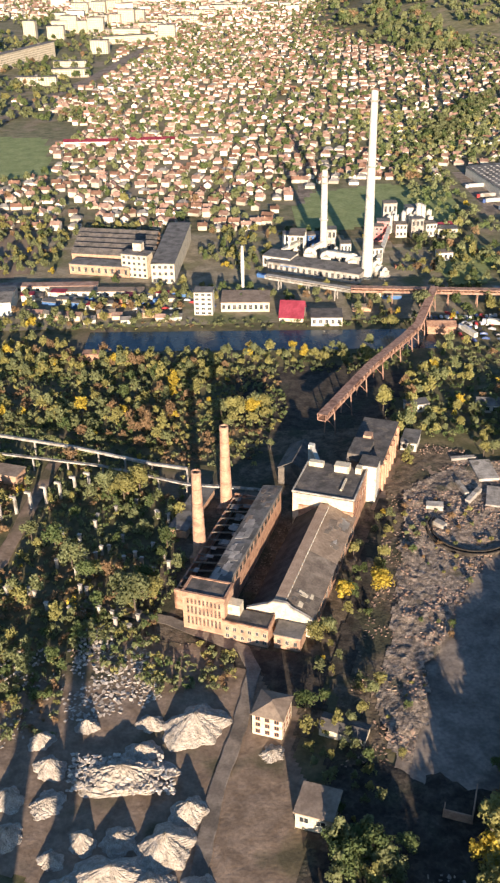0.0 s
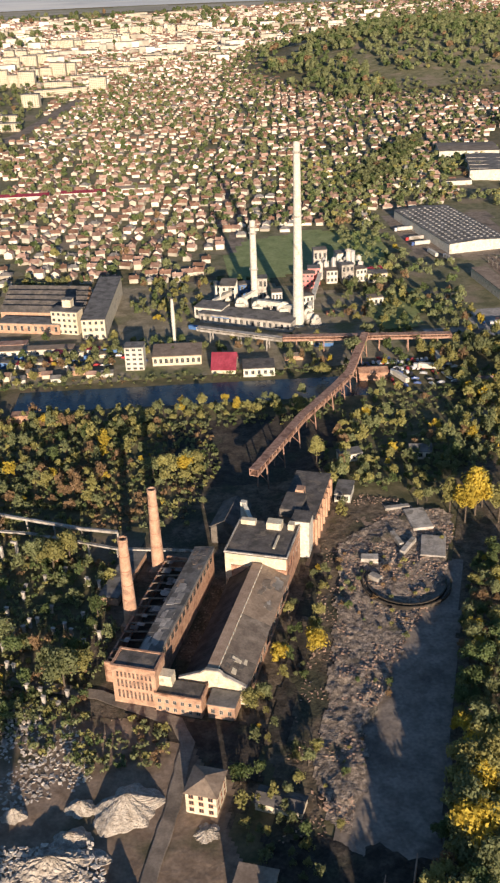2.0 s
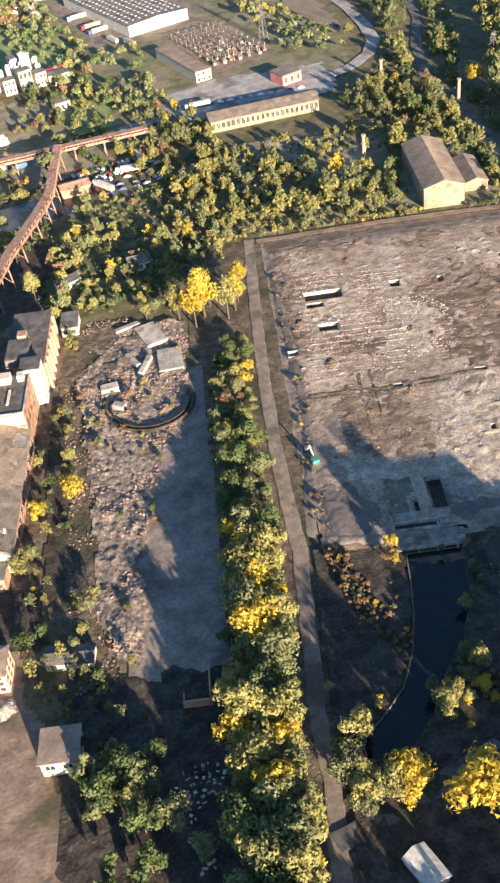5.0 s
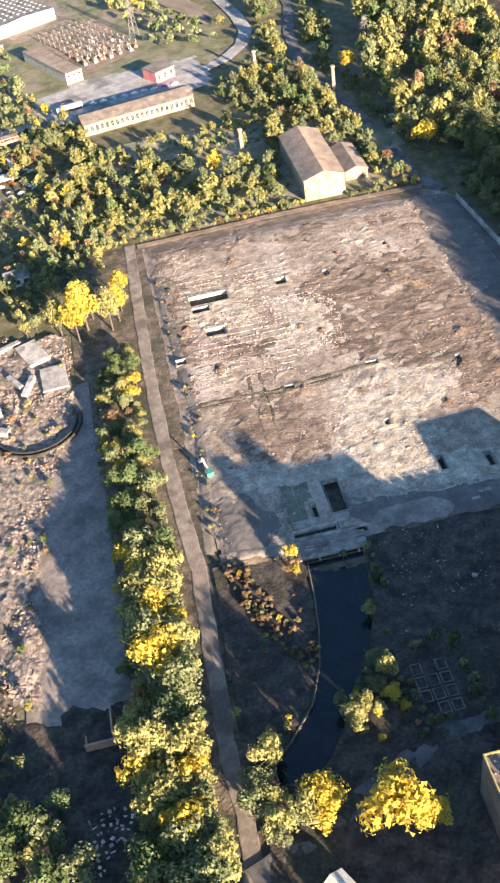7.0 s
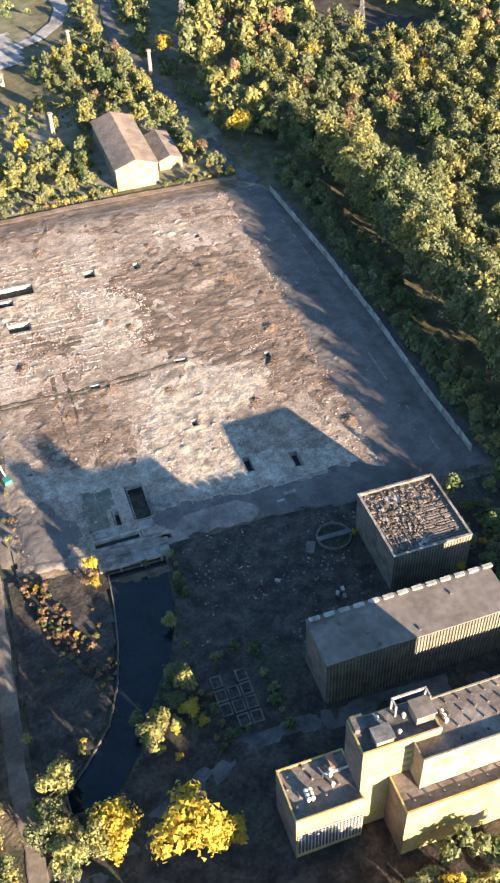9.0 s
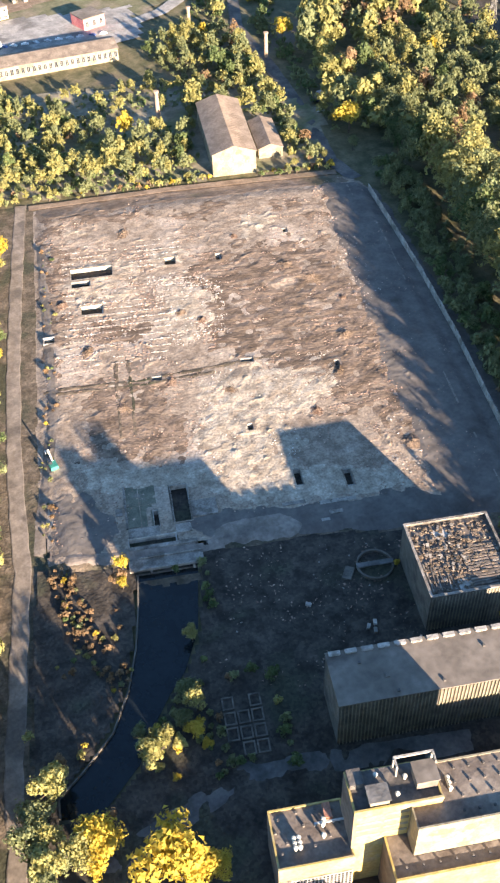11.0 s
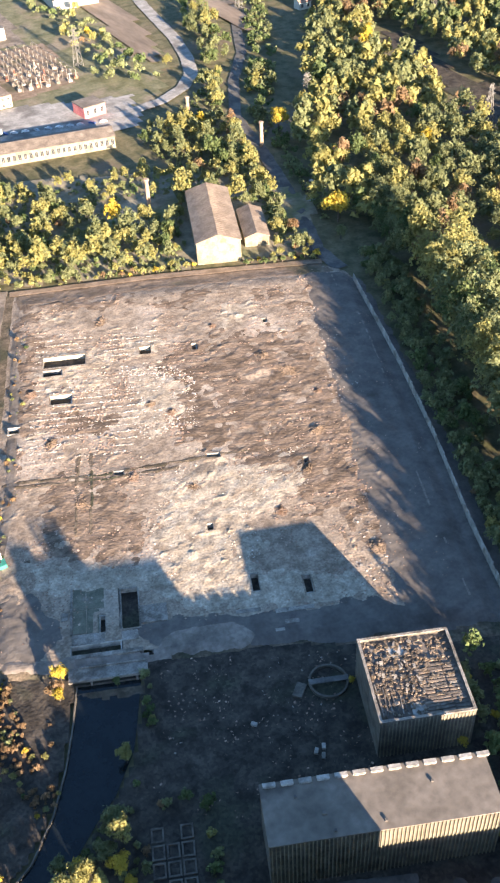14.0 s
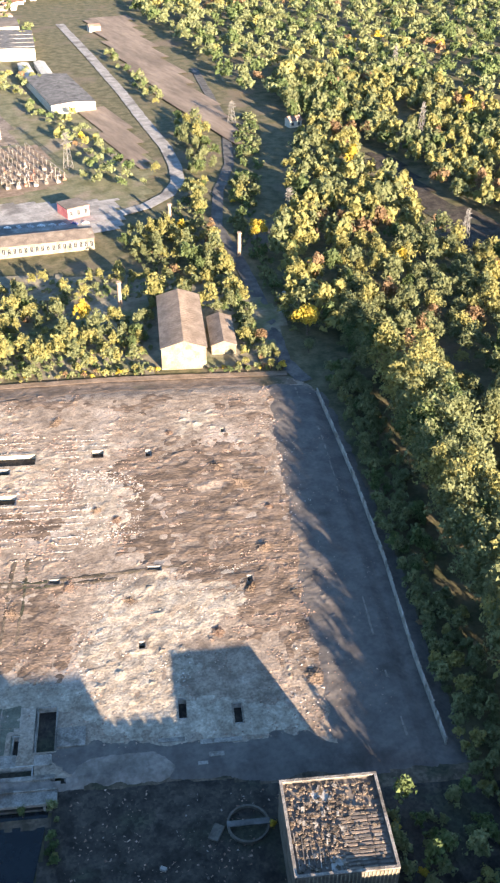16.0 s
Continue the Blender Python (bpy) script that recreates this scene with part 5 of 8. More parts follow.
# ---------------------------------------------------------------- town


def house_arrays(w, d, h, r, hipped):
    """Walls and roof of a small house, as two sets of faces."""
    x, y = w / 2, d / 2
    walls = [(-x, -y, 0), (x, -y, 0), (x, y, 0), (-x, y, 0), (-x, -y, h), (x, -y, h), (x, y, h), (-x, y, h), (-x, 0, h + r * 0.92), (x, 0, h + r * 0.92)]
    wf = [(0, 1, 5, 4), (1, 2, 6, 5), (2, 3, 7, 6), (3, 0, 4, 7)] + ([] if hipped else [(4, 8, 7, 7), (5, 6, 9, 9)])
    o = 0.5
    e = y * 0.75 if hipped else -o
    roof = [(-x - o, -y - o, h - 0.15), (x + o, -y - o, h - 0.15), (x + o, y + o, h - 0.15), (-x - o, y + o, h - 0.15), (-x + e, 0, h + r), (x - e, 0, h + r)]
    rf = [(0, 1, 5, 4), (2, 3, 4, 5), (0, 4, 3, 3), (1, 2, 5, 5)]
    if not hipped:
        rf = rf[:2]
    return np.array(walls, float), wf, np.array(roof, float), rf


def rows_of_houses(seed, poly, spacing, out):
    """House places in street rows."""
    rng = np.random.default_rng(seed)
    xs, ys = [p[0] for p in poly], [p[1] for p in poly]
    a = radians(-8)
    res = []
    for i, v in enumerate(np.arange(-4600, 4600, spacing[1])):
        for u in np.arange(-1800, 1800, spacing[0]):
            x, y = u * math.cos(a) - v * math.sin(a), u * math.sin(a) + v * math.cos(a)
            x, y = x + rng.uniform(-3, 3), y + rng.uniform(-3.5, 3.5)
            if rng.random() < 0.8:
                res.append((x, y))
    p = np.array(res)
    ok = inside(poly, p[:, 0], p[:, 1])
    for o in out:
        ok &= ~inside(o, p[:, 0], p[:, 1])
    return p[ok]


ROOFS = [M["roof_tile"], material("brown tile roof", (0.17, 0.09, 0.062), (0.28, 0.165, 0.115), size=4, bump=0.2, vary=0.3, island=0.45), material("grey tile roof", (0.16, 0.15, 0.14), (0.28, 0.26, 0.24), size=4, bump=0.2, vary=0.3, island=0.3)]
rnd = random.Random(21)
spots = rows_of_houses(5, TOWN, (12.2, 17.0), TOWN_OUT)
spots = spots[np.argsort(spots[:, 1])]
HOUSE = []
for k in range(9):
    w, d, h, r = rnd.uniform(6.5, 9.5), rnd.uniform(5.8, 7.2), rnd.choice((2.9, 3.4, 4.8)), rnd.uniform(1.7, 2.7)
    HOUSE.append((house_arrays(w, d, h, r, k % 3 == 1), k))
for (wv, wf, rv, rf), k in HOUSE:
    bw, br = bmesh.new(), bmesh.new()
    for b, vv, ff in ((bw, wv, wf), (br, rv, rf)):
        vs = [b.verts.new(p) for p in vv]
        for f in ff:
            b.faces.new([vs[i] for i in dict.fromkeys(f)])
    box(br, wv[1][0] * 0.4, wv[1][0] * 0.4 + 0.7, 0.4, 1.1, wv[5][2] + 0.8, wv[8][2] + 1.0)
    src = thing("house", ("family house with cream walls and red tiled roof", "family house with pale walls and brown tiled roof", "family house with white walls and grey roof")[(k // 3) % 3], "house", pose(0, -4000 - 40 * k, 0), "houses of the town")
    part("wall", bw, M["house_wall"], src)
    part("roof", br, ROOFS[(0, 0, 0, 1, 0, 1, 0, 2, 1)[k]], src)
    HOUSE[k] = (*HOUSE[k], src)
near_count = 300
used = set()
for n, (x, y) in enumerate(spots[:near_count]):
    k = rnd.randrange(9)
    turn = -8 + rnd.choice((0, 90, 0, 180, 12, -15)) + rnd.uniform(-5, 5)
    src = HOUSE[k][2]
    if k not in used:
        src.matrix_world = pose(x, y, 0, 0, 0, turn)
        used.add(k)
    else:
        copy_thing(src, pose(x, y, 0, 0, 0, turn))
for data, k, src in HOUSE:
    if k not in used:
        src.matrix_world = pose(-120 + 14 * k, 1050, 0)
rng = np.random.default_rng(9)
vs, fs, ms, base = [], [], [], 0
for x, y in spots[near_count:]:
    (wv, wf, rv, rf), k, _ = HOUSE[rng.integers(9)]
    a = radians(-8 + float(rng.choice((0, 90, 0, 12, -15))) + rng.uniform(-5, 5))
    s = rng.uniform(0.8, 1.15) * (1.0 + max(0.0, (y - 1800) / 4000))
    tall = rng.choice((1.0, 1.0, 1.0, 1.7, 2.4)) if y > 1900 else 1.0
    for vv, ff, mt in ((wv, wf, 0), (rv, rf, 1 + (0, 0, 0, 1, 0, 1, 0, 2, 1)[k])):
        z = np.where(vv[:, 2] > 0.1, vv[:, 2] + (tall - 1) * 4, vv[:, 2])
        vs.append(np.stack([(vv[:, 0] * math.cos(a) - vv[:, 1] * math.sin(a)) * s + x, (vv[:, 0] * math.sin(a) + vv[:, 1] * math.cos(a)) * s + y, z * s], 1))
        for f in ff:
            fs.append([i + base for i in (f if f[2] != f[3] else (f[0], f[1], f[2], f[2]))])
            ms.append(mt)
        base += len(vv)
me = bpy.data.meshes.new("town_houses")
me.from_pydata(np.concatenate(vs).tolist(), [], [tuple(dict.fromkeys(f)) for f in fs])
for mt in (M["house_wall"], *ROOFS):
    me.materials.append(mt)
me.polygons.foreach_set("material_index", np.array(ms, np.int32))
tagged(new("town_houses", me), "dense far town of pale houses with red and brown roofs", "town", kind="stuff")

# slab blocks of flats
def flats(x, y, w, d, h, turn, storeys):
    ob = thing("apartment_block", "pale concrete slab block of flats with rows of windows", "apartment building", pose(x, y, 0, 0, 0, turn), "blocks of flats")
    part("wall", boxes((-w / 2, w / 2, -d / 2, d / 2, 0, h)), M["plaster"], ob)
    part("roof", boxes((-w / 2 - 0.3, w / 2 + 0.3, -d / 2 - 0.3, d / 2 + 0.3, h, h + 0.8), (-2, 2, -2, 2, h + 0.8, h + 3)), M["roof_grey"], ob)
    step = h / storeys
    bm = bmesh.new()
    n = int(w / 3.6)
    for k in range(storeys):
        for i in range(n):
            a = -w / 2 + (i + 0.28) * w / n
            box(bm, a, a + 1.6, -d / 2 - 0.08, -d / 2 + 0.02, (k + 0.3) * step, (k + 0.8) * step)
    tagged(part("window_grid", bm, M["glass"], ob), kind="stuff")
    return ob


FLATS = [(-318, 1326, 44, 14, 27, -12, 9), (-345, 1290, 30, 14, 30, -12, 10), (-328, 1478, 66, 13, 22, 66, 7), (-301, 1539, 66, 13, 22, 66, 7), (-274, 1600, 66, 13, 22, 66, 7), (-392, 1655, 20, 14, 32, -10, 10), (-362, 1648, 24, 14, 32, -10, 10),
         (-243, 1362, 54, 12, 11, -4, 4), (-205, 1425, 52, 12, 11, -4, 4), (-215, 1500, 48, 12, 11, -4, 4), (-148, 1775, 90, 12, 12, 14, 4), (-84, 1811, 30, 16, 24, -8, 8), (-186, 1655, 28, 16, 20, -8, 6)]
rf = random.Random(3)
for x0, y0, x1, y1, n in ((-328, 1861, -282, 1846, 2), (-290, 1937, -220, 1912, 4), (-215, 2006, -150, 2051, 4), (-290, 2212, -205, 2263, 5), (-300, 2330, -240, 2340, 3), (-210, 2596, -40, 2749, 8), (-120, 2900, 150, 2960, 9)):
    for k in range(n):
        f = k / (n - 1)
        FLATS.append((x0 + (x1 - x0) * f + rf.uniform(-4, 4), y0 + (y1 - y0) * f + rf.uniform(-16, 16), rf.choice((18, 22, 30)), 14, rf.choice((22, 27, 30)), -8, 9))
for x, y, w in ((-158, 1868, 50), (-120, 1950, 44), (-60, 2060, 60), (-20, 2160, 50), (40, 2260, 60)):
    FLATS.append((x, y, w, 12, 13, -8, 4))
for row in FLATS:
    flats(*row)

# pale blocks of the far town centre
bm = bmesh.new()
bt = bmesh.new()
for k in range(520):
    f = rf.random() ** 0.8
    y = 2150 + 1600 * f
    x = rf.uniform(-330 - 0.12 * (y - 2150), 330 + 0.5 * (y - 2150))
    w, d, h = rf.uniform(14, 46), rf.uniform(10, 16), rf.choice((7, 9, 12, 16, 22))
    if ground_height(np.array(x), np.array(y)) > 3:
        continue
    box(bm, x - w / 2, x + w / 2, y - d / 2, y + d / 2, 0, h)
    box(bt, x - w / 2 - 0.3, x + w / 2 + 0.3, y - d / 2 - 0.3, y + d / 2 + 0.3, h, h + 0.6)
far_town = tagged(part("far_town_blocks", bm, M["house_wall"]), "pale flat-roofed blocks of the far town centre", "town", kind="stuff")
part("roofs", bt, M["roof_grey"], far_town)

# ---------------------------------------------------------------- the works
rnd = random.Random(33)

# engine hall: brick front block, clerestory hall and a bay without its roof
hall = thing("engine_hall", "derelict orange brick engine hall with tall front windows", "factory hall", site(-128.5, -160))
part("front_wall", boxes((-7.5, 7.5, -38, -29, 0, 15.6)), M["brick_pale"], hall, "orange brick front block")
part("cornice", boxes((-7.8, 7.8, -38.3, -37.4, 15.6, 16.4), (-7.8, -7.0, -37.4, -29, 15.6, 16.4), (7.0, 7.8, -37.4, -29, 15.6, 16.4), (-7.8, 7.8, -29.6, -28.8, 15.6, 16.2)), M["brick"], hall)
part("front_roof", boxes((-7.0, 7.0, -37.4, -29.6, 15.6, 15.9)), M["tar"], hall, "sagging tar roof")
for i in range(9):
    for z, h in ((11.6, 2.4), (7.6, 3.2), (3.0, 3.4)):
        window(hall, -5.6 + 1.4 * i, -38, z, 0.8, h, "s", "brick")
part("clerestory_wall", boxes((-2.2, 4.8, -29, 36.5, 0, 13.2)), M["brick"], hall, "orange brick clerestory wall")
bm = bmesh.new()
for a, b in ((-29, -10), (-10, 8), (8, 22), (22, 36.8)):
    v = [bm.verts.new(p) for p in ((-2.7, a, 13.2), (5.3, a, 13.2), (5.3, b, 13.2), (-2.7, b, 13.2), (-2.7, a, 13.5), (5.3, a, 14.6), (5.3, b, 14.6), (-2.7, b, 13.5))]
    for f in ((3, 2, 1, 0), (4, 5, 6, 7), (0, 1, 5, 4), (1, 2, 6, 5), (2, 3, 7, 6), (3, 0, 4, 7)):
        bm.faces.new([v[i] for i in f])
part("clerestory_roof", bm, M["roof_grey"], hall, "grey felt roof with bare patches")
for i in range(15):
    window(hall, 4.8, -26 + 4.2 * i, 9.4, 2.6, 2.6, "e", "felt")
part("west_wall", boxes((-14.5, -13.8, -29, 36.5, 0, 7.5), (-14.5, -2.2, 35.8, 36.5, 0, 8), (-14.5, -7.5, -29, -28.2, 0, 8.5)), M["brick"], hall, "roofless brick side bay")
for k in range(13):
    y = -26 + k * 4.9
    bm = bmesh.new()
    beam(bm, (-14.2, y, 7.6), (-2.2, y, 9.6), 0.35, 0.6)
    if k % 3 != 1:
        beam(bm, (-11.0, y, 8.2), (-11.0, y + 4.9, 8.2), 0.25)
    part("truss", bm, M["felt"], hall, "bare rusty roof truss")
for k in range(16):
    a, b = rnd.uniform(-13, -5), rnd.uniform(-26, 32)
    w, d = rnd.uniform(1.5, 4), rnd.uniform(1.5, 4.5)
    z = 7.9 + (a + 14) * 0.17
    part("roof_remnant", boxes((a, a + w, b, b + d, z, z + 0.15)), M["roof_grey" if k % 2 else "apron"], hall, "loose remnant of roof sheet")
bm = boxes((-13.7, -2.3, -28, 35.7, 0.1, 1.5))
part("floor_debris", bm, M["cinder_and_shade"], hall)

# long foundry hall with ridge monitor and arched front
fh = thing("foundry_hall", "long derelict foundry hall with patched pitched roof", "factory hall", site(-104.5, -158))
part("wall", boxes((-11.5, -10.9, -31, 31, 0, 3.4), (10.9, 11.5, -31, 31, 0, 7.6), (-10.9, 10.9, 30.4, 31, 0, 10)), M["brick"], fh)
bm = bmesh.new()
arc = [(-11.6, 7.4), (-8, 9.2), (-4, 11.0), (-2.2, 12.6), (2.2, 12.6), (4, 11.0), (8, 9.2), (11.6, 7.4)]
f = [[bm.verts.new((x, y, z)) for x, z in [(-11.6, 0)] + arc + [(11.6, 0)]] for y in (-32, -31.2)]
bm.faces.new(f[0])
bm.faces.new(f[1][::-1])
for k in range(10):
    bm.faces.new((f[0][k], f[1][k], f[1][(k + 1) % 10], f[0][(k + 1) % 10]))
part("front_gable", bm, M["plaster"], fh, "pale rendered stepped front gable")
for (xa, za), (xb, zb) in zip(arc, arc[1:]):
    bm = bmesh.new()
    beam(bm, (xa, -31.7, za + 0.25), (xb, -31.7, zb + 0.25), 1.2, 0.5)
    part("coping", bm, M["concrete"], fh)
for sx, nm, mt in ((-1, "west_roof", "tar"), (1, "east_roof", "roof_grey")):
    for k in range(6):
        a, b = -31 + k * 10.4, -31 + (k + 1) * 10.4 - 0.05
        bm = bmesh.new()
        v = [bm.verts.new((sx * x, y, z)) for z0 in (0, 0.22) for y in (a, b) for x, z in ((1.6, 11.6 + z0), (12.0, (7.7 if sx > 0 else 3.4) + z0))]
        for q in ((0, 1, 3, 2), (4, 5, 7, 6), (0, 1, 5, 4), (2, 3, 7, 6), (0, 2, 6, 4), (1, 3, 7, 5)):
            bm.faces.new([v[i] for i in q])
        part("roof_panel", bm, M["roof_shaded" if sx < 0 else "roof_old" if k == 0 else "felt" if k < 3 else "roof_brown"], fh)
part("monitor", boxes((-2.2, 1.6, -31, 30, 10.8, 12.6)), M["tan"], fh, "tan ridge monitor strip")
rt = random.Random(12)


def roof_sheet(owner, x0, x1, y0, y1, slope, z0, xz, mat, name="roof_sheet"):
    """A loose sheet lying on a slope that falls from xz eastwards."""
    bm = bmesh.new()
    lo, hi = [], []
    for x, y in ((x0, y0), (x1, y0 + rt.uniform(-0.4, 0.4)), (x1 + rt.uniform(-0.5, 0.5), y1), (x0, y1 + rt.uniform(-0.5, 0.5))):
        z = z0 - (x - xz) * slope
        lo.append(bm.verts.new((x, y, z)))
        hi.append(bm.verts.new((x, y, z + 0.09)))
    bm.faces.new(lo[::-1])
    bm.faces.new(hi)
    for k in range(4):
        bm.faces.new((lo[k], lo[(k + 1) % 4], hi[(k + 1) % 4], hi[k]))
    part(name, bm, M[mat], owner, "patched roof sheet")


for k in range(26):
    y, x = rt.uniform(4, 28), rt.uniform(3.2, 9.2)
    roof_sheet(fh, x, x + rt.uniform(0.8, 2.6), y, y + rt.uniform(1.5, 5), 0.375, 11.86 + 0.002 * k, 1.6, ("roof_brown", "apron", "roof_pale", "felt")[k % 4])
for k in range(16):
    y, x = rt.uniform(-30.5, -22), rt.uniform(2, 9.5)
    roof_sheet(fh, x, x + rt.uniform(0.6, 2.2), y, y + rt.uniform(0.8, 2.6), 0.375, 11.86 + 0.002 * k, 1.6, ("roof_pale", "felt", "plaster", "tar")[k % 4])
for k in range(24):
    part("monitor_pane", boxes((1.62, 1.75, -30 + k * 2.5, -28.6 + k * 2.5, 11.9, 12.7)), M["white"], fh)
for k in range(12):
    window(fh, 11.5, -28 + 5 * k, 2.5, 2.6, 3.2, "e", "concrete")

for k in range(34):
    y, x = rt.uniform(-28, 8), rt.uniform(-2.6, 1.6)
    roof_sheet(hall, x, x + rt.uniform(1.4, 3.2), y, y + rt.uniform(2.5, 6), -0.137, 13.52 + 0.002 * k, -2.7, ("apron", "concrete", "apron", "roof_grey", "apron")[k % 5])
for k in range(14):
    y, x = rt.uniform(8, 33), rt.uniform(-2.4, 2.8)
    roof_sheet(hall, x, x + rt.uniform(0.8, 2.2), y, y + rt.uniform(1.5, 4), -0.137, 13.52 + 0.002 * k, -2.7, ("felt", "roof_brown", "tar")[k % 3])
an = thing("front_annex", "low brick annex with small square windows", "building", site(-113.5, -195.5))
part("wall", boxes((-7.8, 7.8, -3.6, 4.2, 0, 7.6)), M["brick_pale"], an)
part("roof", boxes((-7.5, 7.5, -3.3, 4.0, 7.6, 7.9)), M["tar"], an)
part("parapet", boxes((-8, 8, -3.9, -3.3, 7.6, 8.3), (-8, -7.5, -3.3, 4.2, 7.6, 8.3), (7.5, 8, -3.3, 4.2, 7.6, 8.3)), M["brick"], an)
part("upper_block", boxes((-7.8, -3.2, 0.4, 4.2, 7.9, 12)), M["plaster"], an, "yellowed plaster stair block")
for i in range(6):
    window(an, -6.4 + 2.6 * i, -3.6, 4.4, 1.2, 1.6, "s", "concrete")
    window(an, -6.4 + 2.6 * i, -3.6, 1.3, 1.2, 1.6, "s", "concrete")
po = thing("porch_block", "small brick block with grey roof before the hall", "building", site(-99.5, -194.5))
part("wall", boxes((-4.5, 4.5, -3.5, 3.5, 0, 5.8)), M["brick_pale"], po)
part("roof", boxes((-4.8, 4.8, -3.8, 3.8, 5.8, 6.15)), M["roof_grey"], po)
for i in range(3):
    window(po, -2.8 + 2.8 * i, -3.5, 2.2, 1.3, 1.8, "s", "concrete")

cb = thing("cross_building", "derelict transverse hall with pale plaster and flat roof", "factory hall", site(-106, -115))
part("wall", boxes((-12, 12, -12, 12, 0, 15)), M["plaster"], cb)
part("east_wall", boxes((12, 12.4, -12, 12, 0, 15)), M["brick"], cb, "bare orange brick side")
part("roof", boxes((-12.3, 12.6, -12.3, 12.3, 15, 15.4)), M["tar"], cb, "black tar roof")
part("parapet", boxes((-12.3, 12.6, -12.3, -11.7, 15.4, 15.9), (12.1, 12.6, -11.7, 12.3, 15.4, 15.9), (-12.3, -11.8, -11.7, 12.3, 15.4, 15.9)), M["concrete"], cb)
for a, b, w, d, h in ((-8, 9.5, 6, 2.4, 2.0), (3, 8.5, 6, 4, 3.0), (9.6, 9, 2.4, 3, 2.6), (6, -2, 0.8, 9, 0.6)):
    part("roof_house", boxes((a - w / 2, a + w / 2, b - d / 2, b + d / 2, 15.4, 15.4 + h)), M["plaster"], cb)
for k in range(5):
    window(cb, 12.4, -9.5 + 4.6 * k, 7.5, 2.4, 4.0, "e", "rust")
tw = thing("stair_tower", "white plaster tower at the corner of the halls", "tower", site(-93.5, -99))
part("wall", boxes((-3.6, 3.6, -4, 4, 0, 17)), M["white"], tw)
part("roof", boxes((-3.9, 3.9, -4.3, 4.3, 17, 17.4)), M["tar"], tw)
rb = thing("rear_building", "long rear brick building with dark stepped roofs", "factory hall", site(-97, -76))
part("wall", boxes((-7.5, 7.5, -19, 19, 0, 13.5)), M["brick"], rb)
part("roof", boxes((-7.8, 7.8, -19.3, 19.3, 13.5, 13.9)), M["tar"], rb)
part("upper_storey", boxes((-7.0, 1.5, -18, -4, 13.9, 16.5)), M["tar"], rb, "dark upper roof storey")
part("roof_house", boxes((-3.5, 0.0, -3.6, 0.5, 13.9, 17.5)), M["brick_pale"], rb, "pinkish roof house")
for k in range(7):
    part("buttress", boxes((7.5, 8.6, -17.5 + 5.6 * k, -16.3 + 5.6 * k, 0, 12.6 - 0.6 * (k % 3))), M["brick_pale"], rb)
for k in range(6):
    window(rb, 7.5, -14.4 + 5.6 * k, 6, 2.2, 4.4, "e", "rust")
ch = thing("coal_chute", "white inclined chute above the transverse hall", "chute", site(-119, -92))
bm = bmesh.new()
beam(bm, (-1, 1, 15.5), (5, -9, 13.5), 1.6, 1.4)
box(bm, -2.2, 0.2, 0, 2.4, 0, 16.2)
box(bm, 4.2, 5.8, -10.2, -8.4, 0, 13.6)
part("casing", bm, M["white"], ch)
# The tar colour on these walls stands in for shade.
lb = thing("boiler_shed", "gabled boiler shed with shade put into its black walls", "shed", site(-126, -90))
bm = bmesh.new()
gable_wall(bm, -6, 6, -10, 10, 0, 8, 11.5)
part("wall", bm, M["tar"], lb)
bm = bmesh.new()
gable(bm, -6, 6, -10, 10, 8, 11.6)
part("roof", bm, M["tar"], lb)


def brick_chimney(u, n, h):
    ob = thing("brick_chimney", "tall tapered round chimney of pale orange brick", "chimney", site(u, n), "brick chimneys")
    bm = bmesh.new()
    lathe(bm, [(2.6, 3.0), (2.5, 6), (2.15, h * 0.5), (1.7, h - 1.6), (1.88, h - 1.5), (1.88, h - 0.9), (1.7, h - 0.8), (1.8, h), (1.3, h), (1.3, h - 2.5)], 28)
    part("shaft", bm, M["brick_pale"], ob)
    part("plinth", boxes((-3.1, 3.1, -3.1, 3.1, 0, 3.0)), M["brick"], ob)
    for k in range(5):
        z = 8 + k * (h - 12) / 4.5
        r = 2.58 - 0.86 * z / h
        bm = bmesh.new()
        lathe(bm, [(r + 0.06, z), (r + 0.06, z + 0.25)], 28)
        part("band", bm, M["rust"], ob)
    bm = bmesh.new()
    for s in (-0.25, 0.25):
        beam(bm, (s, 2.95, 2), (s, 2.25, h), 0.07)
    part("ladder", bm, M["rust"], ob)
    return ob


brick_chimney(-146, -126, 39.4)
brick_chimney(-144.4, -160.3, 39.4)

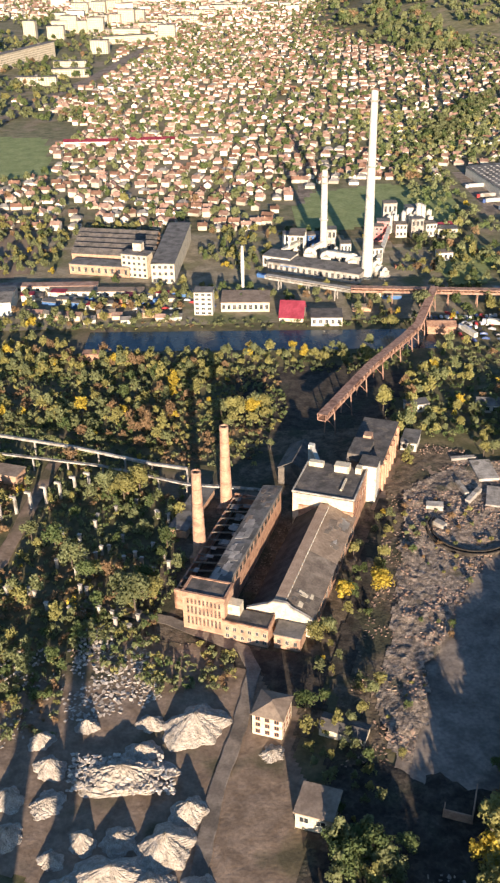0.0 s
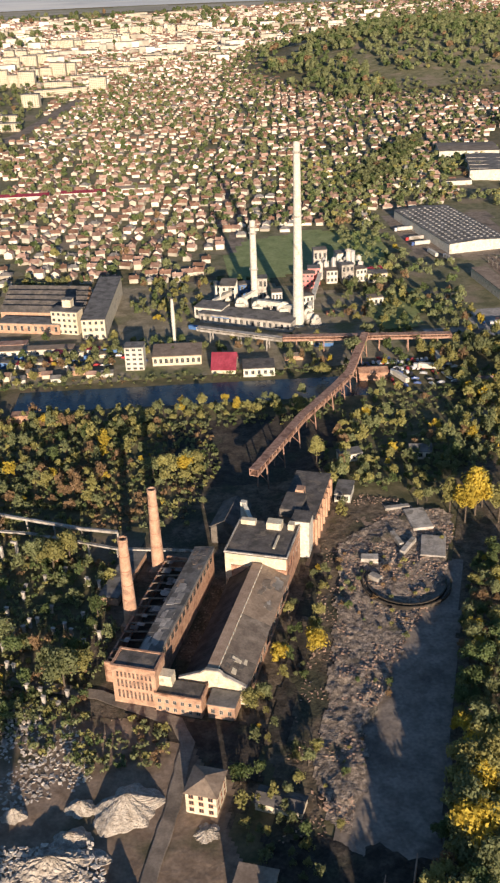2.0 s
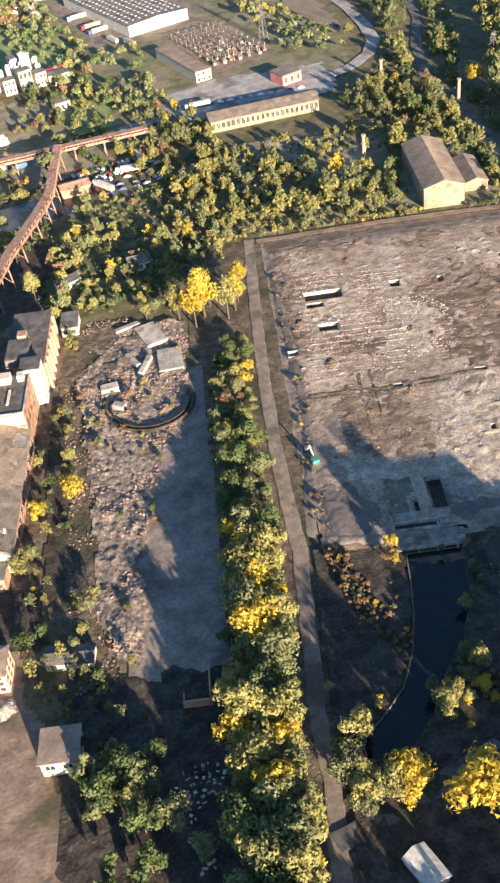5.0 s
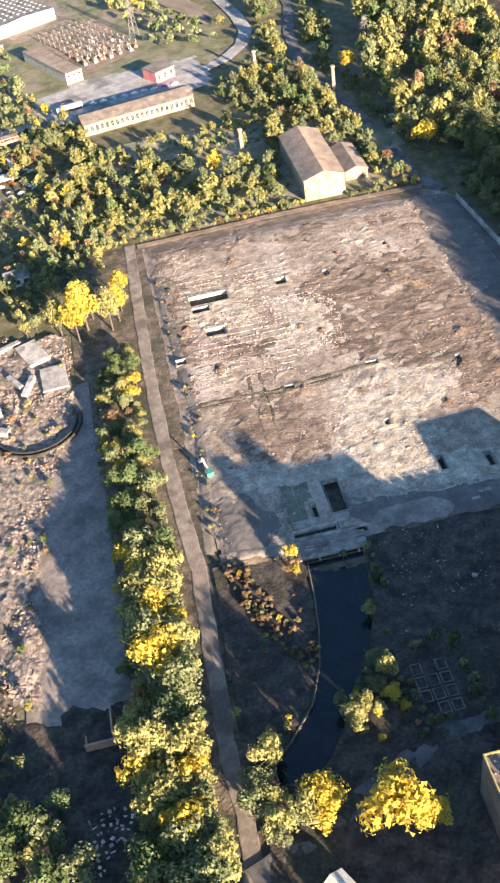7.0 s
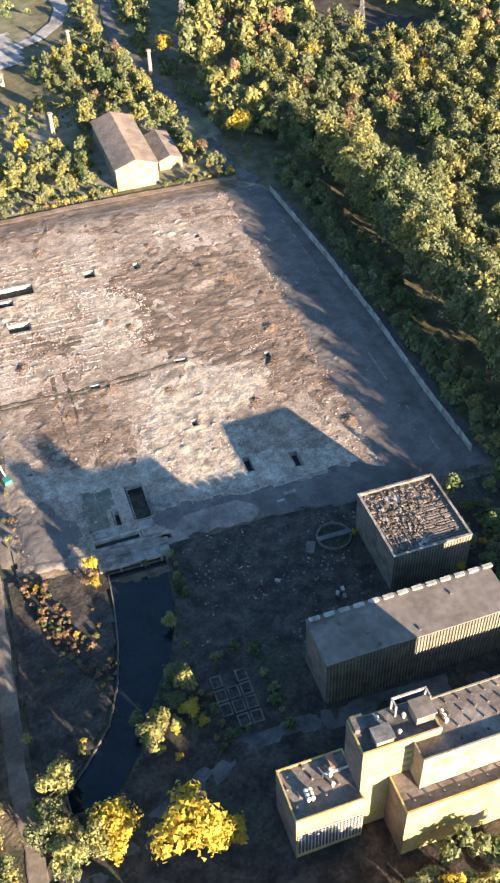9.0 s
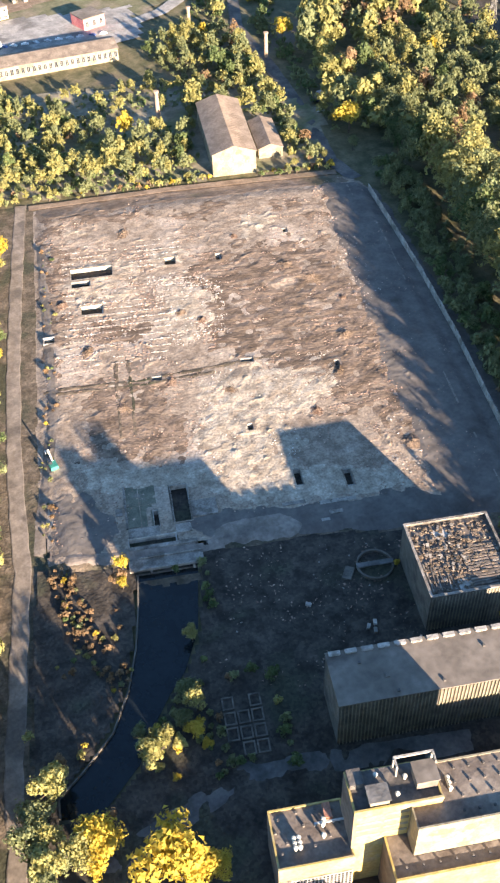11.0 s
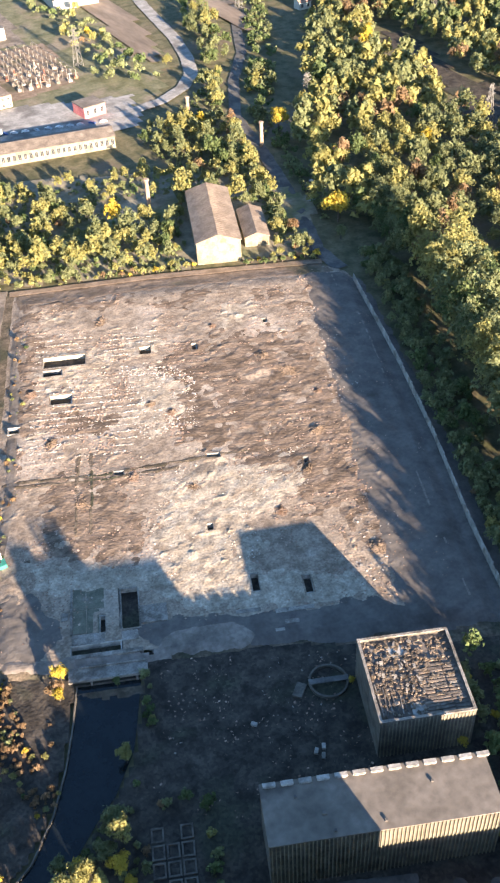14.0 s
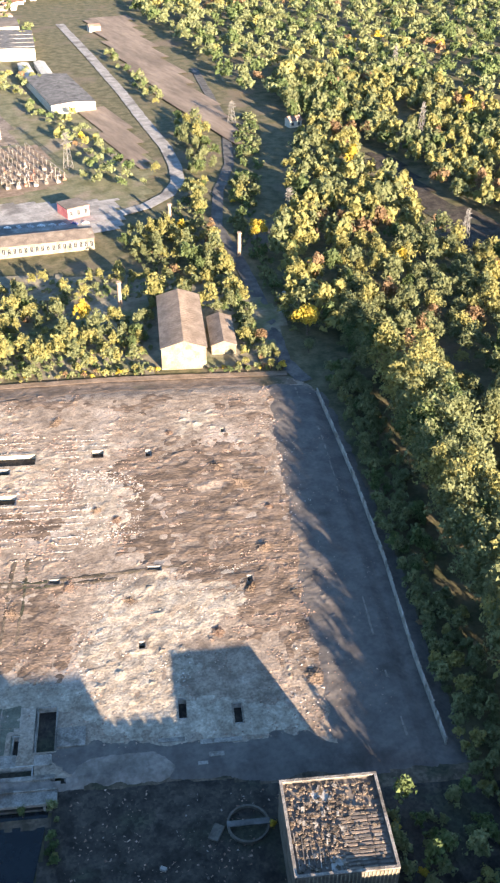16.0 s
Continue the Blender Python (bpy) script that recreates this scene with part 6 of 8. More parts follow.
# conveyor bridge on trestles
def bridge_run(ob, pts, w=3.6, h=3.2, mat="conveyor", zleg=True):
    for a, b in zip(pts, pts[1:]):
        a, b = Vector(a), Vector(b)
        d = b - a
        n = max(2, int(d.length / 4.2))
        up = Vector((0, 0, 1))
        side = d.cross(up).normalized() * w / 2
        bm = bmesh.new()
        beam(bm, a, b, w, 0.4)
        part("deck", bm, M[mat], ob)
        bm = bmesh.new()
        beam(bm, a + up * h, b + up * h, w + 0.5, 0.3)
        part("roof", bm, M[mat], ob, "weathered sheet roof")
        bm = bmesh.new()
        for s in (-1, 1):
            beam(bm, a + side * s + up * 0.6, b + side * s + up * 0.6, 0.15, 1.2)
            for k in range(n + 1):
                p = a + d * (k / n) + side * s
                beam(bm, p, p + up * h, 0.35)
                if k < n:
                    beam(bm, p, p + d / n + up * h, 0.2)
        part("side_lattice", bm, M[mat], ob)
        if zleg:
            m = max(2, int(d.length / 16))
            for k in range(m):
                p = a + d * ((k + 0.5) / m)
                bm = bmesh.new()
                for s in (-1, 1):
                    beam(bm, (p.x + side.x * s * 1.4, p.y + side.y * s * 1.4, 0), p + side * s, 0.5)
                beam(bm, (p.x + side.x * 1.2, p.y + side.y * 1.2, p.z * 0.3), (p.x - side.x * 1.2, p.y - side.y * 1.2, p.z * 0.7), 0.25)
                part("trestle", bm, M[mat], ob)


cv = thing("conveyor_bridge", "long rusty red conveyor bridge on lattice trestles", "conveyor bridge", pose(0, 0, 0))
bridge_run(cv, [(36, 370, 12), (66, 425, 10), (91, 464, 8)], 4.0, 3.0)
bridge_run(cv, [(91, 464, 8), (101, 480, 8), (121, 533, 9)], 4.0, 3.0)
pr = thing("conveyor_bridge", "rusty red pipe and conveyor bridge across the road", "conveyor bridge", pose(0, 0, 0))
bridge_run(pr, [(72, 540, 8), (121, 533, 8), (172, 526, 8)], 4.2, 2.6)
pr2 = thing("pipe_rack", "grey pipe rack beside the power station", "pipe rack", pose(0, 0, 0))
bridge_run(pr2, [(22, 570, 7), (72, 541, 7)], 3.4, 2.2, "concrete")

# ---------------------------------------------------------------- yard fittings
for k, (a, b, c, d) in enumerate(PITS):
    ob = thing("concrete_pit", "open concrete-lined pit in the rubble yard", "pit", site((a + b) / 2, (c + d) / 2), "pits of the yard", "structure")
    x, y = (b - a) / 2, (d - c) / 2
    part("pit_wall", boxes((-x - 0.4, x + 0.4, y, y + 0.4, 0, 1.9)), M["plaster"] if k < 3 else M["concrete"], ob)
    part("pit_wall", boxes((-x - 0.4, x + 0.4, -y - 0.4, -y, 0, 1.6), (-x - 0.4, -x, -y, y, 0, 1.6), (x, x + 0.4, -y, y, 0, 1.6)), M["concrete"], ob)
    part("pit_floor", boxes((-x, x, -y, y, 0.02, 0.06)), M["cinder_and_shade"], ob)
sl = thing("floor_slab", "old concrete floor slab with recessed channels", "slab", site(0, 0), "", "structure")
for a, b, c, d, z in ((27.6, 31.3, -188.2, -180.2, 1.76), (31.5, 35.0, -188.4, -180.0, 1.72), (27.6, 31.2, -180.0, -172, 1.8), (31.4, 36.4, -179.8, -172.2, 1.74)):
    part("slab", boxes((a, b, c, d, 1.0, z)), M["mossy_slab"], sl, "mossy green-grey concrete slab")
for a, b, c, d, z in ((26.9, 27.5, -188.6, -171.6, 2.0), (46.5, 54.0, -187.4, -181.2, 2.0), (27.3, 36.4, -192.4, -188.8, 1.95), (41.0, 45.6, -192.6, -189.4, 1.95), (36.9, 40.7, -192.4, -173.4, 1.6), (26.9, 46.6, -197.0, -195.7, 2.1), (24.2, 26.2, -183.0, -180.2, 1.9),
                      (46.0, 46.4, -188.4, -174, 2.0), (40.8, 41.1, -188.4, -174, 2.0), (73, 80, -188.6, -187.4, 1.9), (84, 95, -190.2, -188.8, 1.9), (86, 90, -194.4, -193, 1.95), (83, 85.6, -196.6, -195.6, 1.9)):
    part("slab", boxes((a, b, c, d, 1.0, z)), M["old_slab"], sl)
br = thing("basin_bridge", "concrete bridge deck across the head of the basin", "bridge", site(32.5, -202.2))
part("deck", boxes((-6, 15, -2.2, 2.2, 1.3, 1.9)), M["old_slab"], br)
part("kerb", boxes((-3, 15, 1.8, 2.3, 1.9, 2.4), (-3, 15, -2.3, -1.8, 1.9, 2.4)), M["old_slab"], br)
bm = bmesh.new()
for x in (0, 6, 12):
    beam(bm, (x, -2.4, 0), (x, -2.4, 1.5), 0.6)
part("pier", bm, M["old_slab"], br)
# retaining edge of the basin
rw = thing("wall_basin", "thin concrete retaining wall round the basin", "wall", SITE, "", "structure")
for a, b in zip(BASIN[9:], BASIN[10:] + BASIN[:1]):
    bm = bmesh.new()
    beam(bm, (*a, 0.5), (*b, 0.5), 0.35, 1.0)
    part("wall_length", bm, M["panel"], rw)

# perimeter wall of concrete panels
fw = thing("wall_perimeter", "long pale concrete panel wall beside the forest", "wall", SITE, "", "structure")
line = [(145, -16), (146.7, -47), (148.3, -80), (149, -122), (148, -165), (148.6, -196)]
panel = None
for a, b in zip(line, line[1:]):
    a, b = Vector((*a, 0)), Vector((*b, 0))
    n = int((b - a).length / 3.0)
    for k in range(n):
        if panel is None:
            p0 = part("panel", boxes((-0.14, 0.14, -1.46, 1.46, 0, 2.9), (-0.22, 0.22, 1.30, 1.62, 0, 3.1)), M["concrete"], fw)
            panel = p0
        else:
            p0 = new("panel", panel.data)
            p0.parent = fw
        c = a.lerp(b, (k + 0.5) / n)
        p0.matrix_basis = pose(c.x, c.y, 0.35, 0, rnd.uniform(-3, 3), math.degrees(math.atan2(b.y - a.y, b.x - a.x)) - 90)

# low line of broken footing along the packed lane
ft = thing("footing_line", "low broken concrete footing along the packed lane", "footing", SITE, "", "structure")
for k in range(54):
    n = -14 - 3.35 * k
    if rnd.random() < 0.92:
        u = 139.5 + 1.6 * math.sin(k * 0.11) - (3.0 if k < 6 else 0)
        part("footing", boxes((u - rnd.uniform(0.15, 0.4), u + rnd.uniform(0.15, 0.4), n - rnd.uniform(1.2, 1.64), n + rnd.uniform(1.2, 1.64), 1.0, 1.68 + rnd.uniform(0, 0.16))), M["yard_smooth"], ft)
tank = thing("round_tank", "sunken round concrete settling tank with walkway", "tank", site(93.9, -214.6))
bm = bmesh.new()
lathe(bm, [(5.2, 0), (5.2, 1.9), (4.7, 1.9), (4.7, 0.7)], 36, cap=False)
part("rim", bm, M["panel"], tank)
bm = bmesh.new()
lathe(bm, [(4.7, 0.2), (4.7, 0.75)], 36)
part("water", bm, M["water"], tank)
part("walkway", boxes((-5.2, 5.2, -0.8, 0.8, 1.95, 2.2)), M["roof_grey"], tank)

# building with the rubble-strewn roof
b1 = thing("roofless_block", "square concrete block with rubble-strewn open roof", "building", site(112.9, -225.6))
W, D, H = 11.6, 12.3, 15.1
part("wall", boxes((-W, W, -D, -D + 0.5, 0, H), (-W, W, D - 0.5, D, 0, H), (-W, -W + 0.5, -D + 0.5, D - 0.5, 0, H), (W - 0.5, W, -D + 0.5, D - 0.5, 0, H)), M["panel"], b1)
part("roof_slab", boxes((-W + 0.5, W - 0.5, -D + 0.5, D - 0.5, H - 1.0, H - 0.7)), M["felt"], b1)
part("coping", boxes((-W - 0.1, W + 0.1, -D - 0.1, -D + 0.6, H, H + 0.3), (-W - 0.1, W + 0.1, D - 0.6, D + 0.1, H, H + 0.3), (-W - 0.1, -W + 0.6, -D + 0.6, D - 0.6, H, H + 0.3), (W - 0.6, W + 0.1, -D + 0.6, D - 0.6, H, H + 0.3)), M["old_slab"], b1)
for k in range(26):
    part("wall_rib", boxes((-0.12, 0.12, -0.2, 0, 0.5, H - 0.4)), M["rib"], b1, m=pose(-W + 0.5 + k * 0.88, -D, 0))
bm = bmesh.new()
for k in range(900):
    x, y = rnd.uniform(-W + 1, W - 1), rnd.uniform(-D + 1, D - 1)
    if x > 0 and y < 3 and rnd.random() < 0.8:
        continue
    s = rnd.uniform(0.06, 0.34)
    z = H - 0.7
    box(bm, x - s, x + s * rnd.uniform(0.4, 1.9), y - s * rnd.uniform(0.5, 1.6), y + s, z, z + rnd.uniform(0.08, 0.5))
tagged(part("roof_rubble", bm, M["roof_rubble"], b1, "loose rubble and brick on the roof"), kind="stuff")
for k in range(120):
    x, y = rnd.gauss(-2.5, 4), rnd.gauss(0, 6)
    if abs(x) < W - 1 and abs(y) < D - 1:
        s, a = rnd.uniform(0.2, 0.8), rnd.uniform(0, 3.14)
        p = Vector((x, y, H - 0.5 + rnd.uniform(0, 0.3)))
        q = Vector((math.cos(a), math.sin(a), rnd.uniform(-0.2, 0.2))) * s
        bm = bmesh.new()
        beam(bm, p - q, p + q, rnd.uniform(0.25, 0.9), 0.14)
        part("roof_slab_piece", bm, M["roof_rubble" if k % 3 else "old_slab"], b1, "tilted piece of broken roof slab")
for k in range(15):
    y = -D + 1.2 + k * 0.95
    for x0, x1 in ((0.4, 3.6), (3.9, 7.0), (7.3, W - 0.9)):
        bm = bmesh.new()
        beam(bm, (x0 + rnd.uniform(-0.4, 0.2), y, H - 0.6), (x1, y + rnd.uniform(-0.25, 0.25), H - 0.6 + rnd.uniform(0, 0.15)), 0.55, 0.2)
        part("roof_board", bm, M[("roof_brown", "felt", "roof_old")[k % 3]], b1, "brown decayed roof board")
for k in range(6):
    x = -W + 1.4 + k * 1.2
    bm = bmesh.new()
    beam(bm, (x, -D + 2, H - 0.5), (x + rnd.uniform(-0.5, 0.5), -D + 11 - k, H - 0.4), 0.25)
    part("roof_beam", bm, M["tar" if k % 2 else "old_slab"], b1, "exposed roof beam")
for x, y, w, d in ((-1.5, -9.4, 3.4, 3.6), (-3.0, 7.6, 4.6, 3.4)):
    part("roof_patch", boxes((x - w / 2, x + w / 2, y - d / 2, y + d / 2, H - 0.7, H - 0.55)), M["concrete"], b1, "bare pale patch of roof slab")

# long block with the pale flat roof
b2 = thing("flat_roof_block", "long concrete block with pale flat roof and ribbed side", "building", site(96.2, -257.8))
W, D, H = 25.2, 7.0, 18.1
part("wall", boxes((-W, W, -D, D, 0, H)), M["panel"], b2)
part("roof", boxes((-W - 0.2, W + 0.2, -D - 0.2, D + 0.2, H, H + 0.35)), M["roof_pale"], b2, "pale felt flat roof with stains")
for k in range(58):
    part("wall_rib", boxes((-0.1, 0.1, -0.3, 0, 0.5, H - 0.1)), M["rib"], b2, m=pose(-W + 0.5 + k * 0.87, -D, 0))
for k in range(13):
    x = -W + 2 + k * 4.0
    part("rooflight", boxes((-1.4, 1.4, -0.5, 0.5, H + 0.35, H + 0.9), (-1.1, -0.1, -0.7, -0.5, H + 0.45, H + 0.8), (0.1, 1.1, -0.7, -0.5, H + 0.45, H + 0.8)), M["concrete"], b2, m=pose(x, D - 0.5, 0))
for x, y, s in ((-12.5, -1.5, 0.5), (-11, -5.8, 0.3), (0, -5.2, 0.3), (-18, 3, 0.3), (12, 2, 0.3)):
    part("vent", boxes((-s, s, -s, s, H + 0.35, H + 0.75)), M["tar"], b2, m=pose(x, y, 0))

# office block of stepped wings
of = thing("office_block", "office block with yellow wall band and pierced grille", "office building", site(58.3, -291.8))
W, D, H = 7.8, 6.3, 17.2
part("wall", boxes((-W, W, -D, D, 0, H)), M["yellow_wall"], of)
part("roof", boxes((-W + 0.3, W - 0.3, -D + 0.3, D - 0.3, H, H + 0.25)), M["felt"], of, "brown felt roof with small vents")
part("parapet", boxes((-W - 0.1, W + 0.1, -D - 0.1, -D + 0.3, H, H + 1.3), (-W - 0.1, -W + 0.3, -D + 0.3, D + 0.1, H, H + 0.6), (W - 0.3, W + 0.1, -D + 0.3, D + 0.1, H, H + 0.6), (-W + 0.3, W - 0.3, D - 0.3, D + 0.1, H, H + 0.6)), M["yellow_wall"], of)
part("grille", boxes((-W + 0.3, W - 0.3, -D - 0.35, -D - 0.02, 3.2, 12.4)), M["concrete"], of, "pierced concrete grille")
# West sides are a darker brown than the yellow walls.
part("side_wall", boxes((-W - 0.12, -W, -D, D, 0, H - 0.2)), M["felt"], of, "darker brown west side wall")
pane = part("grille_opening", boxes((-0.25, 0.25, -0.06, 0.06, -0.35, 0.35)), M["glass"], of, m=pose(-7.15, -D - 0.36, 3.95))
for i in range(1, 152):
    hole = new("grille_opening", pane.data)
    hole.parent = of
    hole.matrix_basis = pose(-7.15 + (i % 19) * 0.79, -D - 0.36, 3.95 + (i // 19) * 1.1)
for x, y in ((-6, 4), (-2, 5), (2, 5.2), (5.5, 4.5), (-5, -1), (-1, 2), (4, -1), (6.5, 1.5), (-7, 1.5), (-6.4, -3), (0.5, -2.5)):
    part("vent", boxes((-0.25, 0.25, -0.25, 0.25, H + 0.25, H + 0.8)), M["tar"], of, m=pose(x, y, 0))
for x, y in ((-3.6, -2.6), (-2.6, -2.6), (-3.6, -1.6), (-2.6, -1.6), (-3.6, -0.6), (-2.6, -0.6), (2.6, -1.0), (3.2, 2.2), (2.9, 1.2)):
    bm = bmesh.new()
    lathe(bm, [(0.3, H + 0.25), (0.3, H + 1.2), (0.5, H + 1.3), (0.5, H + 1.7), (0.25, H + 2.0)], 12)
    part("cowl", bm, M["white"], of, "white ventilator cowl", pose(x, y, 0))
part("pipe", boxes((1.2, 8.6, 1.5, 1.9, H + 0.9, H + 1.3), (1.2, 1.6, 1.5, 1.9, H, H + 0.9), (5, 5.4, 1.5, 1.9, H, H + 0.9)), M["steel"], of)
part("duct", boxes((3.6, 5.2, 2.4, 5.6, H + 0.25, H + 1.5)), M["rust"], of, "rusty duct box")
ot = thing("office_tower", "taller office wing with roof houses and yellow front", "office building", site(74.6, -291.9))
W, D, H = 8.8, 4.3, 33.0
part("wall", boxes((-W, W, -D, D, 0, H)), M["yellow_wall"], ot)
part("roof", boxes((-W + 0.3, W - 0.3, -D + 0.3, D - 0.3, H, H + 0.25)), M["tar"], ot, "sooty tar roof")
part("side_wall", boxes((-W - 0.12, -W, -D, D, 0, H)), M["felt"], ot, "darker brown west side wall")
part("parapet", boxes((-W - 0.1, W + 0.1, -D - 0.15, -D + 0.3, H, H + 1.2), (-W - 0.1, -W + 0.3, -D + 0.3, D, H, H + 0.7), (W - 0.3, W + 0.1, -D + 0.3, D, H, H + 0.7)), M["yellow_wall"], ot)
part("roof_house", boxes((-5.6, -1.8, -D + 0.6, -0.4, H, H + 2.6)), M["shed_wall"], ot, "grey rendered roof house")
part("roof_cap", boxes((-5.9, -1.5, -D + 0.4, -0.2, H + 2.6, H + 2.85)), M["roof_grey"], ot)
part("roof_house", boxes((-8.6, -5.8, 0.6, 4.0, H, H + 2.0)), M["tar"], ot, "sooty roof house")
part("roof_house", boxes((4.2, 8.4, -1.8, 2.2, H, H + 3.4)), M["felt"], ot, "brown roof house")
part("roof_cap", boxes((3.9, 8.7, -2.1, 2.5, H + 3.4, H + 3.7)), M["roof_pale"], ot)
for x in (1.0, 8.8):
    part("frame_post", boxes((x - 0.2, x + 0.2, 3.6, 4.0, H, H + 4.2), (x - 0.2, x + 0.2, 1.6, 2.0, H, H + 4.2), (x - 0.2, x + 0.2, 2.0, 3.6, H + 3.8, H + 4.2)), M["concrete"], ot)
part("frame_beam", boxes((1.2, 8.6, 3.6, 4.0, H + 3.7, H + 4.2)), M["concrete"], ot, "bare concrete roof frame")
for k in range(4):
    for x0, x1 in ((-8.2, -3.2), (-2.6, 2.4), (3.0, 8.2)):
        part("window_band", boxes((x0, x1, -D - 0.06, -D + 0.05, 22.2 + 2.7 * k, 23.2 + 2.7 * k)), M["rib"], ot, "soiled cream window band")
for x, y in ((-3, 2.4), (0.2, -2.2), (2.6, 1)):
    bm = bmesh.new()
    lathe(bm, [(0.3, H + 0.25), (0.3, H + 1.2), (0.5, H + 1.4), (0.25, H + 1.9)], 12)
    part("cowl", bm, M["white"], ot, "white ventilator cowl", pose(x, y, 0))
ow = thing("office_wing", "long office wing with pale front and brown felt roof", "office building", site(0, 0))
H = 31.4
part("wall", boxes((77.2, 104.3, -300.9, -296.3, 0, H), (83.5, 104.3, -296.3, -288, 0, H)), M["shed_wall"], ow)
part("roof", boxes((77.4, 104.1, -300.6, -296.3, H, H + 0.25), (83.6, 104.1, -296.3, -288.2, H, H + 0.25)), M["felt"], ow, "brown felt roof dotted with vents")
part("parapet", boxes((77.1, 104.4, -301.0, -300.6, H, H + 1.3), (77.1, 77.4, -300.6, -296.3, H, H + 0.9), (83.5, 104.4, -288.3, -287.9, H, H + 0.5)), M["shed_wall"], ow)
for i in range(6):
    for j in range(4):
        x, y = 87 + i * 3.1 + 0.7 * (j % 2), -298.6 + j * 2.9
        part("vent", boxes((-0.22, 0.22, -0.22, 0.22, H + 0.25, H + 0.7)), M["tar"], ow, m=pose(x, y, 0))
for y in (-294.2, -293.1, -292):
    bm = bmesh.new()
    lathe(bm, [(0.3, H + 0.25), (0.3, H + 1.3), (0.5, H + 1.4), (0.25, H + 2.0)], 12)
    part("cowl", bm, M["white"], ow, "white ventilator cowl", pose(85.6, y, 0))
lw = thing("office_annex", "lower office annex with yellow wall and brown roof", "office building", site(0, 0))
H = 20.2
part("wall", boxes((72.5, 104.3, -305.2, -301.0, 0, H), (72.5, 77.1, -301.0, -296.3, 0, H)), M["yellow_wall"], lw)
part("roof", boxes((72.8, 104.1, -304.9, -301.0, H, H + 0.25), (72.8, 77.1, -301.0, -296.3, H, H + 0.25)), M["felt"], lw, "brown felt roof")
part("side_wall", boxes((72.38, 72.5, -305.2, -296.3, 0, H)), M["felt"], lw, "darker brown west side wall")
part("parapet", boxes((72.4, 104.3, -305.4, -304.9, H, H + 0.9), (72.4, 72.8, -304.9, -296.3, H, H + 0.5)), M["yellow_wall"], lw)
for i in range(8):
    part("vent", boxes((-0.2, 0.2, -0.2, 0.2, H + 0.25, H + 0.7)), M["tar"], lw, m=pose(75.2 + i * 3.4, -303, 0))

# Two blocks out of view, added only to throw shade northwards.
oe = thing("office_extension", "low unseen block added to shade the flat-roofed front", "office building", site(120, -293.4))
part("wall", boxes((-15.4, 15, -6.4, 6.4, 0, 16.4)), M["yellow_wall"], oe)
part("roof", boxes((-15.4, 15.3, -6.7, 6.7, 16.4, 16.8)), M["felt"], oe)
oe = thing("office_extension", "taller unseen block added to shade the roofless block and bushes", "office building", site(150.5, -293.4))
part("wall", boxes((-15, 15, -6.4, 6.4, 0, 24.4)), M["yellow_wall"], oe)
part("roof", boxes((-15, 15.3, -6.7, 6.7, 24.4, 24.8)), M["felt"], oe)

# two works chimneys out of view, known by the shade they throw over the heaps
for x, y, h in ((-64, 48, 56), (-49.5, 40, 52)):
    ob = thing("brick_chimney", "round brick chimney south of the gravel heaps", "chimney", pose(x, y, 0), "brick chimneys")
    bm = bmesh.new()
    lathe(bm, [(3.4, 0), (2.9, h * 0.5), (2.5, h), (2.0, h), (2.0, h - 2)], 24)
    part("shaft", bm, M["brick_pale"], ob)
ob = thing("white_roof_shed", "small shed with white pitched roof", "shed", pose(80, 98, 0, 0, 0, 8))
bm = bmesh.new()
gable_wall(bm, -3, 3, -4.5, 4.5, 0, 3, 5)
part("wall", bm, M["concrete"], ob)
bm = bmesh.new()
gable(bm, -3, 3, -4.5, 4.5, 3, 5.1)
part("roof", bm, M["white"], ob)

# shed with annex at the yard's north edge
sh = thing("storage_shed", "tall pitched storage shed with brown sheet roof", "shed", site(91.1, 36.2))
bm = bmesh.new()
gable_wall(bm, -9.7, 9.7, -26, 26, 0, 10.4, 13.6)
part("wall", bm, M["shed_wall"], sh, "cream front wall")
bm = bmesh.new()
gable(bm, -9.7, 9.7, -26, 26, 10.4, 13.8, 0.5, 0.2)
part("roof", bm, M["roof_brown"], sh)
bm = bmesh.new()
for k in range(28):
    for s in (-1, 1):
        beam(bm, (s * 10.1, -25.4 + k * 1.88, 10.55), (0, -25.4 + k * 1.88, 14.05), 0.1, 0.12)
part("roof_seam", bm, M["roof_brown"], sh)
sa = thing("storage_annex", "lower lean-to shed with brown roof", "shed", site(109.4, 35))
bm = bmesh.new()
gable_wall(bm, -5.5, 5.5, -14, 14, 0, 5, 7)
part("wall", bm, M["shed_wall"], sa)
bm = bmesh.new()
gable(bm, -5.5, 5.5, -14, 14, 5, 7.1)
part("roof", bm, M["roof_brown"], sa)

# small houses by the heaps
wh = thing("white_house", "two-storey white house with hipped brown roof", "house", site(-94.5, -231))
part("wall", boxes((-4.6, 4.6, -5, 5, 0, 8.2)), M["plaster"], wh)
bm = bmesh.new()
hip(bm, -4.6, 4.6, -5, 5, 8.2, 10.4, 0.5)
part("roof", bm, M["roof_brown"], wh)
for i in range(3):
    for z in (1.2, 3.8, 6.2):
        window(wh, -2.9 + 2.9 * i, -5, z, 1.5, 1.6, "s", "rust")
        window(wh, 4.6, -3 + 3 * i, z, 1.4, 1.6, "e", "rust")
ct = thing("gate_house", "small cream house with dark flat roof and wide windows", "house", site(-73, -259))
part("wall", boxes((-5, 5, -5, 5, 0, 6.2)), M["plaster"], ct)
part("roof", boxes((-5.5, 5.5, -5.5, 5.5, 6.2, 6.6)), M["roof_brown"], ct)
for x in (-2.6, 2.0):
    window(ct, x, -5, 3.0, 2.6, 2.0, "s", "white")
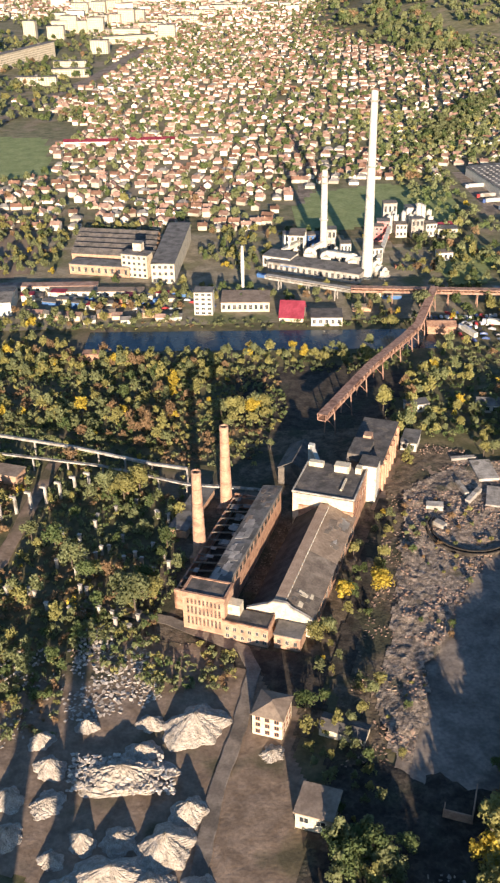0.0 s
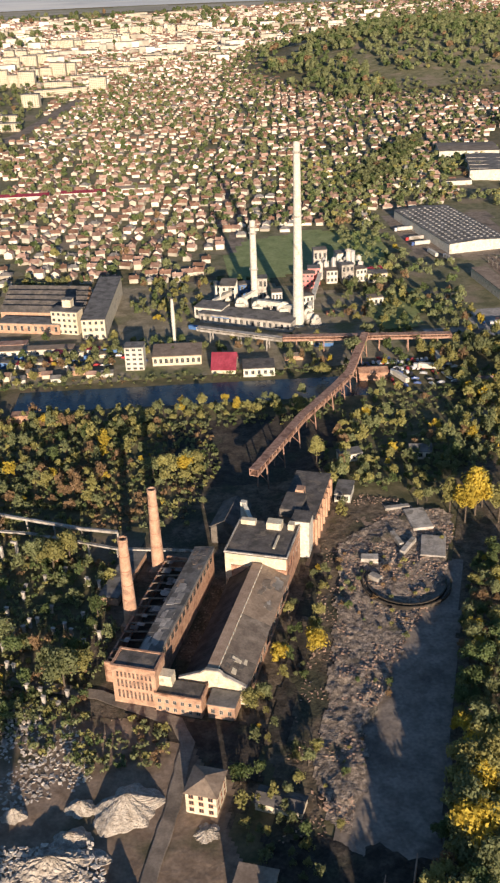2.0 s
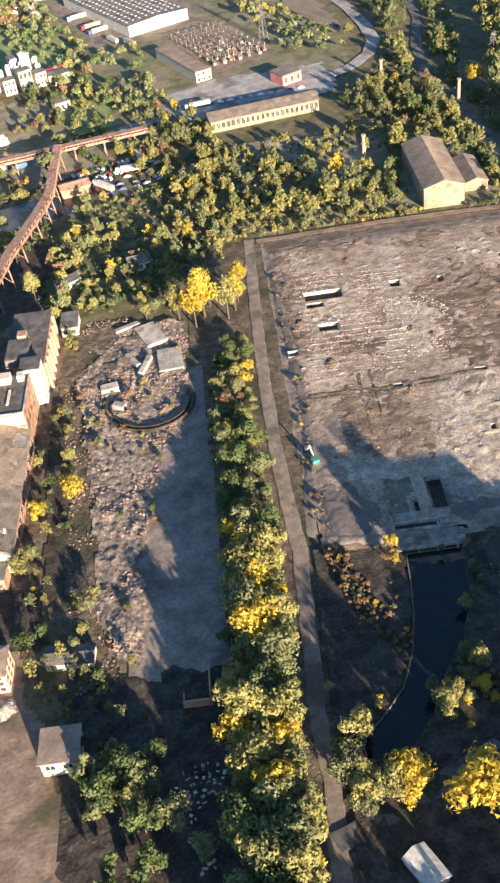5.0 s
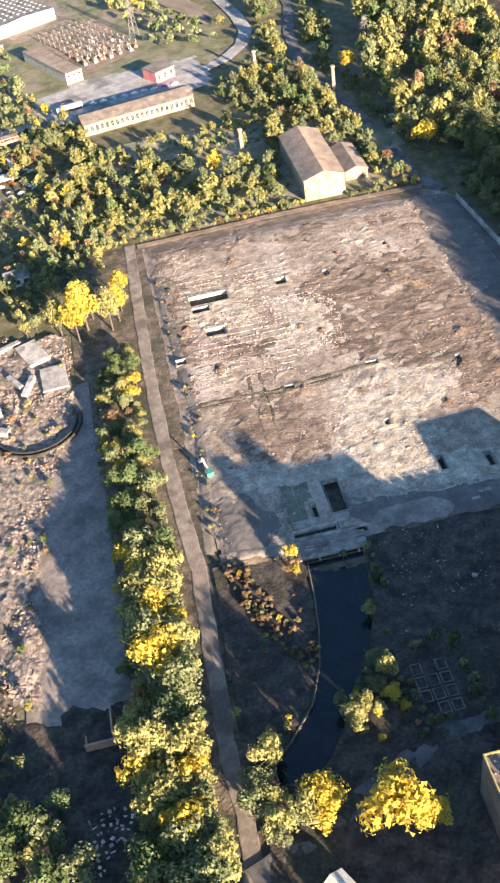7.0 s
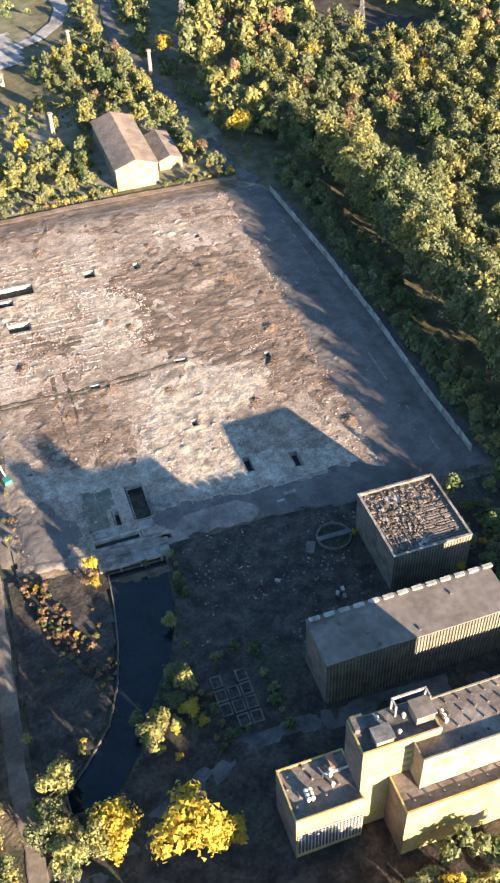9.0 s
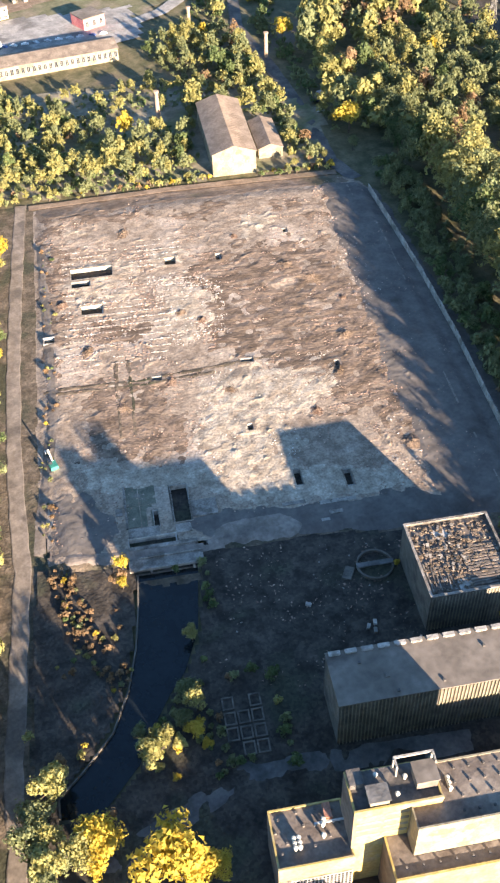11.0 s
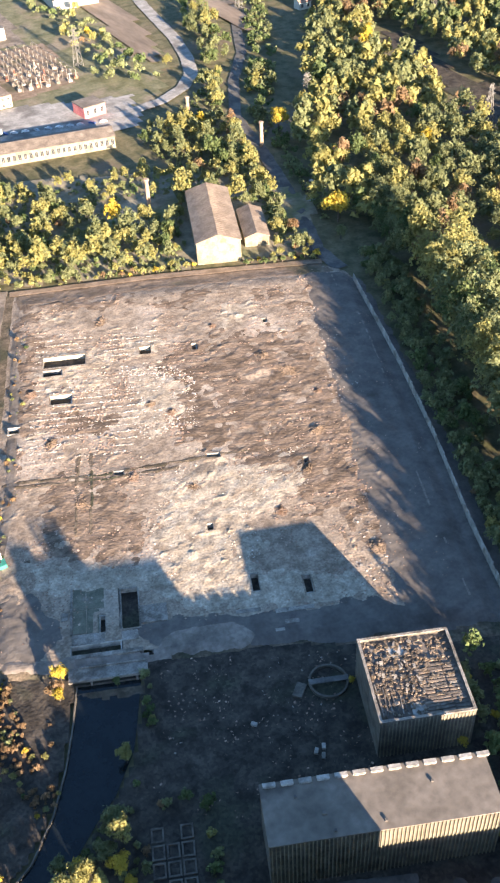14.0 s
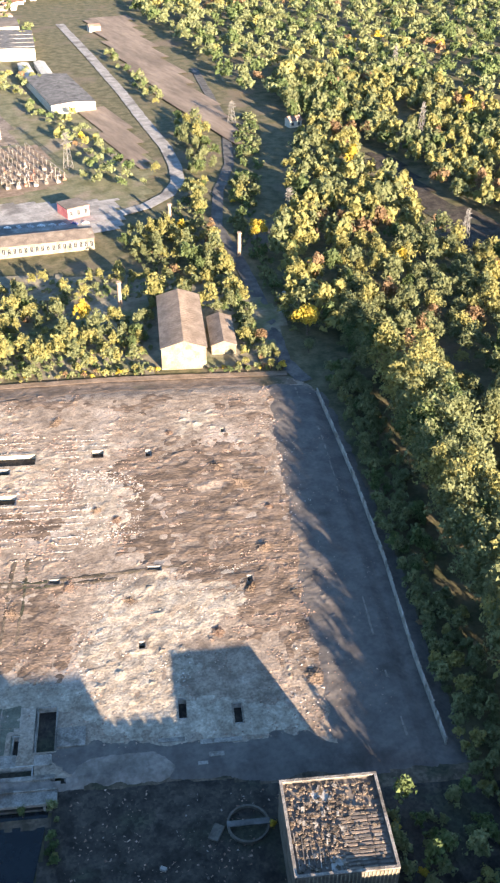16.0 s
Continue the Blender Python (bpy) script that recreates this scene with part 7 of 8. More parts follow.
ls = thing("long_shed", "low dark shed with pale end wall among trees", "shed", site(-73, -228, 0, -4))
bm = bmesh.new()
gable_wall(bm, -7, 7, -3, 3, 0, 3.2, 4.2, "x")
part("wall", bm, M["plaster"], ls)
bm = bmesh.new()
gable(bm, -7, 7, -3, 3, 3.2, 4.3, 0.4, 0.2, "x")
part("roof", bm, M["tar"], ls)
ru = thing("ruin", "roofless ruin with thin broken walls in the shade", "ruin", site(-37, -249))
part("wall", boxes((-4, 4, -0.2, 0.2, 0, 3.5), (3.6, 4, 0.2, 9, 0, 6), (-4, -3.7, 0.2, 4, 0, 1.6)), M["brick_pale"], ru)


# ---------------------------------------------------------------- gravel heaps


def heap(x, y, r, h, mat, seed, stretch=1.0, turn=0.0, label="pale gravel heap on the dirt lot", lumps=0.12):
    n, m = 60, 18
    rng = np.random.default_rng(seed)
    vs = []
    for j in range(m + 1):
        f = j / m
        for i in range(n):
            a = 2 * math.pi * i / n
            rr = r * f * (1 + 0.14 * math.sin(2 * a + seed) + 0.09 * math.sin(5 * a + seed * 2) + 0.05 * math.sin(11 * a + seed * 3))
            gully = 1 - 0.07 * f * (0.5 + 0.5 * math.sin(17 * a + 3 * math.sin(2 * a + seed)))
            z = h * (1 - f) ** 0.95 * gully if f > 0.06 else h * 0.93
            vs.append((rr * math.cos(a) * stretch, rr * math.sin(a), z - (0.3 if j == m else 0) + (rng.random() - 0.5) * lumps * 3.0 * (0 if j == m else 1)))
    qs = [(j * n + i, (j + 1) * n + i, (j + 1) * n + (i + 1) % n, j * n + (i + 1) % n) for j in range(m) for i in range(n)]
    ob = new("gravel_mound", mesh_arrays("gravel_mound", np.array(vs), np.array(qs), [mat]))
    ob.matrix_world = pose(x, y, 0.15, 0, 0, turn)
    return tagged(ob, label, "mound", "gravel mounds")


HEAPS = [(-19.5, 202, 9.0, 6.4, 1.15, 0), (-35, 193, 5.0, 3.6, 1.1, 0), (-33, 204, 4.2, 3.4, 1.0, 0), (-61, 188.5, 5.0, 4.2, 1.0, 0), (-49, 163, 4.2, 4.2, 1, 0), (-39.4, 163, 4.6, 3.8, 1.25, 0), (-27, 160, 8.2, 6.6, 1.0, 0),
         (-21, 171, 6.0, 5.0, 0.9, 0), (-40, 152, 8, 5.5, 1.5, 0), (-56.5, 158, 3.6, 3.2, 1, 0), (-71, 178, 4.6, 4.4, 1, 0), (-69, 166, 4.5, 4.0, 1, 0), (-60, 176, 5.0, 2.6, 1.1, 0), (-65, 199, 4.0, 3.6, 1, 0),
         (-52, 204, 3.6, 3.2, 1, 0), (-30, 148, 7, 5, 1, 0), (-52, 147, 6, 5, 1.2, 0), (-18, 146, 6, 4, 1, 0), (3, 190.5, 3.6, 1.6, 1.2, 0)]
for k, (x, y, r, h, st, tn) in enumerate(HEAPS):
    heap(x, y, r, h, M["gravel"], k, st, tn)
heap(-40, 184.5, 7.5, 5.0, M["gravel"], 50, 2.1, -6, "long ridge of coarse broken stone", 0.3)


def chunks(name, label, poly, spacing, keep, mat, seed, size, m=None, z0=0.0, category="debris", keep_out=(), on=None, rows=None):
    """Loose broken blocks too many to count."""
    x, y = scatter(poly, spacing, keep, seed, 9, keep_out)
    rng = np.random.default_rng(seed)
    if rows:
        y = np.round((y + 0.02 * x) / rows) * rows - 0.02 * x + rng.normal(0, 0.16, len(y))
    n = len(x)
    base = np.array([(a, b, c) for c in (0, 1) for a, b in ((-1, -1), (1, -1), (1, 1), (-1, 1))], float)
    fq = np.array([(3, 2, 1, 0), (4, 5, 6, 7), (0, 1, 5, 4), (1, 2, 6, 5), (2, 3, 7, 6), (3, 0, 4, 7)])
    s = rng.uniform(*size, (n, 1, 3)) * np.array([1.2, 0.8, 0.7])
    v = base[None] * s * rng.uniform(0.7, 1.2, (n, 8, 1))
    a = rng.uniform(0, 6.28, n)
    c, d = np.cos(a)[:, None], np.sin(a)[:, None]
    tilt = rng.uniform(-0.4, 0.4, (n, 1))
    w = np.stack([v[..., 0] * c - v[..., 1] * d + x[:, None], v[..., 0] * d + v[..., 1] * c + y[:, None], v[..., 2] + tilt * v[..., 0] + z0 + (0 if on is None else on(x, y)[:, None])], -1)
    q = (fq[None] + 8 * np.arange(n)[:, None, None]).reshape(-1, 4)
    ob = new(name, mesh_arrays(name, w.reshape(-1, 3), q, [mat]))
    if m is not None:
        ob.matrix_world = m
    return tagged(ob, label, category, kind="stuff")


chunks("rubble_blocks", "white broken concrete dumped among weeds", [(-62, 205), (-30, 212), (-34, 235), (-44, 252), (-58, 250)], 1.25, 0.75, M["stone"], 71, (0.25, 0.8))
chunks("rubble_blocks", "pale broken blocks on scrubland", [(-96, 188), (-66, 195), (-62, 205), (-60, 240), (-96, 240)], 1.8, 0.6, M["stone"], 72, (0.25, 0.7))
chunks("ridge_stones", "coarse stones over the long ridge", [(-55, 179), (-25, 176), (-25, 190), (-55, 192)], 1.1, 0.5, M["stone"], 73, (0.3, 0.7), z0=2.0)
chunks("yard_rubble", "scattered brick and concrete rubble over the yard", [(4, -2), (132, -3), (146, -20), (146, -190), (60, -190), (6, -192)], 1.5, 0.4, M["brickbat"], 74, (0.10, 0.36), SITE, 0.02, keep_out=[[(a - 1, c - 1), (b + 1, c - 1), (b + 1, d + 1), (a - 1, d + 1)] for a, b, c, d in PITS], on=yard_height)
chunks("field_rubble", "brick rubble in the field", [(-80, -90), (-60, -55), (-34, -58), (-36, -115), (-46, -145), (-53, -191), (-52, -230), (-62, -228), (-68, -165)], 1.5, 0.42, M["brickbat"], 75, (0.15, 0.55), SITE, 0.0, on=rubble_height)
chunks("debris_rubble", "brick debris among weeds beside the halls", [(-88, -48), (-60, -50), (-62, -110), (-66, -165), (-62, -215), (-58, -236), (-72, -242), (-76, -200)], 1.7, 0.4, M["brickbat"], 83, (0.12, 0.45), SITE, 0.1, on=lambda x, y: 0.5 * rubble_height(x, y))
chunks("south_debris", "scattered scrap and rubble on dark ground", [(50, -200), (100, -205), (100, -246), (66, -250), (48, -240), (54, -215)], 2.1, 0.32, M["old_slab"], 76, (0.08, 0.34), SITE, 0.7)
chunks("south_scrap", "dark brick and iron scrap on cinder ground", [(50, -200), (104, -205), (100, -246), (66, -250), (46, -240), (52, -215)], 1.2, 0.5, M["brickbat"], 80, (0.10, 0.42), SITE, 0.62)

chunks("yard_stones", "rows of broken stone blocks in the yard", [(14, -38), (46, -40), (48, -70), (42, -112), (14, -108)], 1.7, 0.5, M["brickbat"], 82, (0.15, 0.45), SITE, 0.05, keep_out=[[(a - 1, c - 1), (b + 1, c - 1), (b + 1, d + 1), (a - 1, d + 1)] for a, b, c, d in PITS], on=yard_height)
AROUND_PITS = [[(a - 1, c - 1.6), (b + 1, c - 1.6), (b + 1, d + 1.6), (a - 1, d + 1.6)] for a, b, c, d in PITS]
chunks("stone_rows", "rows of broken footings across the yard", [(12, -36), (60, -38), (62, -70), (46, -114), (12, -110)], 1.0, 0.52, M["stone"], 84, (0.12, 0.36), SITE, 0.02, keep_out=AROUND_PITS, on=yard_height, rows=3.6)
chunks("stone_rows", "rows of broken brick across the tilled soil", [(62, -48), (116, -52), (124, -110), (122, -148), (98, -150), (82, -122), (62, -112)], 1.1, 0.46, M["brickbat"], 85, (0.12, 0.36), SITE, 0.02, keep_out=AROUND_PITS, on=yard_height, rows=4.2)
chunks("stone_patch", "pale broken concrete lying in the yard", [(58, -124), (104, -118), (106, -140), (84, -152), (82, -176), (56, -178), (50, -158)], 1.25, 0.5, M["stone"], 86, (0.1, 0.34), SITE, 0.02, keep_out=AROUND_PITS, on=yard_height)
chunks("stone_patch", "pale broken concrete lying in the yard", [(44, -62), (72, -68), (72, -104), (50, -108)], 1.15, 0.5, M["stone"], 87, (0.12, 0.4), SITE, 0.02, keep_out=AROUND_PITS, on=yard_height)
chunks("front_rubble", "pale and brown rubble among brambles", [(-60, 255), (-39, 244), (-12, 236), (-9, 216), (-30, 216), (-62, 236)], 1.6, 0.45, M["brickbat"], 81, (0.15, 0.5))
chunks("court_rubble", "pale rubble along the foot of the hall wall", [(-123, -190), (-118, -190), (-117, -126), (-122, -126)], 1.1, 0.7, M["roof_rubble"], 77, (0.12, 0.35), SITE, 0.4)
chunks("scrap_patch", "scattered pale scrap on dark ground", [(-42, -268), (-30, -264), (-30, -292), (-38, -296)], 1.7, 0.5, M["stone"], 78, (0.15, 0.6), SITE, 0.4)
chunks("wall_debris", "debris along the packed lane", [(118, -30), (130, -40), (132, -150), (112, -190), (106, -186), (120, -140)], 1.9, 0.4, M["stone"], 79, (0.10, 0.36), SITE, 0.05, on=yard_height)

for k, (u, n, r, h) in enumerate(((62, -94, 2.6, 0.7), (110.5, -113, 3.2, 0.9), (104, -132, 2.4, 0.8), (47, -126, 2.8, 0.6), (99, -66, 3.4, 0.9), (106, -76, 4.2, 0.8), (82, -42, 2.2, 0.6), (55, -88, 2.4, 0.7), (20, -104, 2.6, 0.8), (12, -74, 2.6, 0.8), (30, -136, 3.2, 0.6), (66, -134, 2.6, 0.5), (92, -150, 2.4, 0.6), (118, -170, 3.0, 0.8), (38, -30, 3.0, 0.6), (115, -92, 2.2, 0.7))):
    ob = heap(*site_xy(u, n), r, h, M["yard_brown" if k % 3 else "brickbat"], 80 + k, 1.0 + 0.3 * (k % 3), ANGLE + 30 * k, "low mound of broken brick and soil in the yard", 0.14)
    ob.location.z = 1.6

# ---------------------------------------------------------------- old crane bay and pillars
for k in range(7):
    ob = thing("crane_column", "bare concrete crane column with bracket", "column", pose(-99 + 5.6 * k, 318 + 3.4 * k + 0.5 * (k % 2), 0, 0, 0, -20), "crane columns")
    part("shaft", boxes((-0.5, 0.5, -0.5, 0.5, 0, 7.5)), M["concrete"], ob)
    part("bracket", boxes((-2.2, 0.5, -0.45, 0.45, 7.5, 8.3)), M["concrete"], ob)
for k in range(46):
    u, n = rnd.uniform(-205, -152), rnd.uniform(-205, -128)
    x, y = site_xy(u, n)
    ob = thing("foundation_pillar", "short pale concrete foundation pillar in scrub", "pillar", pose(x, y, 0, 0, 0, ANGLE), "foundation pillars")
    h = rnd.uniform(2.5, 4.6)
    part("shaft", boxes((-0.55, 0.55, -0.45, 0.45, 0, h)), M["concrete"], ob)
    part("cap", boxes((-0.75, 0.75, -0.6, 0.6, h, h + 0.3)), M["concrete"], ob)
ob = thing("flat_shed", "long low shed with grey roof in the scrub", "shed", site(-158, -133, 0, 0))
part("wall", boxes((-3.5, 3.5, -16, 16, 0, 4)), M["brick_pale"], ob)
part("roof", boxes((-4, 4, -16.5, 16.5, 4, 4.4)), M["roof_grey"], ob)
ob = thing("bay_shed", "low brick shed beside the crane bay", "shed", pose(-104, 350, 0, 0, 0, -20))
part("wall", boxes((-9, 9, -4, 4, 0, 4.5)), M["brick_pale"], ob)
part("roof", boxes((-9.4, 9.4, -4.4, 4.4, 4.5, 4.9)), M["roof_brown"], ob)


def pipeline(pts, z, r, label):
    ob = thing("pipeline", label, "pipeline", pose(0, 0, 0))
    for a, b in zip(pts, pts[1:]):
        for off, w in ((0, r * 2), (1.2, r)):
            bm = bmesh.new()
            beam(bm, (a[0], a[1] + off, z), (b[0], b[1] + off, z), w)
            part("pipe", bm, M["concrete"], ob)
    for a, b in zip(pts, pts[1:]):
        a, b = Vector(a), Vector(b)
        n = max(1, int((b - a).length / 13))
        for k in range(n + 1):
            p = a.lerp(b, k / n)
            part("support", boxes((-0.3, 0.3, -0.3, 0.3, 0, z)), M["concrete"], ob, m=pose(p.x, p.y, 0, 0, 0, -20))


pipeline([(-190, 402), (-110, 375), (-75, 362), (-39, 345), (-24, 340)], 7.5, 0.5, "elevated pale pipeline on concrete supports")
pipeline([(-190, 386), (-107, 360), (-60, 346), (-24, 329), (10, 322)], 6.5, 0.3, "thin elevated pipeline on concrete supports")

# ---------------------------------------------------------------- across the water


def plain_block(name, label, x, y, w, d, h, turn, wall="plaster", roof="roof_grey", rows=0, cols=0, category="building", pitched=0.0, along="x", win=1.4):
    ob = thing(name, label, category, pose(x, y, 0, 0, 0, turn))
    if pitched:
        bm = bmesh.new()
        gable_wall(bm, -w / 2, w / 2, -d / 2, d / 2, 0, h, h + pitched, along)
        part("wall", bm, M[wall], ob)
        bm = bmesh.new()
        gable(bm, -w / 2, w / 2, -d / 2, d / 2, h, h + pitched + 0.1, 0.5, 0.25, along)
        part("roof", bm, M[roof], ob)
    else:
        part("wall", boxes((-w / 2, w / 2, -d / 2, d / 2, 0, h)), M[wall], ob)
        part("roof", boxes((-w / 2 - 0.3, w / 2 + 0.3, -d / 2 - 0.3, d / 2 + 0.3, h, h + 0.5)), M[roof], ob)
    for j in range(rows):
        for i in range(cols):
            window(ob, -w / 2 + (i + 0.5) * w / cols, -d / 2, (j + 0.3) * h / rows, min(win * 1.3, w / cols * 0.6), h / rows * 0.5, "s", "concrete")
    return ob


plain_block("warehouse", "white warehouse with grey roof by the water", -156, 549, 46, 28, 9, 2, "white", "roof_grey", pitched=1.5)
plain_block("works_office", "four-storey cream works office", -61, 601, 18, 10, 15.5, -20, "plaster", "roof_grey", 4, 5)
plain_block("stair_house", "cream stair house on the office roof", -60, 606, 6, 5, 21, -20, "plaster", "roof_grey")
lh = plain_block("long_hall", "long hall with grey flat roof and cream walls", -39, 627, 15, 88, 13.5, -6, "plaster", "roof_grey", 3, 4)
for k in range(5):
    ob = plain_block("sawtooth_bay", "sawtooth roofed hall bay", -78, 625 + 11 * k, 58, 10, 8, -14, "brick_pale", "tar", pitched=2.6)
plain_block("low_works", "low brick works wing with grey roof", -85, 608, 42, 12, 7, -16, "brick_pale", "roof_grey", 1, 9)
plain_block("white_tower", "white five-storey tower building", -17, 532, 11, 9, 14.5, -8, "white", "roof_grey", 5, 3, win=2.2)
plain_block("low_hall", "low workshop with banded grey and brown roof", 8, 541, 29, 20, 6, -4, "plaster", "roof_brown", 1, 9)
plain_block("red_roof_hall", "hall with steep red sheet roof", 35, 522, 14, 17, 2.4, -10, "plaster", "roof_red", pitched=7.5, along="x")
plain_block("canteen", "low white building with dark roof", 54, 513, 18, 14, 5, -4, "white", "tar", 1, 5)
plain_block("brick_store", "low orange brick store", 117, 494, 16, 10, 4.5, -5, "brick", "brick", pitched=1.5)
plain_block("row_garages", "long row of low sheds with pale fronts", -85, 566, 60, 7, 4, -4, "white", "roof_brown", 1, 12)
plain_block("row_garages", "long row of low sheds with pale fronts", -120, 578, 70, 7, 4, -3, "plaster", "roof_tile", 1, 12)
plain_block("bank_house", "little brick house on the bank", -78, 470, 9, 6, 4, -4, "brick", "brick")
plain_block("kiosk", "low white pavilion with grey roof", 85, 400, 11, 6, 4, 8, "white", "roof_grey", 1, 4)
plain_block("kiosk", "low pale cottage with grey pitched roof", 119, 398, 10, 8, 4, -10, "white", "roof_grey", 1, 3, pitched=2)
plain_block("lot_house", "small grey house beside the dirt lot", 76, 366, 7, 12, 4.5, -20, "white", "roof_grey", 1, 2)
plain_block("wood_house", "small white house in the wood", 174, 468, 8, 7, 4.5, -10, "white", "roof_tile", 1, 2, pitched=2.5)
plain_block("long_depot", "long depot with brown roof and pale colonnade", 240.4, 519, 65, 17, 6.5, -10, "shed_wall", "felt", 1, 22, pitched=2.5)
plain_block("substation_house", "brown-roofed brick building at the substation", 234, 627, 11, 62, 7, 4, "plaster", "roof_brown", 2, 3)
mall = plain_block("warehouse", "large white warehouse with rooflights in a grey roof", 244, 777, 50, 116, 8.2, 8, "white", "roof_grey", pitched=1.2, along="y")
for i in range(9):
    for j in range(17):
        x = -22 + 5.5 * i
        z = 8.2 + 1.3 * (1 - abs(x) / 25) + 0.1
        part("rooflight", boxes((-0.8, 0.8, -1.1, 1.1, 0, 0.4)), M["white"], mall, m=pose(x, -50 + 6.2 * j, z))
plain_block("warehouse", "white logistics hall with grey roof", 349, 813, 35, 94, 7.5, -4, "white", "roof_grey", pitched=1.2, along="y")
far_hall = plain_block("warehouse", "white distribution hall with banded grey roof", 356, 998, 50, 84, 10, -14, "white", "roof_grey", pitched=1.0, along="y")
for k in range(4):
    part("roof_band", boxes((-25, 25, -0.6, 0.6, 0, 0.35)), M["concrete"], far_hall, m=pose(0, -36 + 18 * k, 10.9))
plain_block("warehouse", "white hall with a pale roof beyond the meadow", 358, 1092, 66, 50, 9, -10, "white", "roof_pale", pitched=1.0)
plain_block("long_shed", "long low pale shed beside the meadow", 278, 950, 80, 9, 4.5, -2, "white", "roof_pale")
for x in (346, 361):
    plain_block("long_shed", "long shed with white sheet roof behind the logistics hall", x, 895, 9, 58, 4.5, -8, "white", "white", pitched=1.0, along="y")
plain_block("pink_store", "small pink and white clad building", 277, 560, 14, 14, 6.5, 8, "pink", "roof_pale", 1, 3)
plain_block("hut", "small white hut with red roof at the wood's edge", 484, 664, 10, 8, 5, 0, "white", "roof_tile", 1, 2, pitched=2.5)
plain_block("hut", "small white hut by the ploughed field", 462, 1052, 12, 8, 5, 0, "white", "roof_tile", pitched=2)
plain_block("blue_shed", "small blue sheet shed", 40, 598, 12, 8, 5, -28, "blue", "blue")
for k, (x, y, w, label) in enumerate(((-132, 990, 55, "long shed with red roof"), (-70, 992, 45, "long shed with red roof"), (-20, 1000, 40, "long shed with pale roof"))):
    plain_block("long_shed", label + " beside the sports field", x, y, w, 12, 5, -3, "white", ("roof_red", "roof_red", "roof_pale")[k], pitched=1.5)


# ---------------------------------------------------------------- power station


def tall_stack(x, y, h, r0, r1, label, rings):
    ob = thing("power_station_stack", label, "chimney", pose(x, y, 0), "power station stacks")
    bm = bmesh.new()
    lathe(bm, [(r0, 0), (r0 + (r1 - r0) * 0.4, h * 0.25), (r1 + 0.4, h * 0.6), (r1, h), (r1 - 0.5, h), (r1 - 0.5, h - 3)], 30)
    part("shaft", bm, M["white"], ob)
    for f in rings:
        z = h * f
        r = r0 + (r1 - r0) * min(1, f * 1.2) + 0.9
        bm = bmesh.new()
        lathe(bm, [(r - 0.9, z - 0.5), (r, z), (r, z + 0.9), (r - 0.15, z + 0.9), (r - 0.15, z + 0.1), (r - 0.9, z + 0.1)], 30, cap=False)
        part("gallery", bm, M["concrete"], ob)
    return ob


tall_stack(88, 583, 116, 3.9, 2.1, "very tall white concrete power station stack", (0.62, 0.95))
tall_stack(64, 624, 60, 2.5, 1.9, "tall white power station stack with galleries", (0.45, 0.86, 0.93))
tall_stack(7, 562, 31, 1.0, 0.85, "slim cream steel stack", ())
tall_stack(140, 680, 20, 2.0, 1.9, "short grey steel stack", (0.95,))
plain_block("boiler_house", "low grey-roofed turbine hall", 57, 594, 64, 17, 6.5, -28, "concrete", "roof_grey", 1, 16)
plain_block("boiler_annex", "white annex of the turbine hall", 34, 612, 20, 14, 8, -28, "white", "roof_grey", 1, 5)
for k, (x, y, s) in enumerate(((54, 612, 1.2), (64, 606, 1.1), (80, 596, 1.25), (95, 588, 1.0), (99, 580, 0.8), (72, 618, 1.0))):
    ob = thing("flue_gas_unit", "white flue gas fan unit with bent duct", "machine", pose(x, y, 0, 0, 0, -28 + 20 * k), "flue gas units")
    part("casing", boxes((-3 * s, 3 * s, -2.5 * s, 2.5 * s, 0, 7 * s)), M["white"], ob)
    bm = bmesh.new()
    loops = []
    for a in range(9):
        t0 = a * math.pi / 8
        cx, cz = 2.6 * s * math.cos(t0), 6.4 * s + 2.6 * s * math.sin(t0)
        loops.append([bm.verts.new((cx + 1.2 * s * math.cos(t0) * math.cos(b), 1.2 * s * math.sin(b), cz + 1.2 * s * math.sin(t0) * math.cos(b))) for b in (q * math.pi / 4 for q in range(8))])
    for p, q in zip(loops, loops[1:]):
        for b in range(8):
            bm.faces.new((p[b], p[(b + 1) % 8], q[(b + 1) % 8], q[b]))
    bm.faces.new(loops[0])
    bm.faces.new(loops[-1][::-1])
    part("duct", bm, M["white"], ob, "bent white duct")
    part("base_casing", boxes((-4 * s, 4 * s, -3.2 * s, 3.2 * s, 0, 3.4 * s)), M["concrete"], ob)
rs = random.Random(61)
for k in range(14):
    x, y = 118 + 5.0 * (k % 7) + rs.uniform(-1, 1), 676 + 8 * (k // 7) + rs.uniform(-2, 2)
    r, h = rs.uniform(1.3, 2.2), rs.uniform(9, 19)
    ob = thing("silo", "pale cylindrical silo of the power station", "silo", pose(x, y, 0), "silos")
    bm = bmesh.new()
    lathe(bm, [(r, 0), (r, h), (r * 0.45, h + 0.9), (r * 0.25, h + 1.3)], 18)
    part("body", bm, M[("white", "white", "steel")[k % 3]], ob)
    bm = bmesh.new()
    beam(bm, (r + 0.1, 0, 0), (r + 0.1, 0, h + 1), 0.25)
    part("ladder", bm, M["steel"], ob)
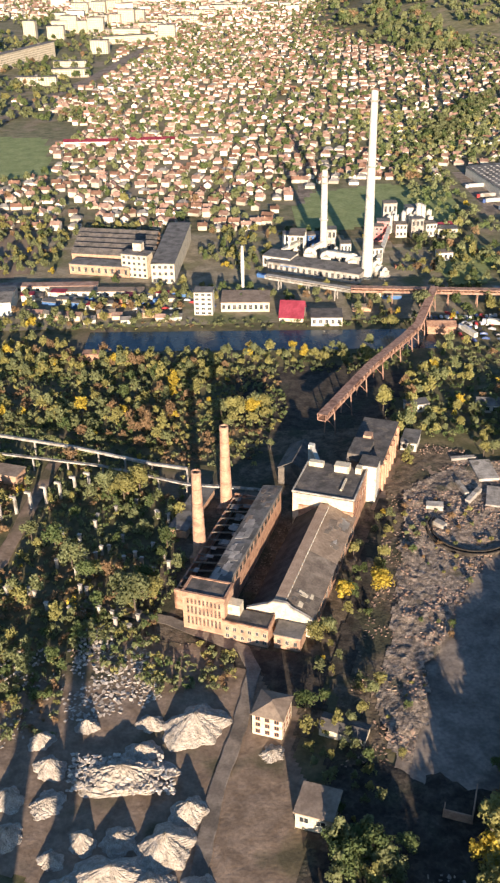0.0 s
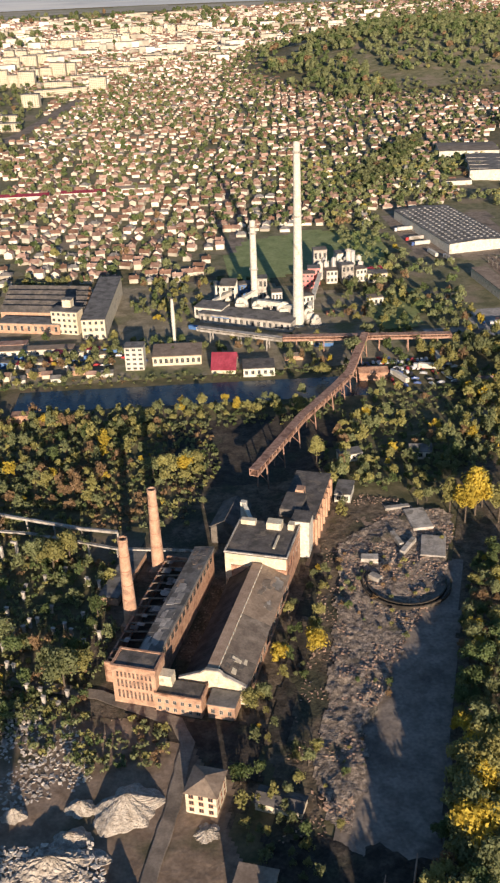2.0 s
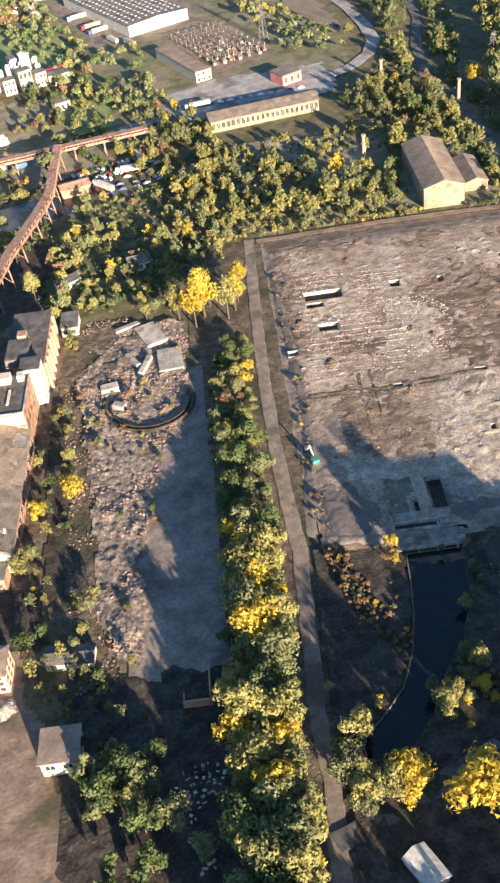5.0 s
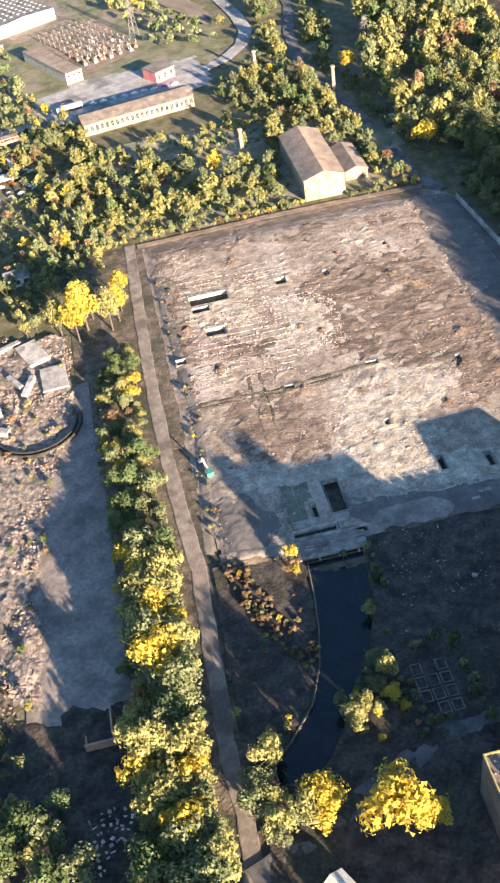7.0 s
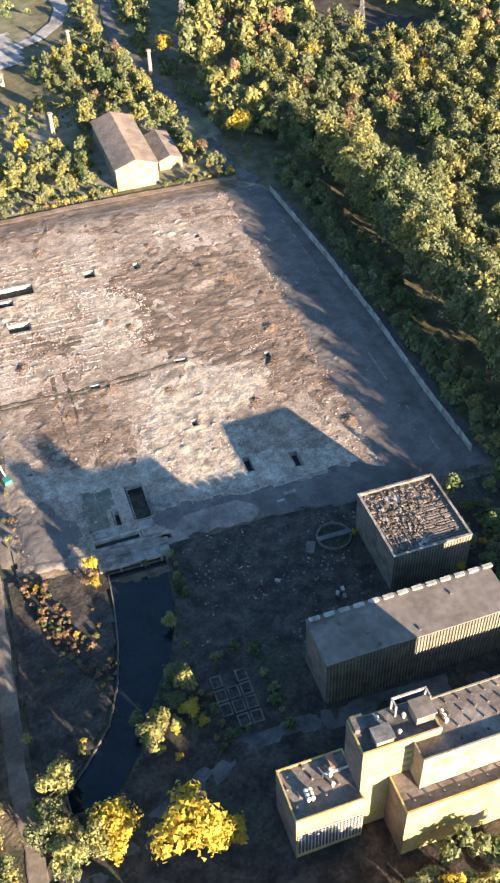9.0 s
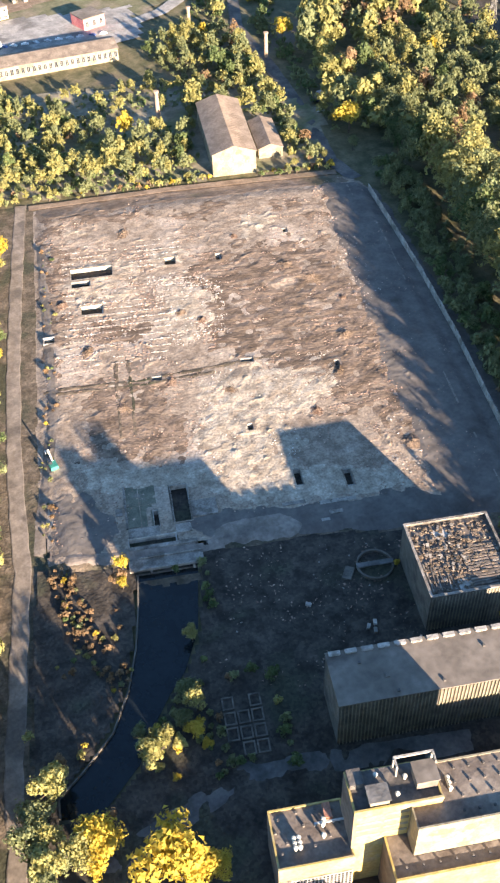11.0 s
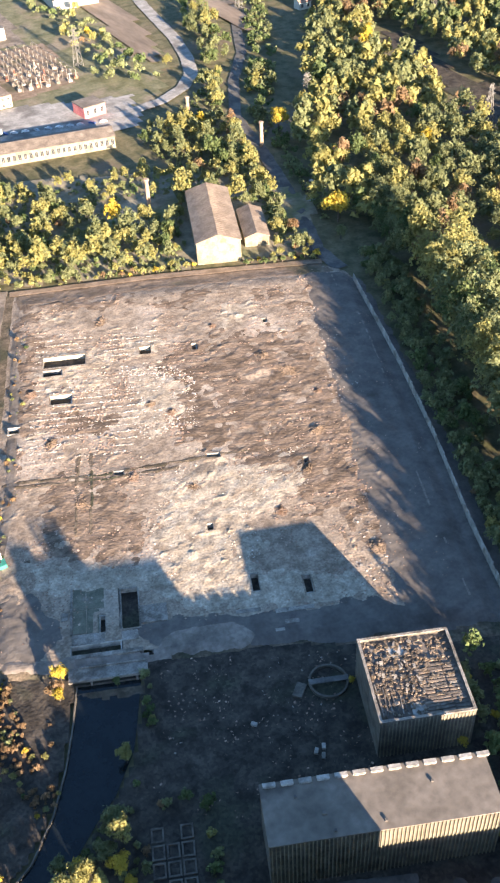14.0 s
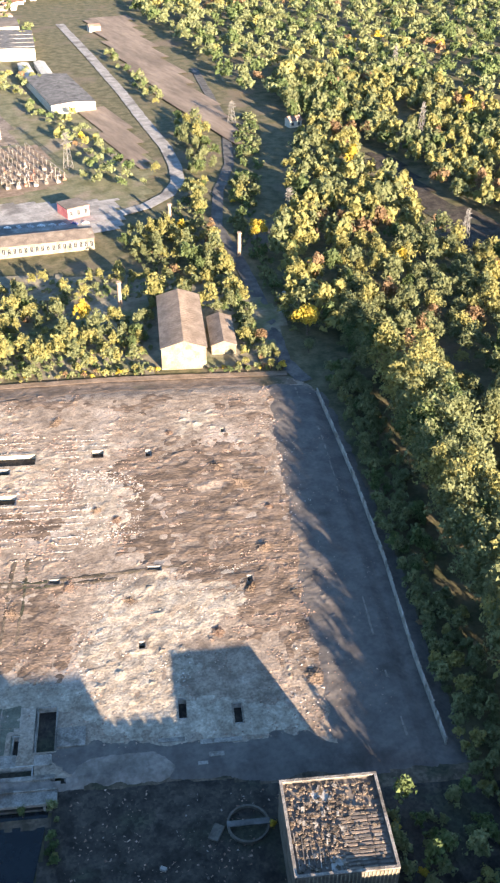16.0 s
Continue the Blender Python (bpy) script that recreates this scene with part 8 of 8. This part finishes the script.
for k, (x, y, w, d, h, wall) in enumerate(((112, 668, 9, 8, 9, "pink"), (125, 668, 8, 7, 7, "white"), (136, 666, 9, 6, 10, "concrete"), (146, 668, 8, 8, 7, "white"), (158, 664, 14, 9, 5, "plaster"), (120, 690, 10, 8, 14, "concrete"), (138, 692, 12, 8, 11, "white"),
                                           (98, 612, 8, 6, 8, "white"), (70, 640, 9, 8, 12, "concrete"), (78, 616, 7, 7, 10, "steel"), (44, 644, 12, 8, 9, "white"), (60, 650, 10, 8, 7, "blue"))):
    plain_block("process_block", ("pale", "white", "grey")[k % 3] + " clad process building of the power station", x, y, w, d, h * 1.35, -6 + 5 * (k % 4), wall, ("roof_grey", "roof_pale")[k % 2], 2, 3)
plain_block("red_block", "red clad process building", 106, 660, 9, 8, 11, -5, "pink", "roof_pale", 3, 3)
plain_block("red_hall", "low hall with red sheet roof", 152, 676, 24, 9, 5, 12, "white", "roof_red", 1, 6, pitched=1.5)
plain_block("white_box", "white transformer house on the lawn", 145, 614, 10, 8, 6, 5, "white", "roof_pale", 1, 3)
pd = thing("flue_duct", "white raised flue duct leading to the stacks", "duct", pose(0, 0, 0))
for a, b in (((52, 612, 9), (64, 622, 12)), ((80, 597, 9), (87, 586, 12)), ((64, 604, 11), (80, 595, 11)), ((98, 600, 6), (116, 664, 8)), ((36, 622, 7), (50, 640, 7))):
    bm = bmesh.new()
    beam(bm, a, b, 2.6, 2.6)
    part("duct", bm, M["white"], pd)
    mid = (Vector(a) + Vector(b)) / 2
    part("leg", boxes((-0.4, 0.4, -0.4, 0.4, 0, mid.z)), M["concrete"], pd, m=pose(mid.x, mid.y, 0))
gf = thing("steel_gantry", "grey steel gantry frame beside the stack", "gantry", pose(47, 632, 0, 0, 0, -10))
bm = bmesh.new()
for x in (-5, 5):
    for y in (-8, 0, 8):
        beam(bm, (x, y, 0), (x, y, 16), 0.8)
for y in (-8, 0, 8):
    beam(bm, (-5, y, 16), (5, y, 16), 0.8)
for x in (-5, 5):
    beam(bm, (x, -8, 16), (x, 8, 16), 0.8)
part("frame", bm, M["white"], gf)
part("roof", boxes((-5.5, 5.5, -8.5, 8.5, 16.4, 16.8)), M["roof_pale"], gf)

# substation and pylons
rg = random.Random(62)
sb = thing("substation", "outdoor electrical substation with rows of switchgear", "substation", pose(266, 650, 0, 0, 0, 4))
for k in range(7):
    bm = bmesh.new()
    x = -14 + 6 * k
    for y in range(-34, 40, 8):
        beam(bm, (x, y, 0), (x, y, 6.5), 0.3)
        beam(bm, (x - 1.2, y, 4.6), (x + 1.2, y, 4.6), 0.2)
    beam(bm, (x, -34, 6.3), (x, 38, 6.3), 0.3)
    part("gantry", bm, M["old_slab"], sb)
for k in range(26):
    s = rg.uniform(0.4, 0.85)
    part("transformer", boxes((-1.6 * s, 1.6 * s, -1.2, 1.2, 0, 2.8 * s), (-0.4, -0.1, -0.2, 0.1, 2.8 * s, 4.2), (0.4, 0.7, -0.2, 0.1, 2.8 * s, 4.2)), M[("old_slab", "concrete", "rust", "old_slab")[k % 4]], sb, m=pose(-14 + 6 * (k % 7) + rg.uniform(-2, 2), -34 + 12 * (k // 7) + rg.uniform(-3, 3), 0, 0, 0, rg.choice((0, 90))))


def pylon(x, y, h):
    ob = thing("power_pylon", "grey lattice steel power pylon with cross arms", "pylon", pose(x, y, 0, 0, 0, 25), "pylons")
    bm = bmesh.new()
    w0, w1 = 2.4, 0.5
    for k in range(6):
        z0, z1 = h * k / 6, h * (k + 1) / 6
        a, b = w0 + (w1 - w0) * k / 6, w0 + (w1 - w0) * (k + 1) / 6
        ca, cb_ = [(-a, -a), (a, -a), (a, a), (-a, a)], [(-b, -b), (b, -b), (b, b), (-b, b)]
        for i in range(4):
            beam(bm, (*ca[i], z0), (*cb_[i], z1), 0.24)
            beam(bm, (*ca[i], z0), (*cb_[(i + 1) % 4], z1), 0.14)
            beam(bm, (*ca[(i + 1) % 4], z0), (*cb_[i], z1), 0.14)
    part("mast", bm, M["roof_grey"], ob)
    for z, r in ((h * 0.72, 5.5), (h * 0.85, 4.5), (h * 0.97, 3.2)):
        bm = bmesh.new()
        beam(bm, (-r, 0, z), (r, 0, z), 0.3)
        beam(bm, (-r, 0, z), (0, 0, z + 1.4), 0.16)
        beam(bm, (r, 0, z), (0, 0, z + 1.4), 0.16)
        part("cross_arm", bm, M["roof_grey"], ob)
    return ob


for x, y, h in ((456, 419, 22), (553, 597, 26), (300, 640, 24), (392, 505, 16), (445, 690, 16), (640, 760, 26)):
    pylon(x, y, h)
for x, y, h in ((258, 431, 13), (338, 462, 13), (322, 520, 12)):
    ob = thing("post", "weathered brown concrete post rising from the trees", "post", pose(x, y, 0))
    bm = bmesh.new()
    lathe(bm, [(1.1, 0), (0.9, h), (1.3, h), (1.3, h + 0.8)], 12)
    part("shaft", bm, M["tan"], ob)

# ---------------------------------------------------------------- ruins in the rubble field
ring = thing("ring_track", "half-buried circular rail track in the rubble", "rail track", site(-50, -112))
for r0 in (15.2, 17.0):
    for k in range(22):
        a0, a1 = math.pi * (0.92 + k / 19.0), math.pi * (0.92 + (k + 1) / 19.0)
        bm = bmesh.new()
        beam(bm, (r0 * math.cos(a0), r0 * math.sin(a0), 1.0), (r0 * math.cos(a1), r0 * math.sin(a1), 1.0), 0.5, 1.6)
        part("rail_length", bm, M["cinder_and_shade"], ring)
for u, n, w, d, h, turn, label in ((-50, -66, 9, 16, 1.5, 22, "tilted concrete slab lying in rubble"), (-42, -86, 10, 15, 1.6, 4, "cracked concrete floor slab in rubble"), (-60, -58, 11, 2.4, 1.4, 24, "long pale concrete beam in the rubble"),
                                  (-52, -88, 2.2, 12, 2.2, -18, "fallen concrete wall length"), (-57, -84, 2.0, 10, 2.4, 30, "fallen concrete wall length"), (-66, -100, 7, 4, 2.2, 10, "heap of broken concrete slabs"), (-62, -112, 5, 3, 2.0, -30, "heap of broken concrete slabs")):
    ob = thing("concrete_slab", label, "slab", site(u, n, 0.2, turn), "slabs in the rubble")
    bm = boxes((-w / 2, w / 2, -d / 2, d / 2, -0.2, h))
    bmesh.ops.bevel(bm, geom=bm.edges, offset=0.15, segments=1, affect='EDGES')
    part("slab", bm, M["concrete"], ob)

# excavator at the corner of the yard
ex = thing("excavator", "small green excavator with folded arm", "excavator", site(6.5, -158, 0.6, 20))
for s in (-1, 1):
    part("track", boxes((s * 1.1 - 0.3, s * 1.1 + 0.3, -1.9, 1.9, 0, 0.9)), M["tar"], ex)
part("body", boxes((-1.2, 1.2, -1.8, 1.2, 0.9, 2.2)), material("green machine paint", (0.04, 0.22, 0.17), (0.07, 0.30, 0.23), size=2, rough=0.5), ex)
part("cab", boxes((-1.2, -0.1, -0.2, 1.4, 2.2, 3.4)), M["glass"], ex)
bm = bmesh.new()
beam(bm, (0.4, 1.0, 1.8), (0.4, 4.0, 4.6), 0.5)
beam(bm, (0.4, 4.0, 4.6), (0.4, 6.2, 2.0), 0.4)
part("boom", bm, M["white"], ex)
part("bucket", boxes((-0.2, 1.0, 5.8, 6.8, 1.2, 2.1)), M["steel"], ex)

# grid of old machine foundations
for i in range(3):
    for j in range(4):
        if (i * 5 + j * 3) % 7 == 0:
            continue
        ob = thing("machine_foundation", "square concrete machine foundation frame in weeds", "foundation", site(47 + 3.4 * i, -262 + 4.2 * j, 0.6), "machine foundations")
        part("frame", boxes((-1.5, 1.5, -1.8, -1.4, 0, 0.7), (-1.5, 1.5, 1.4, 1.8, 0, 0.7), (-1.5, -1.1, -1.4, 1.4, 0, 0.7), (1.1, 1.5, -1.4, 1.4, 0, 0.7)), M["panel"], ob)
        part("infill", boxes((-1.1, 1.1, -1.4, 1.4, 0, 0.35)), M["cinder_and_shade"], ob)
for u, n in ((86, -216), (73, -224), (87, -234), (88.5, -235.5), (89, -233)):
    ob = thing("concrete_block", "pale concrete block lying on cinder ground", "block", site(u, n, 0.7, u * 7), "loose concrete blocks")
    s = 2.2 if u == 86 else 0.8
    bm = boxes((-s, s, -s * 0.6, s * 0.6, 0, 0.9))
    bmesh.ops.bevel(bm, geom=bm.edges, offset=0.1, segments=1, affect='EDGES')
    part("block", bm, M["concrete" if s < 1 else "panel"], ob)


# ---------------------------------------------------------------- cars and containers
PAINTS = [material("car paint " + n, c, tuple(v * 1.15 for v in c), size=3, rough=0.35, bump=0.0, spec=0.5) for n, c in
          (("white", (0.62, 0.62, 0.6)), ("silver", (0.4, 0.41, 0.42)), ("blue", (0.06, 0.10, 0.24)), ("red", (0.36, 0.04, 0.04)), ("black", (0.03, 0.03, 0.035)))]
CAR_WORD = ("white", "silver", "dark blue", "red", "black")
CAR_MESH = {}
prof = [(-2.1, 0.35), (-2.15, 0.8), (-1.9, 0.95), (-1.3, 1.0), (-0.7, 1.45), (0.8, 1.45), (1.5, 1.0), (2.1, 0.9), (2.15, 0.35)]


def car(x, y, turn, k):
    ob = thing("car", CAR_WORD[k] + " parked hatchback car", "car", pose(x, y, 0.25, 0, 0, turn), "parked cars")
    if k not in CAR_MESH:
        bm = bmesh.new()
        f = [[bm.verts.new((s * (0.85 if z < 1.2 else 0.68), p, z)) for p, z in prof] for s in (-1, 1)]
        bm.faces.new(f[0])
        bm.faces.new(f[1][::-1])
        for i in range(len(prof)):
            j = (i + 1) % len(prof)
            bm.faces.new((f[0][i], f[1][i], f[1][j], f[0][j]))
        b = part("body", bm, PAINTS[k], ob)
        g = part("glazing", boxes((-0.75, 0.75, -0.95, 1.15, 1.02, 1.3)), M["glass"], ob)
        bm = bmesh.new()
        for px in (-0.85, 0.65):
            box(bm, px, px + 0.2, -0.3, 0.3, 0.0, 0.6)
        w = part("wheel", bm, M["tar"], ob, m=pose(0, -1.35, 0))
        CAR_MESH[k] = (b.data, g.data, w.data)
    else:
        for nm, me in zip(("body", "glazing", "wheel"), CAR_MESH[k]):
            c = new(nm, me)
            c.parent = ob
            if nm == "wheel":
                c.matrix_basis = pose(0, -1.35, 0)
    c = new("wheel", CAR_MESH[k][2])
    c.parent = ob
    c.matrix_basis = pose(0, 1.3, 0)


rc = random.Random(77)
for k in range(34):
    car(112 + 3.0 * (k % 17) + rc.uniform(-0.5, 0.5), 500 + 12 * (k // 17) + rc.uniform(-1, 1), rc.uniform(-10, 10), rc.randrange(5))
for k in range(22):
    car(-100 + 4.2 * k + rc.uniform(-1, 1), 545 + rc.uniform(-8, 8), 80 + rc.uniform(-10, 10), rc.choice((0, 0, 1, 2, 3)))
for x, y, turn in ((327, 392, 70), (331, 402, 65), (338, 409, 20)):
    car(x, y, turn, rc.choice((2, 4, 1)))
for k in range(12):
    car(212 + 6 * k + rc.uniform(-1, 1), 560 - 1.6 * k, rc.uniform(0, 90), rc.choice((0, 0, 1, 2)))
for k, (x, y, turn) in enumerate(((-96, 551, 4), (-88, 556, 2), (-70, 553, -4), (-60, 548, 0), (-46, 551, 8), (-40, 556, -6), (-52, 557, 2), (205, 566, 80), (214, 563, 78), (-78, 548, 4), (20, 590, -28), (112, 600, 10))):
    ob = thing("container", ("white", "blue", "rusty red")[k % 3] + " steel container beside the yards", "container", pose(x, y, 0.2, 0, 0, turn), "containers")
    bm = boxes((-3, 3, -1.2, 1.2, 0, 2.6))
    bmesh.ops.bevel(bm, geom=bm.edges, offset=0.06, segments=1, affect='EDGES')
    part("body", bm, M[("white", "blue", "rust")[k % 3]], ob)
    bm = bmesh.new()
    for i in range(14):
        box(bm, -2.9 + i * 0.43, -2.7 + i * 0.43, -1.26, -1.2, 0.15, 2.45)
    part("corrugation", bm, M[("white", "blue", "rust")[k % 3]], ob)
for k in range(34):
    x, y = -128 + 7.0 * k + rc.uniform(-3, 3), 552 + rc.uniform(-8, 14)
    if -30 < x < 80 or x > 100:
        continue
    plain_block("yard_shed", "little shed with a " + ("rusty", "grey", "pale")[k % 3] + " roof among the yards", x, y, rc.uniform(4, 12), rc.uniform(3, 7), rc.uniform(2.4, 4.5), rc.uniform(-20, 10), ("white", "plaster", "blue")[k % 3], ("roof_red", "roof_grey", "roof_pale")[(k * 5) % 3], category="shed")
for k in range(24):
    x, y = -120 + 8.5 * k + rc.uniform(-3, 3), 520 + rc.uniform(-6, 14)
    if -28 < x < 72:
        continue
    plain_block("yard_shed", "little shed with a " + ("rusty", "grey", "pale")[k % 3] + " roof by the water", x, y, rc.uniform(5, 11), rc.uniform(4, 7), rc.uniform(2.6, 4), rc.uniform(-12, 6), ("plaster", "white", "brick_pale")[k % 3], ("roof_tile", "roof_grey", "roof_pale")[k % 3], category="shed", pitched=1.2)


def lorry(x, y, turn, k):
    """A tractor with its box trailer."""
    ob = thing("lorry", ("white", "silver", "dark blue", "red")[k % 4] + " lorry with a pale box trailer", "lorry", pose(x, y, 0.3, 0, 0, turn), "parked lorries")
    bm = boxes((-1.25, 1.25, -8, 5, 1.1, 3.9))
    bmesh.ops.bevel(bm, geom=bm.edges, offset=0.08, segments=1, affect='EDGES')
    part("trailer", bm, M["white" if k % 3 else "concrete"], ob)
    bm = boxes((-1.2, 1.2, 5.5, 7.9, 0.7, 3.4))
    bmesh.ops.bevel(bm, geom=bm.edges, offset=0.2, segments=1, affect='EDGES')
    cab = part("cab", bm, PAINTS[k % 4], ob)
    part("windscreen", boxes((-1.05, 1.05, 7.88, 7.95, 2.0, 3.0)), M["glass"], cab)
    part("chassis", boxes((-0.5, 0.5, -7.6, 6, 0.6, 1.1)), M["tar"], ob)
    for yy in (-6.6, -5.3, -4.0, 4.2, 6.6):
        for sx in (-1.05, 1.05):
            bm = bmesh.new()
            lathe(bm, [(0.5, -0.15), (0.5, 0.15)], 10)
            part("wheel", bm, M["tar"], ob, m=pose(sx, yy, 0.5, 0, 90, 0))


for k in range(44):
    car(127 + 6.4 * (k % 7) + rc.uniform(-2, 2), 478 + 6.5 * (k // 7) + rc.uniform(-2, 2), rc.choice((0, 80)) + rc.uniform(-20, 20), rc.randrange(5))
for x, y, turn in ((131, 487, 20), (150, 498, 70), (160, 512, -10)):
    lorry(x, y, turn, rc.randrange(8))
for k, (x, y, turn) in enumerate(((222, 700, 8), (214, 716, 8), (212, 745, 98), (211, 760, 98), (209, 790, 98), (215, 557, 80))):
    lorry(x, y, turn, k)
